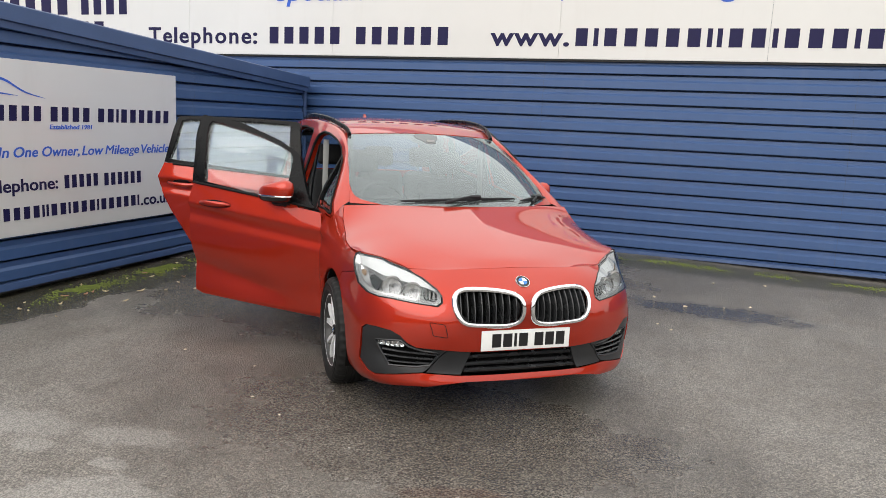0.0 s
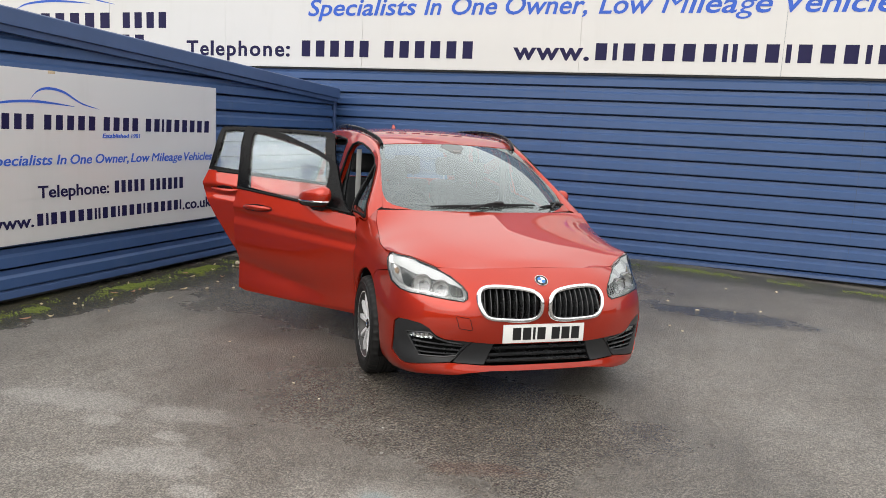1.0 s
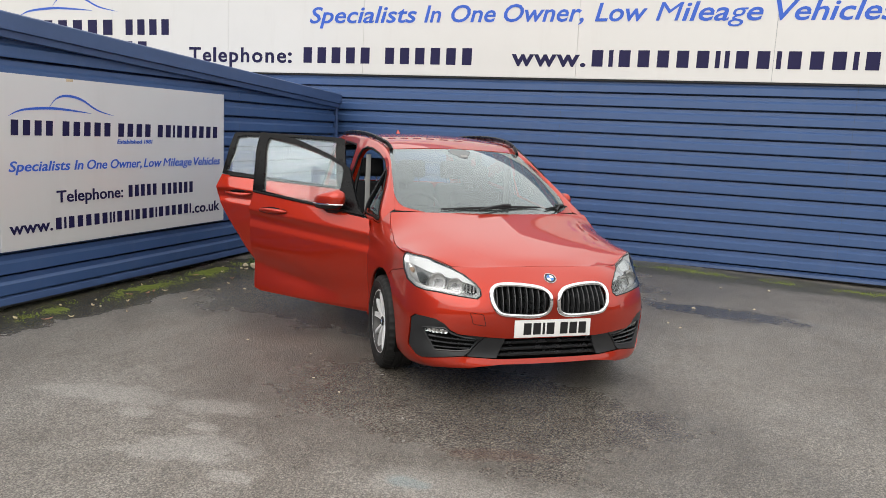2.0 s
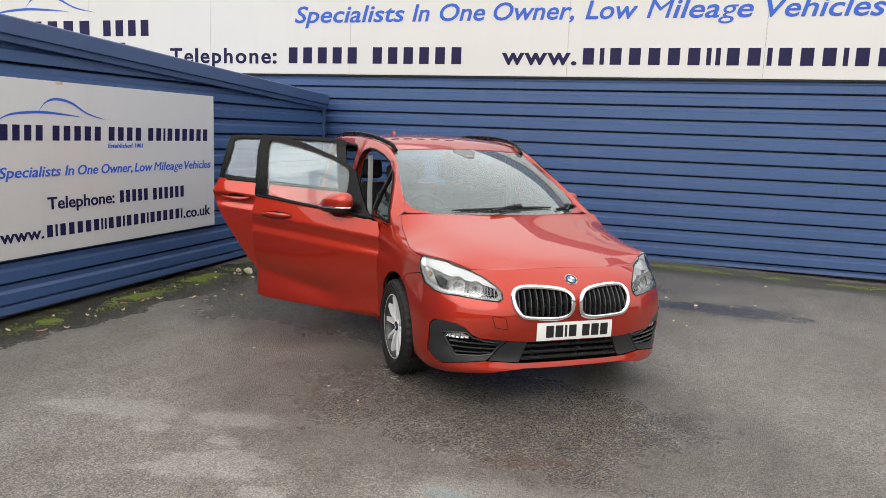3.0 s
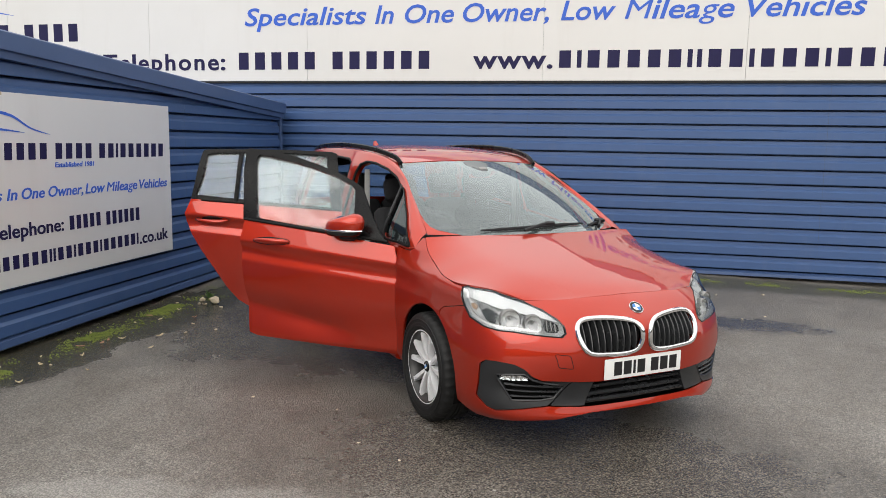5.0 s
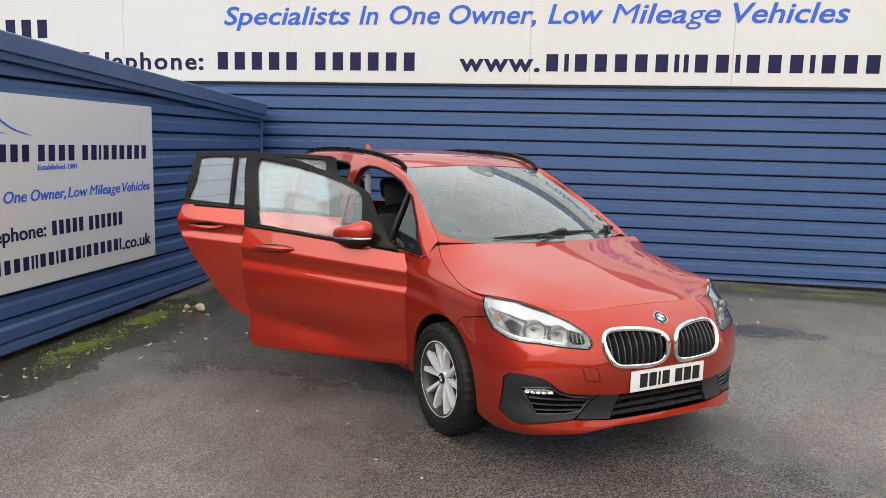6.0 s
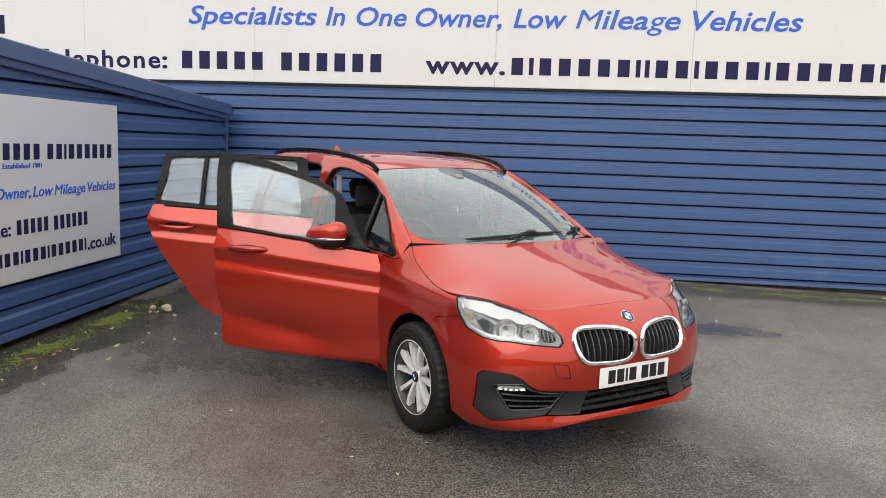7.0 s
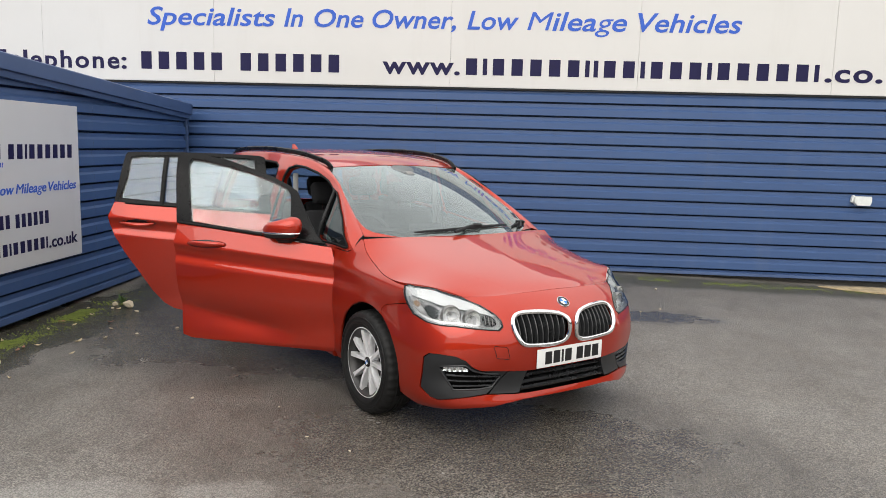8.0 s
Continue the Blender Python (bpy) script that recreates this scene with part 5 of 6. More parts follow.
glass = sheet("windscreen", screen_at, [(-1, -0.022), (1, -0.022), (1, 1), (-1, 1)], WINDSCREEN_GLASS, car, (), (0.06, 0.06), 0.004, None, "large curved windscreen reflecting the grey sky")
inner_edge = [(-0.940, 0.115), (-0.87, 0.062), (-0.6, 0.050), (0.6, 0.050), (0.87, 0.062), (0.940, 0.115), (0.945, 0.9), (0.91, 0.955), (0.26, 0.965), (0.20, 0.85), (0.10, 0.80), (-0.10, 0.80), (-0.20, 0.85), (-0.26, 0.965), (-0.91, 0.955), (-0.945, 0.9)]
sheet("black_border", lambda v, w: screen_at(v, w, 0.006), [(-0.995, -0.020), (0.995, -0.020), (0.995, 0.997), (-0.995, 0.997)], BLACK_GLOSS, glass, [inner_edge], (0.06, 0.06), 0.0, None)
for side in (1, -1):
    corner = [(side * v, w) for v, w in ((1.0, -0.022), (1.0, 0.20), (0.985, 0.125), (0.960, 0.065), (0.915, 0.026), (0.83, 0.000), (0.74, -0.022))]
    sheet("screen_corner", lambda v, w: screen_at(v, w, -0.0035), corner, PAINT, car, (), (0.04, 0.03), 0.003, None)
cover_loop = round_loop([(-0.15, 0.972), (0.15, 0.972), (0.135, 0.90), (0.085, 0.855), (0.065, 0.815), (-0.02, 0.808), (-0.055, 0.82), (-0.085, 0.86), (-0.135, 0.90)], 40)
sheet("sensor_cover", lambda v, w: screen_at(v, w, -0.0012), cover_loop, SENSOR_BLACK, glass, (), (0.05, 0.05), 0.0, None, "dark sensor cover at the top of the screen")
# mirror and camera housing behind the glass
part("camera_housing", blob_shape([[screen_at(v * 0.11 * k, 0.87 + q * 0.055 * k, 0.012 + d) for v, q in ((-1, -1), (1, -1), (1.1, 0), (1, 1), (-1, 1), (-1.1, 0))] for k, d in ((1.0, 0.0), (0.95, 0.03), (0.6, 0.055))]), BLACK_PLASTIC, glass)
part("lens_window", box(bmesh.new(), (-0.02, -0.03, -0.002), (0.02, 0.03, 0.002), Matrix.Translation(screen_at(0.02, 0.85, -0.003)) @ pose(0, 0, 0, 0, 23, 0), 0.001), STEEL, glass)
rear_mirror = part("rear_view_mirror", box(bmesh.new(), (-0.02, -0.11, -0.035), (0.015, 0.11, 0.035), Matrix.Translation((-1.06, 0.0, 1.33)), 0.015), BLACK_PLASTIC, car)

CANT = curve([(-0.345, 0, 0.990), (-0.48, 0, 1.085), (-0.70, 0, 1.232), (-0.95, 0, 1.372), (-1.2, 0, 1.465), (-1.5, 0, 1.522), (-1.8, 0, 1.546), (-2.3, 0, 1.560), (-2.8, 0, 1.550), (-3.2, 0, 1.510), (-3.40, 0, 1.455)])
CANT_PTS = [tuple(CANT(i / 40)[[0, 2]]) for i in range(41)]
ROOF_C = curve([(-1.185, 0, 1.506), (-1.35, 0, 1.545), (-1.6, 0, 1.582), (-2.0, 0, 1.606), (-2.5, 0, 1.606), (-3.0, 0, 1.580), (-3.4, 0, 1.530)])
ROOF_E = curve([(-1.245, 0.575, 1.481), (-1.40, 0.602, 1.520), (-1.6, 0.624, 1.547), (-2.0, 0.645, 1.567), (-2.5, 0.640, 1.567), (-3.0, 0.62, 1.543), (-3.4, 0.59, 1.490)])


def roof_at(v, u):
    c, e = ROOF_C(u), ROOF_E(u)
    a = abs(v)
    p = c + (e - c) * a
    p[2] = c[2] + (e[2] - c[2]) * a ** 2.3
    p[0] = c[0] + (e[0] - c[0]) * a * a
    p[1] *= 1 if v >= 0 else -1
    return p


sheet("roof", roof_at, [(-1, 0), (1, 0), (1, 1), (-1, 1)], PAINT, car, (), (0.06, 0.03), 0.01, None)
sheet("headliner", lambda v, u: roof_at(v, u) * 1.0 - np.array((0, 0, 0.035)), [(-0.98, 0.02), (0.98, 0.02), (0.98, 0.98), (-0.98, 0.98)], HEADLINER, car, (), (0.15, 0.1), 0.0, -1.0)
sheet("windscreen_header", lambda v, w: WS_TOP(v) + np.array((-0.002, 0, 0.003)) + np.array((-0.012, 0, 0.004)) * w, [(-1, 0), (1, 0), (1, 1), (-1, 1)], PAINT, car, (), (0.08, 0.5), 0.0, None)

QUARTER = [(-0.405, 0.996), (-0.50, 1.062), (-0.62, 1.150), (-0.78, 1.246), (-0.93, 1.322), (-0.86, 1.16), (-0.80, 1.012), (-0.60, 0.997)]
FRONT_APERTURE = [(-0.60, 0.30), (-0.585, 0.70), (-0.60, 0.945), (-0.815, 0.975), (-0.865, 1.10), (-0.960, 1.335), (-1.08, 1.395), (-1.25, 1.448), (-1.45, 1.486), (-1.58, 1.494), (-1.66, 1.470), (-1.69, 1.39), (-1.70, 1.10), (-1.665, 0.70), (-1.63, 0.30)]
REAR_APERTURE = [(-1.775, 0.30), (-1.80, 0.70), (-1.81, 1.10), (-1.795, 1.42), (-1.82, 1.480), (-1.90, 1.506), (-2.3, 1.522), (-2.62, 1.516), (-2.74, 1.480), (-2.86, 1.28), (-2.90, 1.10), (-2.80, 0.86), (-2.60, 0.74), (-2.44, 0.60), (-2.36, 0.42), (-2.32, 0.30)]
REAR_QUARTER = [(-2.94, 1.18), (-2.86, 1.46), (-2.95, 1.49), (-3.10, 1.475), (-3.25, 1.38), (-3.33, 1.22), (-3.20, 1.19)]
FRONT_DOOR = [(-0.512, 0.268), (-0.512, 0.60), (-0.522, 0.90), (-0.548, 0.974), (-0.80, 1.000), (-1.2, 1.040), (-1.655, 1.088), (-1.668, 0.95), (-1.655, 0.80), (-1.635, 0.55), (-1.615, 0.315), (-1.55, 0.295), (-1.0, 0.275)]
REAR_DOOR = [(-1.672, 1.092), (-2.0, 1.115), (-2.4, 1.142), (-2.872, 1.166), (-2.915, 1.055), (-2.905, 0.99), (-2.86, 0.895), (-2.79, 0.775), (-2.69, 0.630), (-2.59, 0.478), (-2.505, 0.380), (-2.43, 0.335), (-2.36, 0.318), (-1.62, 0.315), (-1.64, 0.55), (-1.66, 0.80), (-1.674, 0.95)]
rear_arch = [(REAR_X + ARCH_R * math.cos(radians(t)), ARCH_Z + ARCH_R * math.sin(radians(t))) for t in range(0, 181, 9)]

for side in (1, -1):
    fl = lambda lift=0.0: (lambda x, z: flank(x, z, lift, side))
    outer = [(-0.53, 0.24), (-0.555, 0.978), (-0.40, 0.972), (-0.36, 0.985)] + CANT_PTS + [(-3.44, 1.30), (-3.46, 1.05), (-3.42, 0.60), (-3.40, 0.325)] + list(reversed(rear_arch)) + [(-2.41, 0.24)]
    frame_ob = sheet("body_side", fl(-0.006), outer, PAINT, car, [QUARTER, FRONT_APERTURE, REAR_APERTURE, REAR_QUARTER], (0.06, 0.04), 0.05, None, "painted body side with pillars and sill")
    # front pillar and roof side: from the glass and roof edge down to the flank
    def top_curve(u, side=side):
        if u < 0.42:
            w = u / 0.42
            p = screen_at(1.0, w)
            return np.array((p[0], side * p[1], p[2]))
        p = ROOF_E((u - 0.42) / 0.58)
        return np.array((p[0], side * p[1], p[2]))

    def low_curve(u, side=side):
        # meet the flank's upper edge abreast of the upper curve
        t = top_curve(u)
        if u <= 0.42:
            x = -0.345 - (u / 0.42) * 0.905
        else:
            x = t[0]
        z = float(np.interp(-x, [-q[0] for q in CANT_PTS], [q[1] for q in CANT_PTS]))
        return flank(x, z, -0.006, side)
    loft("pillar_and_cant_rail", [top_curve, low_curve], PAINT, car, 60, "", (-0.013 if side > 0 else 0.013), False, 4)
    part("quarter_seal", tube([flank(x, z, -0.002, side) for x, z in dense(round_loop(QUARTER, 40), 0.04)], 0.010, 6, True, 0.6, (0, 1, 0.3)), RUBBER, car)
    sheet("quarter_glass", fl(-0.012), light_out(QUARTER, 0.02), QUARTER_GLASS, car, (), (0.08, 0.08), 0.003, None, "small three-cornered front quarter glass")
    sheet("rear_quarter_glass", fl(-0.008), light_out(REAR_QUARTER, 0.03), SIDE_GLASS, car, (), (0.08, 0.08), 0.003, None)
    sheet("quarter_post", fl(0.001), [(-0.792, 0.985), (-0.850, 1.155), (-0.925, 1.325), (-0.968, 1.345), (-0.872, 1.10), (-0.822, 0.972)], SASH, car, (), (0.05, 0.05), 0.03, None, "satin black post behind the quarter glass")
    for ap in (FRONT_APERTURE, REAR_APERTURE):
        part("door_seal", tube([flank(x, z, -0.014, side) for x, z in dense(light_out(ap, -0.012), 0.05)], 0.011, 6, True), RUBBER, car)
    part("sill", tube([flank(x, 0.255, -0.012, side) for x in np.linspace(-0.53, -2.38, 20)], 0.030, 8, False, 1.0), PAINT, car)
    # roof rail: one bent bar, ends running into the roof
    run = [(-1.21, 0.566, 1.478), (-1.25, 0.571, 1.505), (-1.34, 0.588, 1.534), (-1.50, 0.610, 1.562), (-1.75, 0.632, 1.586), (-2.1, 0.648, 1.600), (-2.5, 0.644, 1.600), (-2.9, 0.630, 1.586), (-3.15, 0.616, 1.560), (-3.30, 0.60, 1.520)]
    f = curve([(x, side * y, z) for x, y, z in run])
    part("roof_rail", tube([f(i / 48) for i in range(49)], lambda t: 0.0135, 8, False, 1.5), SASH, car, "satin black roof rail")

# ---- tail ----
s_r0, s_r1 = s_side(-3.145), OUT_S[-1]
rear_half = [(s_side(-3.41), 0.30), (s_at(-3.42, 0.80, 0.60), 0.60), (s_side(-3.46), 1.05), (s_r1 - 0.62, 1.06), (s_r1, 1.06), (s_r1, 0.22), (s_r1 - 0.5, 0.22)]
for side in (1, -1):
    sheet("tail_panel", body, [(side * a, b) for a, b in rear_half], PAINT, car, (), (0.05, 0.05), 0.02)
    lamp = sheet("tail_lamp", body_shift(0.006), [(side * a, b) for a, b in ((s_r1 - 0.46, 0.80), (s_r1 - 0.90, 0.82), (s_r1 - 0.96, 1.00), (s_r1 - 0.50, 0.97))], RED_LENS, car, (), (0.05, 0.05), 0.02, None, "red tail lamp")
TAIL_LOW = lambda v: np.array((-3.60 + 0.10 * v * v, 0.72 * v, 1.055))
TAIL_TOP = lambda v: np.array((-3.40 + 0.03 * v * v, 0.59 * v, 1.53 - 0.04 * v * v))
sheet("rear_window", lambda v, w: TAIL_LOW(v) * (1 - w) + TAIL_TOP(v) * w + np.array((-0.06, 0, 0.02)) * 4 * w * (1 - w), [(-0.97, 0.03), (0.97, 0.03), (0.97, 0.97), (-0.97, 0.97)], SIDE_GLASS, car, (), (0.1, 0.1), 0.004, None)
for side in (1, -1):
    loft("tail_pillar", [lambda w: (lambda p: np.array((p[0], side * p[1], p[2])))(TAIL_LOW(1.0) * (1 - w) + TAIL_TOP(1.0) * w), lambda w: flank(-3.455 + 0.055 * w, 1.05 + 0.405 * w, -0.006, side)], PAINT, car, 8)
# antenna fin
fin = blob_shape([[(-3.17 + 0.0 + dx * k, dy * k, 1.572 + z) for dx, dy in ((0.075, 0), (0.03, 0.022), (-0.06, 0.026), (-0.085, 0), (-0.06, -0.026), (0.03, -0.022))] for k, z in ((1.0, -0.02), (0.95, 0.01), (0.65, 0.040), (0.32, 0.068))])
for v in fin.verts:
    v.co.x -= max(0, v.co.z - 1.572) * 0.9
part("antenna_fin", fin, PAINT, car, "painted shark-fin antenna")

# ---- wipers ----
def make_wiper(blade, arm_run, clip_at):
    """A flat blade lying on the glass and the arm that holds it, by places on the screen."""
    run = curve([tuple(screen_at(v, w, -0.012)) for v, w in blade])
    wiper = part("wiper", tube([run(i / 24) for i in range(25)], lambda t: 0.0035 + 0.004 * math.sin(math.pi * t) ** 0.5, 6, False, 1.5), BLACK_PLASTIC, car, "black flat-blade wiper")
    arm = curve([tuple(screen_at(v, w, -0.026)) for v, w in arm_run])
    part("wiper_arm", tube([arm(i / 16) for i in range(17)], lambda t: 0.011 - 0.004 * t, 6), BLACK_PLASTIC, wiper)
    part("clip", box(bmesh.new(), (-0.014, -0.035, -0.012), (0.014, 0.035, 0.012), Matrix.Translation(screen_at(*clip_at, -0.022)) @ pose(0, 0, 0, 0, 24, 0), 0.005), BLACK_PLASTIC, wiper)


make_wiper([(-0.58, 0.012), (-0.2, 0.034), (0.12, 0.048), (0.55, 0.050)], [(-0.20, -0.012), (-0.08, 0.020), (0.04, 0.048), (0.12, 0.055)], (0.12, 0.055))
make_wiper([(0.60, 0.026), (0.75, 0.042), (0.88, 0.050), (0.97, 0.052)], [(0.72, -0.010), (0.78, 0.020), (0.83, 0.050)], (0.83, 0.052))
sheet("scuttle", lambda v, w: WS_LOW(v) + np.array((0.10, 0, -0.028)) * (1 - w) - np.array((0.0, 0, 0.012)), [(-0.97, 0), (0.97, 0), (0.97, 1), (-0.97, 1)], BLACK_PLASTIC, car, (), (0.1, 0.3), 0.0, None)


# ---- doors: built shut, hung on their hinges ----
def glass_run(x0, x1, n=10):
    return [(x0 + (x1 - x0) * i / n, belt(x0 + (x1 - x0) * i / n)) for i in range(n + 1)]


def make_door(kind, side, skin_loop, sash_loop, hole_loop, hinge, angle, handle_x, handle_z):
    m = Matrix.Translation((hinge[0], side * hinge[1], 0)) @ Matrix.Rotation(radians(angle) * (1 if side > 0 else -1) * -1.0, 4, "Z") @ Matrix.Translation((-hinge[0], -side * hinge[1], 0))
    fl = lambda lift=0.0: (lambda x, z: flank(x, z, lift, side))
    door = sheet(kind, fl(0.002), skin_loop, PAINT, car, (), (0.030, 0.009), 0.045, None, "", m)
    lining = [(x, z) for x, z in light_out(skin_loop, -0.03)]
    sheet("inner_trim", fl(-0.085), lining, DASH, door, (), (0.12, 0.08), -0.04, None, "dark inner door trim")
    sheet("sash", fl(0.003), sash_loop, SASH, door, [hole_loop], (0.05, 0.03), 0.045, None, "satin black window frame")
    sheet("window_glass", fl(-0.012), light_out(hole_loop, 0.03), DOOR_GLASS, door, (), (0.07, 0.06), 0.004, None, "clear green-tinted side glass")
    xs = [q[0] for q in sash_loop]
    part("waist_seal", tube([flank(x, belt(x) + 0.004, 0.006, side) for x in np.linspace(max(xs) - 0.01, min(xs) + 0.085, 20)], 0.009, 6, False, 1.0), RUBBER, door)
    # pull handle over a scooped cup
    hx, hz = handle_x, handle_z
    cup = round_loop([(hx + 0.098, hz + 0.004), (hx + 0.04, hz + 0.036), (hx - 0.02, hz + 0.042), (hx - 0.08, hz + 0.026), (hx - 0.095, hz + 0.002), (hx - 0.04, hz - 0.028), (hx + 0.04, hz - 0.026)], 28)
    sheet("handle_cup", lambda x, z: flank(x, z, 0.0035, side), cup, PAINT, door, (), (0.03, 0.02), 0.0, None)
    # black crescent: the cup's dark upper hollow painted on, the cup sheet follows the skin
    shade = round_loop([(hx + 0.085, hz + 0.012), (hx + 0.04, hz + 0.027), (hx - 0.02, hz + 0.031), (hx - 0.070, hz + 0.022), (hx - 0.085, hz + 0.012), (hx, hz + 0.008)], 28)
    sheet("cup_shade", lambda x, z: flank(x, z, 0.0050, side), shade, BLACK_GLOSS, door, (), (0.03, 0.02), 0.0, None)
    bar = [flank(hx + 0.128 - 0.256 * i / 14, hz + 0.004 - 0.010 * math.sin(math.pi * i / 14) * 0.5, 0.008 + 0.030 * math.sin(math.pi * i / 14) ** 0.6, side) for i in range(15)]
    handle = part("handle", tube(bar, lambda t: 0.006 + 0.009 * math.sin(math.pi * t) ** 0.5, 10, False, 1.2), PAINT, door, "painted pull handle")
    part("handle_groove", tube([flank(hx + 0.140 * math.cos(t), hz + 0.004 + 0.024 * math.sin(t), 0.0035, side) for t in [2 * math.pi * k / 28 for k in range(28)]], 0.0020, 5, True), RUBBER, door)
    return door


FRONT_SASH = [(-0.585, 0.986), (-0.655, 1.045), (-0.735, 1.150), (-0.800, 1.240), (-0.862, 1.330), (-0.925, 1.364), (-1.05, 1.420), (-1.185, 1.464), (-1.385, 1.526), (-1.58, 1.556), (-1.722, 1.572), (-1.738, 1.560), (-1.705, 1.35), (-1.665, 1.094)] + [(x, belt(x)) for x in (-1.4, -1.1, -0.8)]
FRONT_HOLE = [(-0.850, 1.035), (-0.868, 1.175), (-0.900, 1.300), (-0.935, 1.340), (-1.07, 1.396), (-1.22, 1.446), (-1.38, 1.487), (-1.55, 1.520), (-1.634, 1.530), (-1.646, 1.505), (-1.606, 1.30), (-1.566, 1.108), (-1.2, 1.066)]
REAR_SASH = [(-1.672, 1.094), (-1.710, 1.33), (-1.745, 1.530), (-1.79, 1.545), (-2.1, 1.555), (-2.42, 1.556), (-2.70, 1.552), (-2.802, 1.546), (-2.812, 1.530), (-2.845, 1.33), (-2.872, 1.172)] + [(x, belt(x)) for x in (-2.5, -2.2, -1.9)]
REAR_HOLE = [(-1.765, 1.118), (-1.795, 1.33), (-1.822, 1.505), (-1.85, 1.521), (-2.1, 1.530), (-2.42, 1.531), (-2.70, 1.524), (-2.770, 1.512), (-2.785, 1.36), (-2.835, 1.200), (-2.3, 1.155)]
for side, front_angle, rear_angle in ((-1, 45.5, 61.0), (1, 0.0, 0.0)):
    fdoor = make_door("front_door", side, FRONT_DOOR, FRONT_SASH, FRONT_HOLE, (-0.52, 0.875), front_angle, -1.425, 0.955)
    rdoor = make_door("rear_door", side, REAR_DOOR, REAR_SASH, REAR_HOLE, (-1.70, 0.880), rear_angle, -2.695, 1.006)
    fdoor["label"] = "front door standing wide open" if front_angle else "closed front door"
    rdoor["label"] = "rear door standing wide open" if rear_angle else "closed rear door"
    fl = lambda lift=0.0: (lambda x, z: flank(x, z, lift, side))
    # upright dividing bar in the rear window
    part("divider", tube([flank(-2.515 + 0.002 * i, 1.15 + 0.372 * i / 8, 0.0, side) for i in range(9)], 0.020, 6, False, 0.5), SASH, rdoor)
    # mirror: painted cap above, bright line, black shell below, on a short foot
    mx, my, mz = (-0.885 if front_angle else -0.97), flank_y(-0.8, 1.0) + (0.050 if front_angle else 0.035), 1.088
    def shell(z_list, mx=mx, my=my, side=side):
        rings = []
        for z, k in z_list:
            ring = []
            for t in [2 * math.pi * i / 24 for i in range(24)]:
                c, s_ = math.cos(t), math.sin(t)
                ex = 0.140 * (abs(c) ** 0.88) * (1 if c > 0 else -1) * (1.0 if c > 0 else 0.85)
                ey = 0.066 * (abs(s_) ** 0.88) * (1 if s_ > 0 else -1)
                ring.append((mx + ex * k + 0.02 * (z - mz) / 0.1, side * (my + ey * k), z if z < mz else mz + (z - mz) * (0.80 + 0.22 * c)))
            rings.append(ring)
        return rings
    mirror = part("mirror", blob_shape(shell([(mz - 0.018, 1.0), (mz + 0.005, 1.03), (mz + 0.040, 0.99), (mz + 0.066, 0.88), (mz + 0.080, 0.70), (mz + 0.086, 0.42)])), PAINT, fdoor, "door mirror with painted cap and bright strip")
    part("mirror_strip", blob_shape(shell([(mz - 0.031, 1.0), (mz - 0.024, 1.045), (mz - 0.018, 1.02)])), CHROME, fdoor, "bright strip of the mirror")
    part("mirror_shell", blob_shape(shell([(mz - 0.064, 0.62), (mz - 0.058, 0.82), (mz - 0.044, 0.96), (mz - 0.031, 1.02)])), BLACK_GLOSS, fdoor)
    part("mirror_foot", blob_shape([[(mx + dx * k + 0.01, side * (flank_y(-0.8, 1.0) - 0.01 + 0.05 * q), mz - 0.080 + dz * k + 0.02 * q) for dx, dz in ((0.075, 0.0), (0.05, 0.03), (-0.05, 0.03), (-0.075, 0), (-0.05, -0.03), (0.05, -0.03))] for q, k in ((0.0, 1.0), (0.5, 0.8), (1.0, 0.75))]), BLACK_PLASTIC, fdoor)
    part("mirror_glass", blob_shape([[(mx + 0.095 * a, side * (my - 0.058 - d), mz + 0.005 + 0.055 * b) for a, b in ((-1, -0.6), (0, -0.9), (1, -0.6), (1, 0.6), (0.6, 1), (-0.6, 1), (-1, 0.6))] for d in (0.0, 0.004)]), CHROME, fdoor)


# ---- wheels ----
HUB_Z = 0.3145                                         # loaded radius: the tyre stands flat on the ground


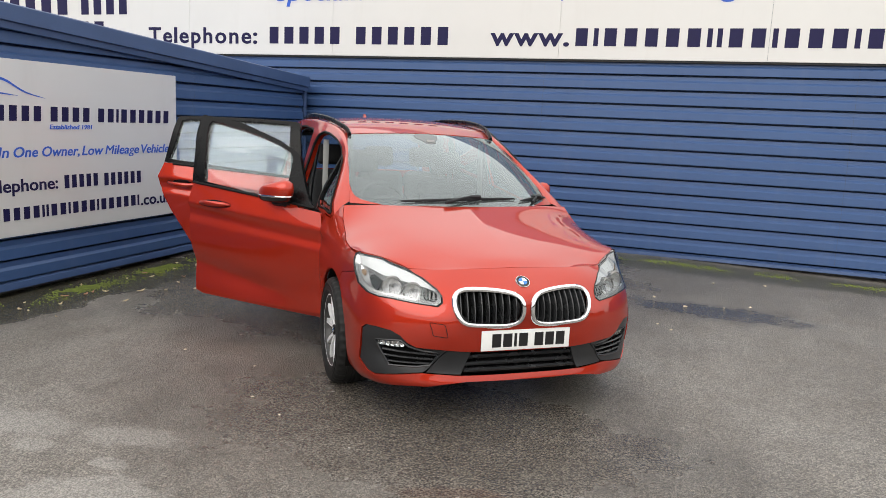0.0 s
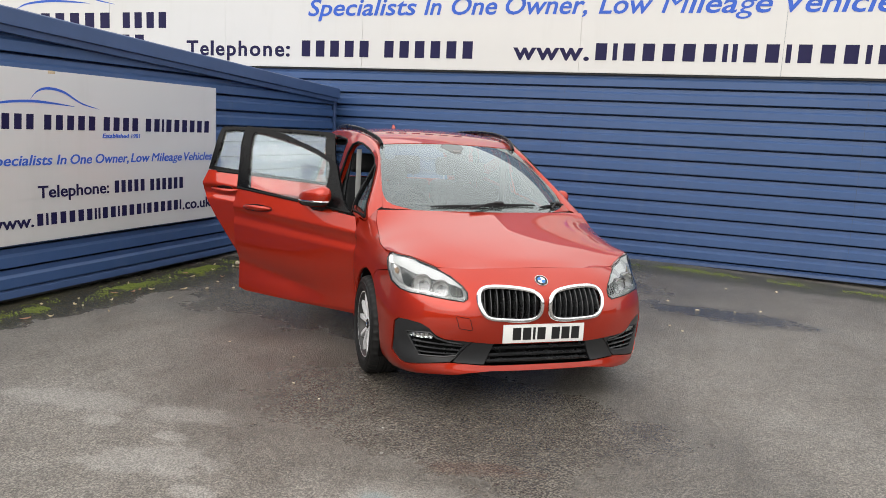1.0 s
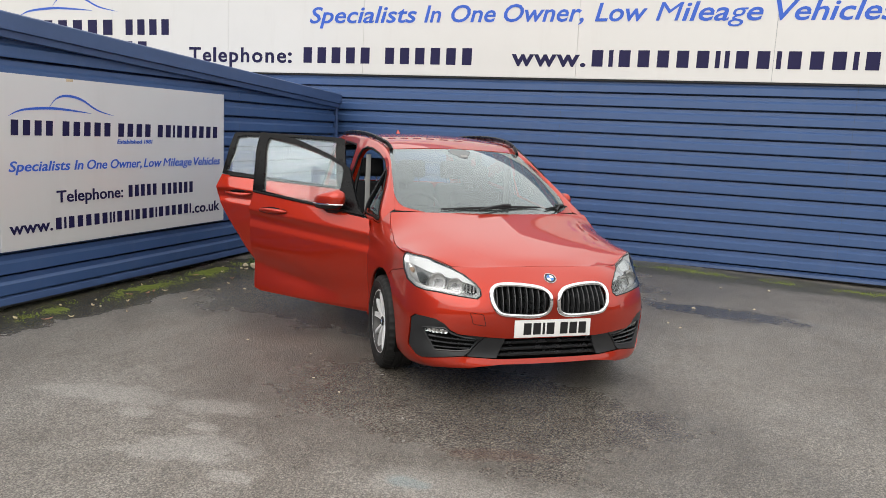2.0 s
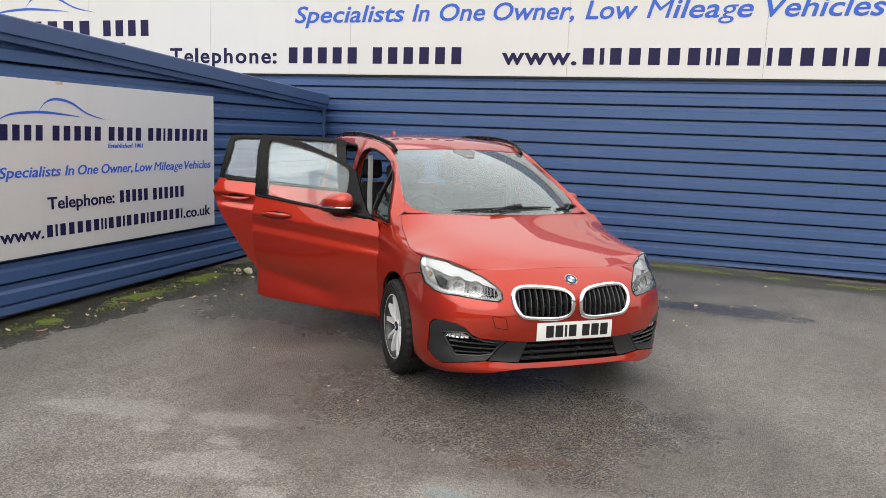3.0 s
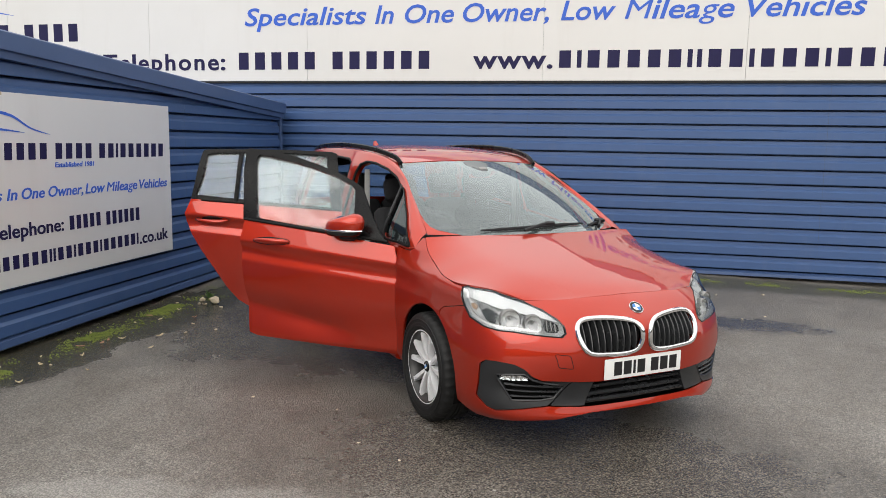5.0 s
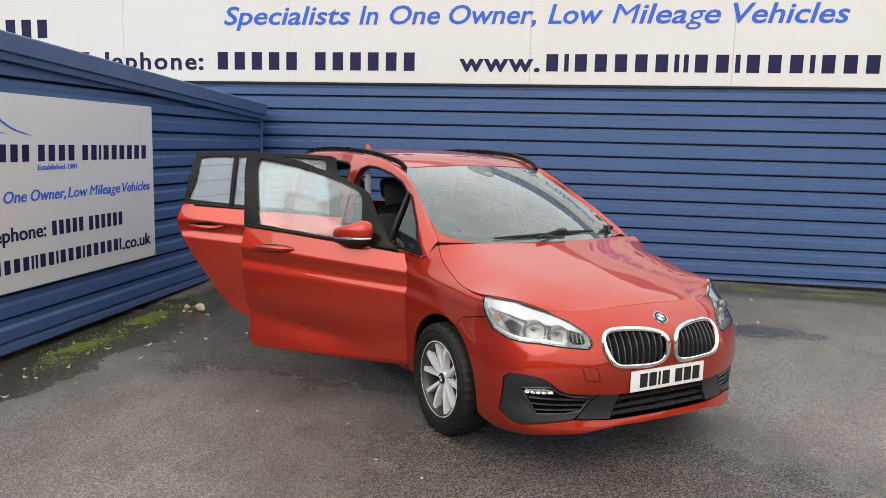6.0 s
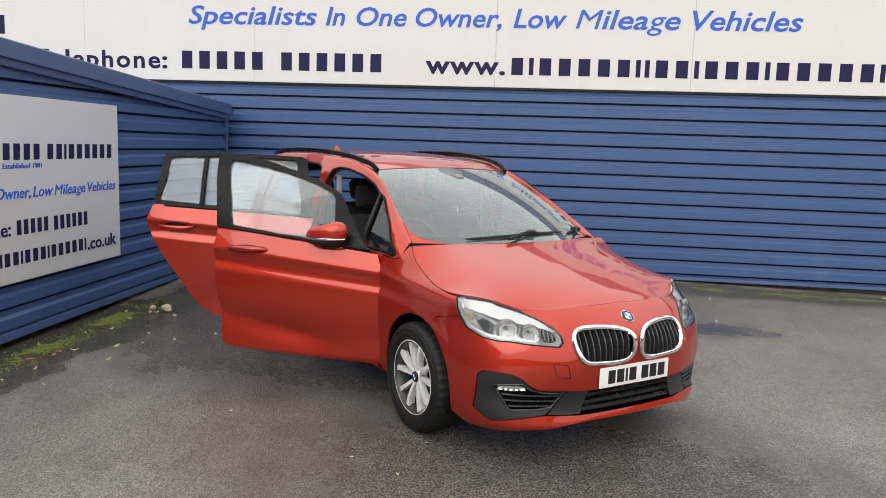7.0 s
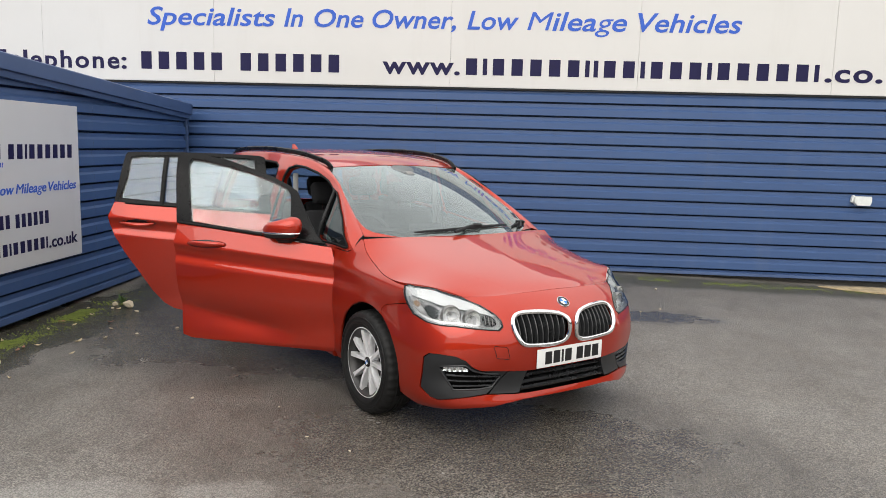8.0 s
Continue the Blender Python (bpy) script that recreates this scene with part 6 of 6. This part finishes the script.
def make_wheel(m, side):
    """A road wheel, its outer face towards +y in its own frame."""
    wheel = part("wheel", lathe([(-0.098, 0.198), (-0.100, 0.205), (-0.088, 0.200), (0.060, 0.196), (0.078, 0.206), (0.090, 0.220), (0.097, 0.222), (0.099, 0.214), (0.092, 0.206), (0.075, 0.199), (0.06, 0.190), (-0.090, 0.192), (-0.098, 0.198)], 60), BARREL, car, "silver ten-spoke alloy wheel with black tyre")
    wheel.matrix_basis = m
    prof = [(-0.088, 0.212), (-0.106, 0.235), (-0.112, 0.270), (-0.106, 0.302), (-0.094, 0.318), (-0.072, 0.3245), (-0.052, 0.3255), (-0.050, 0.319), (-0.043, 0.319), (-0.041, 0.3260), (-0.018, 0.3265), (-0.016, 0.319), (-0.008, 0.319), (-0.006, 0.3265),
            (0.006, 0.3265), (0.008, 0.319), (0.016, 0.319), (0.018, 0.3265), (0.041, 0.3260), (0.043, 0.319), (0.050, 0.319), (0.052, 0.3255), (0.072, 0.3245), (0.094, 0.318), (0.106, 0.302), (0.1115, 0.272), (0.110, 0.268), (0.1125, 0.262), (0.110, 0.240), (0.103, 0.228), (0.092, 0.212)]
    bm = lathe(prof, 120)
    for v in bm.verts:                       # cuts across the shoulders
        r = math.hypot(v.co.x, v.co.z)
        k = int(round(math.atan2(v.co.z, v.co.x) / (2 * math.pi) * 120)) % 3
        if k == 0 and r > 0.313 and abs(v.co.y) > 0.05:
            f = (r - 0.011) / r
            v.co.x *= f
            v.co.z *= f
    for v in bm.verts:                       # flattened foot, bulging a little
        sink = -HUB_Z + 0.0015 - v.co.z
        if sink > 0:
            v.co.z = -HUB_Z + 0.0015
        low = max(0.0, -v.co.z - 0.20) / 0.12
        if abs(v.co.y) > 0.08:
            v.co.y *= 1 + 0.05 * low
    part("tyre", bm, TYRE, wheel, "worn black road tyre")
    for r in (0.246, 0.284):                 # raised rings of the sidewall
        part("sidewall_ring", lathe([(0.1085, r - 0.003), (0.1132, r - 0.001), (0.1132, r + 0.001), (0.1085, r + 0.003)], 72), TYRE, wheel)
    part("hub", lathe([(0.056, 0.0), (0.074, 0.022), (0.072, 0.036), (0.062, 0.045), (0.040, 0.049), (0.02, 0.050)], 30), ALLOY, wheel)
    part("rim_edge", lathe([(0.086, 0.2085), (0.0955, 0.2115), (0.1000, 0.2155), (0.0975, 0.2230), (0.0905, 0.2215), (0.080, 0.2110)], 60), ALLOY, wheel)
    cap = part("hub_cap", lathe([(0.082, 0.0), (0.081, 0.028), (0.076, 0.033), (0.060, 0.034)], 24), BLACK_GLOSS, wheel)
    for q in range(4):
        bm = bmesh.new()
        cen = bm.verts.new((0, 0.0832, 0))
        ring = [bm.verts.new((0.017 * math.cos(t), 0.0826, 0.017 * math.sin(t))) for t in [math.pi / 2 * (q + k / 5) for k in range(6)]]
        for a, b in zip(ring, ring[1:]):
            bm.faces.new((cen, a, b))
        part("badge_field", bm, BADGE_BLUE if q % 2 else BADGE_WHITE, wheel, smooth=False)
    for k in range(10):
        t0, t1 = radians((k // 2) * 72 + (12 if k % 2 else -12) + 90), radians((k // 2) * 72 + (17 if k % 2 else -17) + 90)
        rows = []
        for i in range(7):
            f = i / 6
            t = t0 + (t1 - t0) * f
            r = 0.032 + (0.213 - 0.032) * f
            w = 0.0098 + 0.0046 * f + 0.004 * max(0.0, f - 0.8) * 5
            y = 0.068 + 0.010 * math.sin(math.pi * f * 0.9) + 0.014 * f
            c, s_ = math.cos(t), math.sin(t)
            rows.append([(r * c - w * s_, y - 0.010, r * s_ + w * c), (r * c - w * 0.86 * s_, y, r * s_ + w * 0.86 * c), (r * c + w * 0.86 * s_, y, r * s_ - w * 0.86 * c), (r * c + w * s_, y - 0.010, r * s_ - w * c), (r * c + w * 0.8 * s_, y - 0.042, r * s_ - w * 0.8 * c), (r * c - w * 0.8 * s_, y - 0.042, r * s_ + w * 0.8 * c)])
        part("spoke", blob_shape(rows), ALLOY, wheel)
    for k in range(5):
        t = radians(k * 72 + 90)
        bm = tube([(0.046 * math.cos(t), 0.045, 0.046 * math.sin(t)), (0.046 * math.cos(t), 0.068, 0.046 * math.sin(t))], 0.008, 6)
        part("wheel_bolt", bm, STEEL, wheel)
    part("brake_disc", lathe([(0.0, 0.06), (0.0, 0.145), (-0.02, 0.145), (-0.02, 0.06)], 40), BARREL, wheel)
    part("drum_back", lathe([(-0.03, 0.0), (-0.03, 0.193), (0.05, 0.194)], 30), BLACK_VOID, wheel)
    return wheel


for x in (ARCH_X, REAR_X):
    for side in (-1, 1):
        make_wheel(Matrix.Translation((x - 0.012, side * 0.795, HUB_Z)) @ Matrix.Rotation(0 if side > 0 else math.pi, 4, "Z"), side)

# ---- cabin ----
part("cabin_floor", box(bmesh.new(), (-3.3, -0.72, 0.22), (-0.35, 0.72, 0.30), None, 0.02), FABRIC, car)
part("bulkhead", box(bmesh.new(), (-0.44, -0.72, 0.25), (-0.40, 0.72, 0.95), None, 0.01), BLACK_VOID, car)
dash_profile = [(-0.36, 1.03), (-0.55, 1.025), (-0.78, 1.005), (-0.86, 0.975), (-0.88, 0.93), (-0.80, 0.80), (-0.74, 0.60), (-0.45, 0.55)]
bm = blob_shape([[(x - 0.05 * (abs(y) / 0.7) ** 2, y, z) for x, z in dash_profile] for y in np.linspace(-0.70, 0.70, 15)])
part("dashboard", bm, DASH, car, "dark moulded dashboard", True, 35)
part("binnacle", blob_shape([[(-0.70 - 0.18 * q, -0.36 + 0.19 * a, 1.0 + (0.062 - 0.01 * q) * b) for a, b in ((-1, 0), (-0.9, 0.6), (-0.4, 1), (0.4, 1), (0.9, 0.6), (1, 0))] for q in (0, 0.5, 1)]), DASH, car)
part("dash_screen", box(bmesh.new(), (-0.80, -0.13, 0.985), (-0.785, 0.13, 1.085), None, 0.006), BLACK_GLOSS, car)
wheel_m = Matrix.Translation((-0.98, -0.36, 0.965)) @ pose(0, 0, 0, 0, -24, 0)
steer = part("steering_wheel", tube([(wheel_m @ Vector((0.0, 0.185 * math.cos(t), 0.185 * math.sin(t)))) for t in [2 * math.pi * k / 40 for k in range(40)]], 0.016, 8, True, 1.0, (1, 0, 0.3)), DASH, car, "black three-spoke steering wheel")
part("boss", box(bmesh.new(), (-0.02, -0.07, -0.06), (0.03, 0.07, 0.06), wheel_m, 0.02), DASH, steer)
for a, b in (((0, 0.05, 0.01), (0, 0.18, 0.02)), ((0, -0.05, 0.01), (0, -0.18, 0.02)), ((0, 0, -0.05), (0, 0, -0.18))):
    part("wheel_spoke", tube([wheel_m @ Vector(a), wheel_m @ Vector(b)], 0.018, 8, False, 0.6), DASH, steer)


def make_seat(x, y, width=0.50, rest=True):
    seat = part("seat", box(bmesh.new(), (x - 0.05, y - width / 2, 0.42), (x + 0.47, y + width / 2, 0.60), pose(0, 0, 0, 0, 0, 0), 0.06, 3), FABRIC, car, "black cloth seat")
    lean = Matrix.Translation((x, y, 0.52)) @ pose(0, 0, 0, 0, -20, 0)
    part("backrest", box(bmesh.new(), (-0.09, -width / 2 + 0.01, 0.0), (0.05, width / 2 - 0.01, 0.64), lean, 0.055, 3), FABRIC, seat)
    part("seat_base", box(bmesh.new(), (x, y - width / 2 + 0.05, 0.29), (x + 0.42, y + width / 2 - 0.05, 0.45), None, 0.02), BLACK_PLASTIC, seat)
    if rest:
        part("headrest", box(bmesh.new(), (-0.07, -0.135, 0.70), (0.03, 0.135, 0.88), lean, 0.045, 3), FABRIC, seat)
        for dy in (-0.06, 0.06):
            part("headrest_post", tube([lean @ Vector((-0.02, dy, 0.60)), lean @ Vector((-0.02, dy, 0.74))], 0.006, 6), CHROME, seat)
    return seat


make_seat(-1.42, -0.36)
make_seat(-1.42, 0.36)
for yy in (-0.44, 0.0, 0.44):
    make_seat(-2.30, yy, 0.43)
for side in (1, -1):
    part("seat_belt", tube([(-1.66, side * 0.66, 1.42), (-1.65, side * 0.665, 1.1), (-1.62, side * 0.67, 0.75)], 0.022, 6, False, 0.15, (1, 0, 0)), TRIM_GREY, car, "grey seat belt on the door pillar")
    part("pillar_trim", tube([(-1.735, side * 0.70, 1.46), (-1.75, side * 0.76, 1.1), (-1.72, side * 0.80, 0.7), (-1.71, side * 0.80, 0.35)], 0.045, 8, False, 0.5, (0, 1, 0)), DASH, car)
part("load_cover", box(bmesh.new(), (-3.35, -0.66, 0.98), (-2.55, 0.66, 1.0), None, 0.01), FABRIC, car)

# ---- small things on the ground and the walls ----
def leaf_mesh(seed, length, width, curl):
    """A fallen leaf: a bent, pointed blade with a midrib fold and a wavy edge."""
    rnd = random.Random(seed)
    bm = bmesh.new()
    n = 7
    rows = []
    for i in range(n + 1):
        u = i / n
        w = width * math.sin(math.pi * min(u * 0.92 + 0.04, 1.0)) ** 0.8 * (1 + 0.25 * (rnd.random() - 0.5))
        lift = curl * (u - 0.5) ** 2 * 4
        x = (u - 0.5) * length
        rows.append([bm.verts.new((x, -w / 2, 0.004 + lift + 0.25 * w * rnd.random())), bm.verts.new((x + 0.05 * length * (rnd.random() - 0.5), 0, 0.002 + lift * 0.8)), bm.verts.new((x, w / 2, 0.004 + lift + 0.25 * w * rnd.random()))])
    for a, b in zip(rows, rows[1:]):
        for k in (0, 1):
            bm.faces.new((a[k], b[k], b[k + 1], a[k + 1]))
    made = bmesh.ops.extrude_face_region(bm, geom=bm.faces[:])["geom"]
    for v in made:
        if isinstance(v, bmesh.types.BMVert):
            v.co.z += 0.0012
    bmesh.ops.recalc_face_normals(bm, faces=bm.faces)
    return bm


rnd = random.Random(11)
LEAVES = [(-4.95, 5.24, "t"), (-5.03, 5.17, "r"), (-5.05, 4.44, "t"), (-5.12, 4.95, "r"), (-5.20, 4.62, "t"), (-5.02, 5.08, "r"), (-4.70, 5.40, "t"), (-5.18, 5.75, "t"), (-5.24, 6.05, "r"), (-5.06, 5.95, "t"), (-4.92, 4.72, "t"), (-4.62, 4.40, "t"),
          (-5.28, 4.30, "t"), (-5.31, 5.32, "t"), (-5.12, 6.35, "t"), (-4.80, 6.10, "r"), (-4.66, 5.85, "t"), (-4.98, 3.90, "r"), (-5.22, 3.80, "t"), (-4.88, 4.05, "t"), (-5.30, 6.60, "t"), (-4.55, 5.05, "t"), (-5.0, 6.62, "t")]
for i, (x, y, c) in enumerate(LEAVES):
    ob = finish("fallen_leaf", leaf_mesh(i, rnd.uniform(0.035, 0.085), rnd.uniform(0.012, 0.034), rnd.uniform(0.003, 0.018)), LEAF_TAN if c == "t" else LEAF_RED)
    ob.matrix_world = Matrix.Translation((x, y, ground_height(x, y) + 0.001)) @ pose(0, 0, 0, rnd.uniform(-6, 6), rnd.uniform(-6, 6), rnd.uniform(0, 360))
    tagged(ob, "dry curled tan leaf on the damp asphalt" if c == "t" else "red-brown fallen leaf on the damp asphalt", "leaf", "leaves along the low wall")


def stone_mesh(seed, size):
    r = random.Random(seed)
    bm = bmesh.new()
    bmesh.ops.create_icosphere(bm, subdivisions=1, radius=1.0)
    for v in bm.verts:
        n = noise.noise(v.co * 1.3 + Vector((seed * 7.1, 0, 0)))
        v.co = Vector((v.co.x * size[0], v.co.y * size[1], v.co.z * size[2])) * (1 + 0.5 * n + 0.2 * (r.random() - 0.5))
    lo = min(v.co.z for v in bm.verts)
    for v in bm.verts:
        v.co.z -= lo * 0.8
    return bm


STONES = [(-4.93, 6.70, 0.055, 0.045, 0.042), (-5.12, 6.78, 0.035, 0.03, 0.022), (-5.06, 6.62, 0.022, 0.018, 0.014), (-4.78, 6.55, 0.02, 0.014, 0.010), (0.10, 8.55, 0.018, 0.014, 0.010), (-0.42, 7.55, 0.020, 0.012, 0.010), (-0.12, 7.32, 0.022, 0.012, 0.008),
          (0.45, 7.62, 0.018, 0.012, 0.008), (0.22, 7.45, 0.014, 0.010, 0.008), (0.62, 8.75, 0.018, 0.014, 0.010), (-0.30, 6.55, 0.012, 0.010, 0.007), (-0.18, 6.42, 0.012, 0.010, 0.007), (-4.55, 5.55, 0.018, 0.012, 0.009), (-4.35, 5.70, 0.016, 0.010, 0.008),
          (-4.1, 5.95, 0.014, 0.01, 0.008), (-3.2, 4.15, 0.010, 0.008, 0.006), (-2.30, 3.62, 0.012, 0.005, 0.004), (-2.02, 3.46, 0.010, 0.005, 0.004), (-2.60, 4.08, 0.010, 0.006, 0.004), (-4.98, 4.46, 0.014, 0.010, 0.007)]
for i, (x, y, a, b, c) in enumerate(STONES):
    ob = finish("stone", stone_mesh(i, (a, b, c)), STONE, smooth=False)
    ob.matrix_world = Matrix.Translation((x, y, ground_height(x, y) - 0.001)) @ pose(0, 0, 0, 0, 0, rnd.uniform(0, 360))
    tagged(ob, "pale broken stone lying by the mossy wall" if i < 4 else "small pale chip of stone on the asphalt", "stone", "loose stones in the yard")

# weed by the stones: a rosette of small leaves
weed = tagged(empty("weed", Matrix.Translation((-5.10, 6.90, ground_height(-5.1, 6.9)))), "small green weed growing at the wall's foot", "plant")
for k in range(16):
    bm = leaf_mesh(100 + k, rnd.uniform(0.05, 0.09), rnd.uniform(0.018, 0.03), 0.012)
    ob = part("leaf", bm, WEED, weed)
    t = rnd.uniform(0, 360)
    ob.matrix_basis = pose(0, 0, rnd.uniform(0.0, 0.05), 0, 0, t) @ Matrix.Translation((0.03, 0, 0)) @ pose(0, 0, 0, 0, -rnd.uniform(20, 65), 0)

# moss: mats of tiny tufts along the foot of the walls
def moss_mat(patches, count, seed):
    r = random.Random(seed)
    verts, faces = [], []
    for _ in range(count):
        px, py, rx, ry = r.choice(patches)
        x, y = r.gauss(px, rx), r.gauss(py, ry)
        if noise.noise(Vector((x * 4, y * 4, 0.3))) < -0.12:
            continue
        z = ground_height(x, y)
        s, h, t = r.uniform(0.004, 0.012), r.uniform(0.003, 0.011), r.uniform(0, 6.28)
        i = len(verts)
        for k in range(4):
            verts.append((x + s * math.cos(t + k * 1.571), y + s * math.sin(t + k * 1.571), z - 0.001))
        verts.append((x, y, z + h))
        faces += [(i + k, i + (k + 1) % 4, i + 4) for k in range(4)]
    me = bpy.data.meshes.new("moss")
    me.from_pydata(verts, [], faces)
    me.materials.append(MOSS)
    return me


tagged(new("moss", moss_mat([(-5.22, 5.25, 0.05, 0.14), (-5.26, 6.25, 0.06, 0.16), (-5.30, 6.55, 0.06, 0.14), (-5.18, 4.25, 0.05, 0.12), (-5.2, 5.5, 0.09, 0.8)], 3600, 5)),
       "bright green moss tufts along the low wall's foot", "moss", kind="stuff")
tagged(new("moss", moss_mat([(-0.6, 9.50, 0.5, 0.06), (0.3, 9.45, 0.5, 0.07), (1.3, 9.42, 0.6, 0.07), (2.1, 9.40, 0.5, 0.08), (3.3, 9.4, 0.6, 0.06)], 2200, 6)), "dull green moss specks along the back wall's foot", "moss", kind="stuff")

# broken edge of concrete at the foot of the back wall
bm = bmesh.new()
outline = [(2.85, 9.62), (3.02, 9.52), (3.2, 9.44), (3.45, 9.34), (3.75, 9.27), (4.3, 9.18), (5.6, 9.1), (7.5, 9.1), (7.5, 9.80), (3.5, 9.74), (3.05, 9.67)]
f = bm.faces.new([bm.verts.new((x + 0.03 * noise.noise(Vector((x * 5, y * 5, 0))), y, ground_height(x, y) + 0.006)) for x, y in dense(outline, 0.08)])
bmesh.ops.triangulate(bm, faces=[f])
low = bmesh.ops.extrude_face_region(bm, geom=bm.faces[:])["geom"]
for v in low:
    if isinstance(v, bmesh.types.BMVert):
        v.co.z += 0.018 + 0.012 * noise.noise(v.co * 6)
bmesh.ops.recalc_face_normals(bm, faces=bm.faces)
tagged(finish("concrete_slab", bm, CONCRETE, smooth=False), "broken tan concrete slab edge at the wall's foot", "concrete slab", kind="structure")

# white fixture on the back wall
fixture = tagged(empty("wall_fixture", Matrix.Translation((3.38, BACK_Y - RIB_DEPTH, 1.10))), "small white plastic box fixed to the ribbed wall", "wall fixture")
part("housing", blob_shape([[(0.118 * k * a, -d, 0.062 * k * b) for a, b in ((-1, 1), (1, 1), (1.02, -0.2), (0.86, -1.0), (-0.55, -1.0), (-0.9, -0.35))] for k, d in ((1.0, 0.0), (1.0, 0.05), (0.9, 0.075))]), WHITE_PLASTIC, fixture)
part("side_flap", box(bmesh.new(), (-0.135, -0.06, -0.045), (-0.112, -0.005, 0.05), pose(0, 0, 0, 0, 12, 0), 0.006), WHITE_PLASTIC, fixture)
for k in range(3):
    part("terminal", tube([(-0.03 + 0.055 * k, -0.05, -0.058), (-0.03 + 0.055 * k, -0.05, -0.078)], 0.012, 8), WHITE_PLASTIC, fixture)
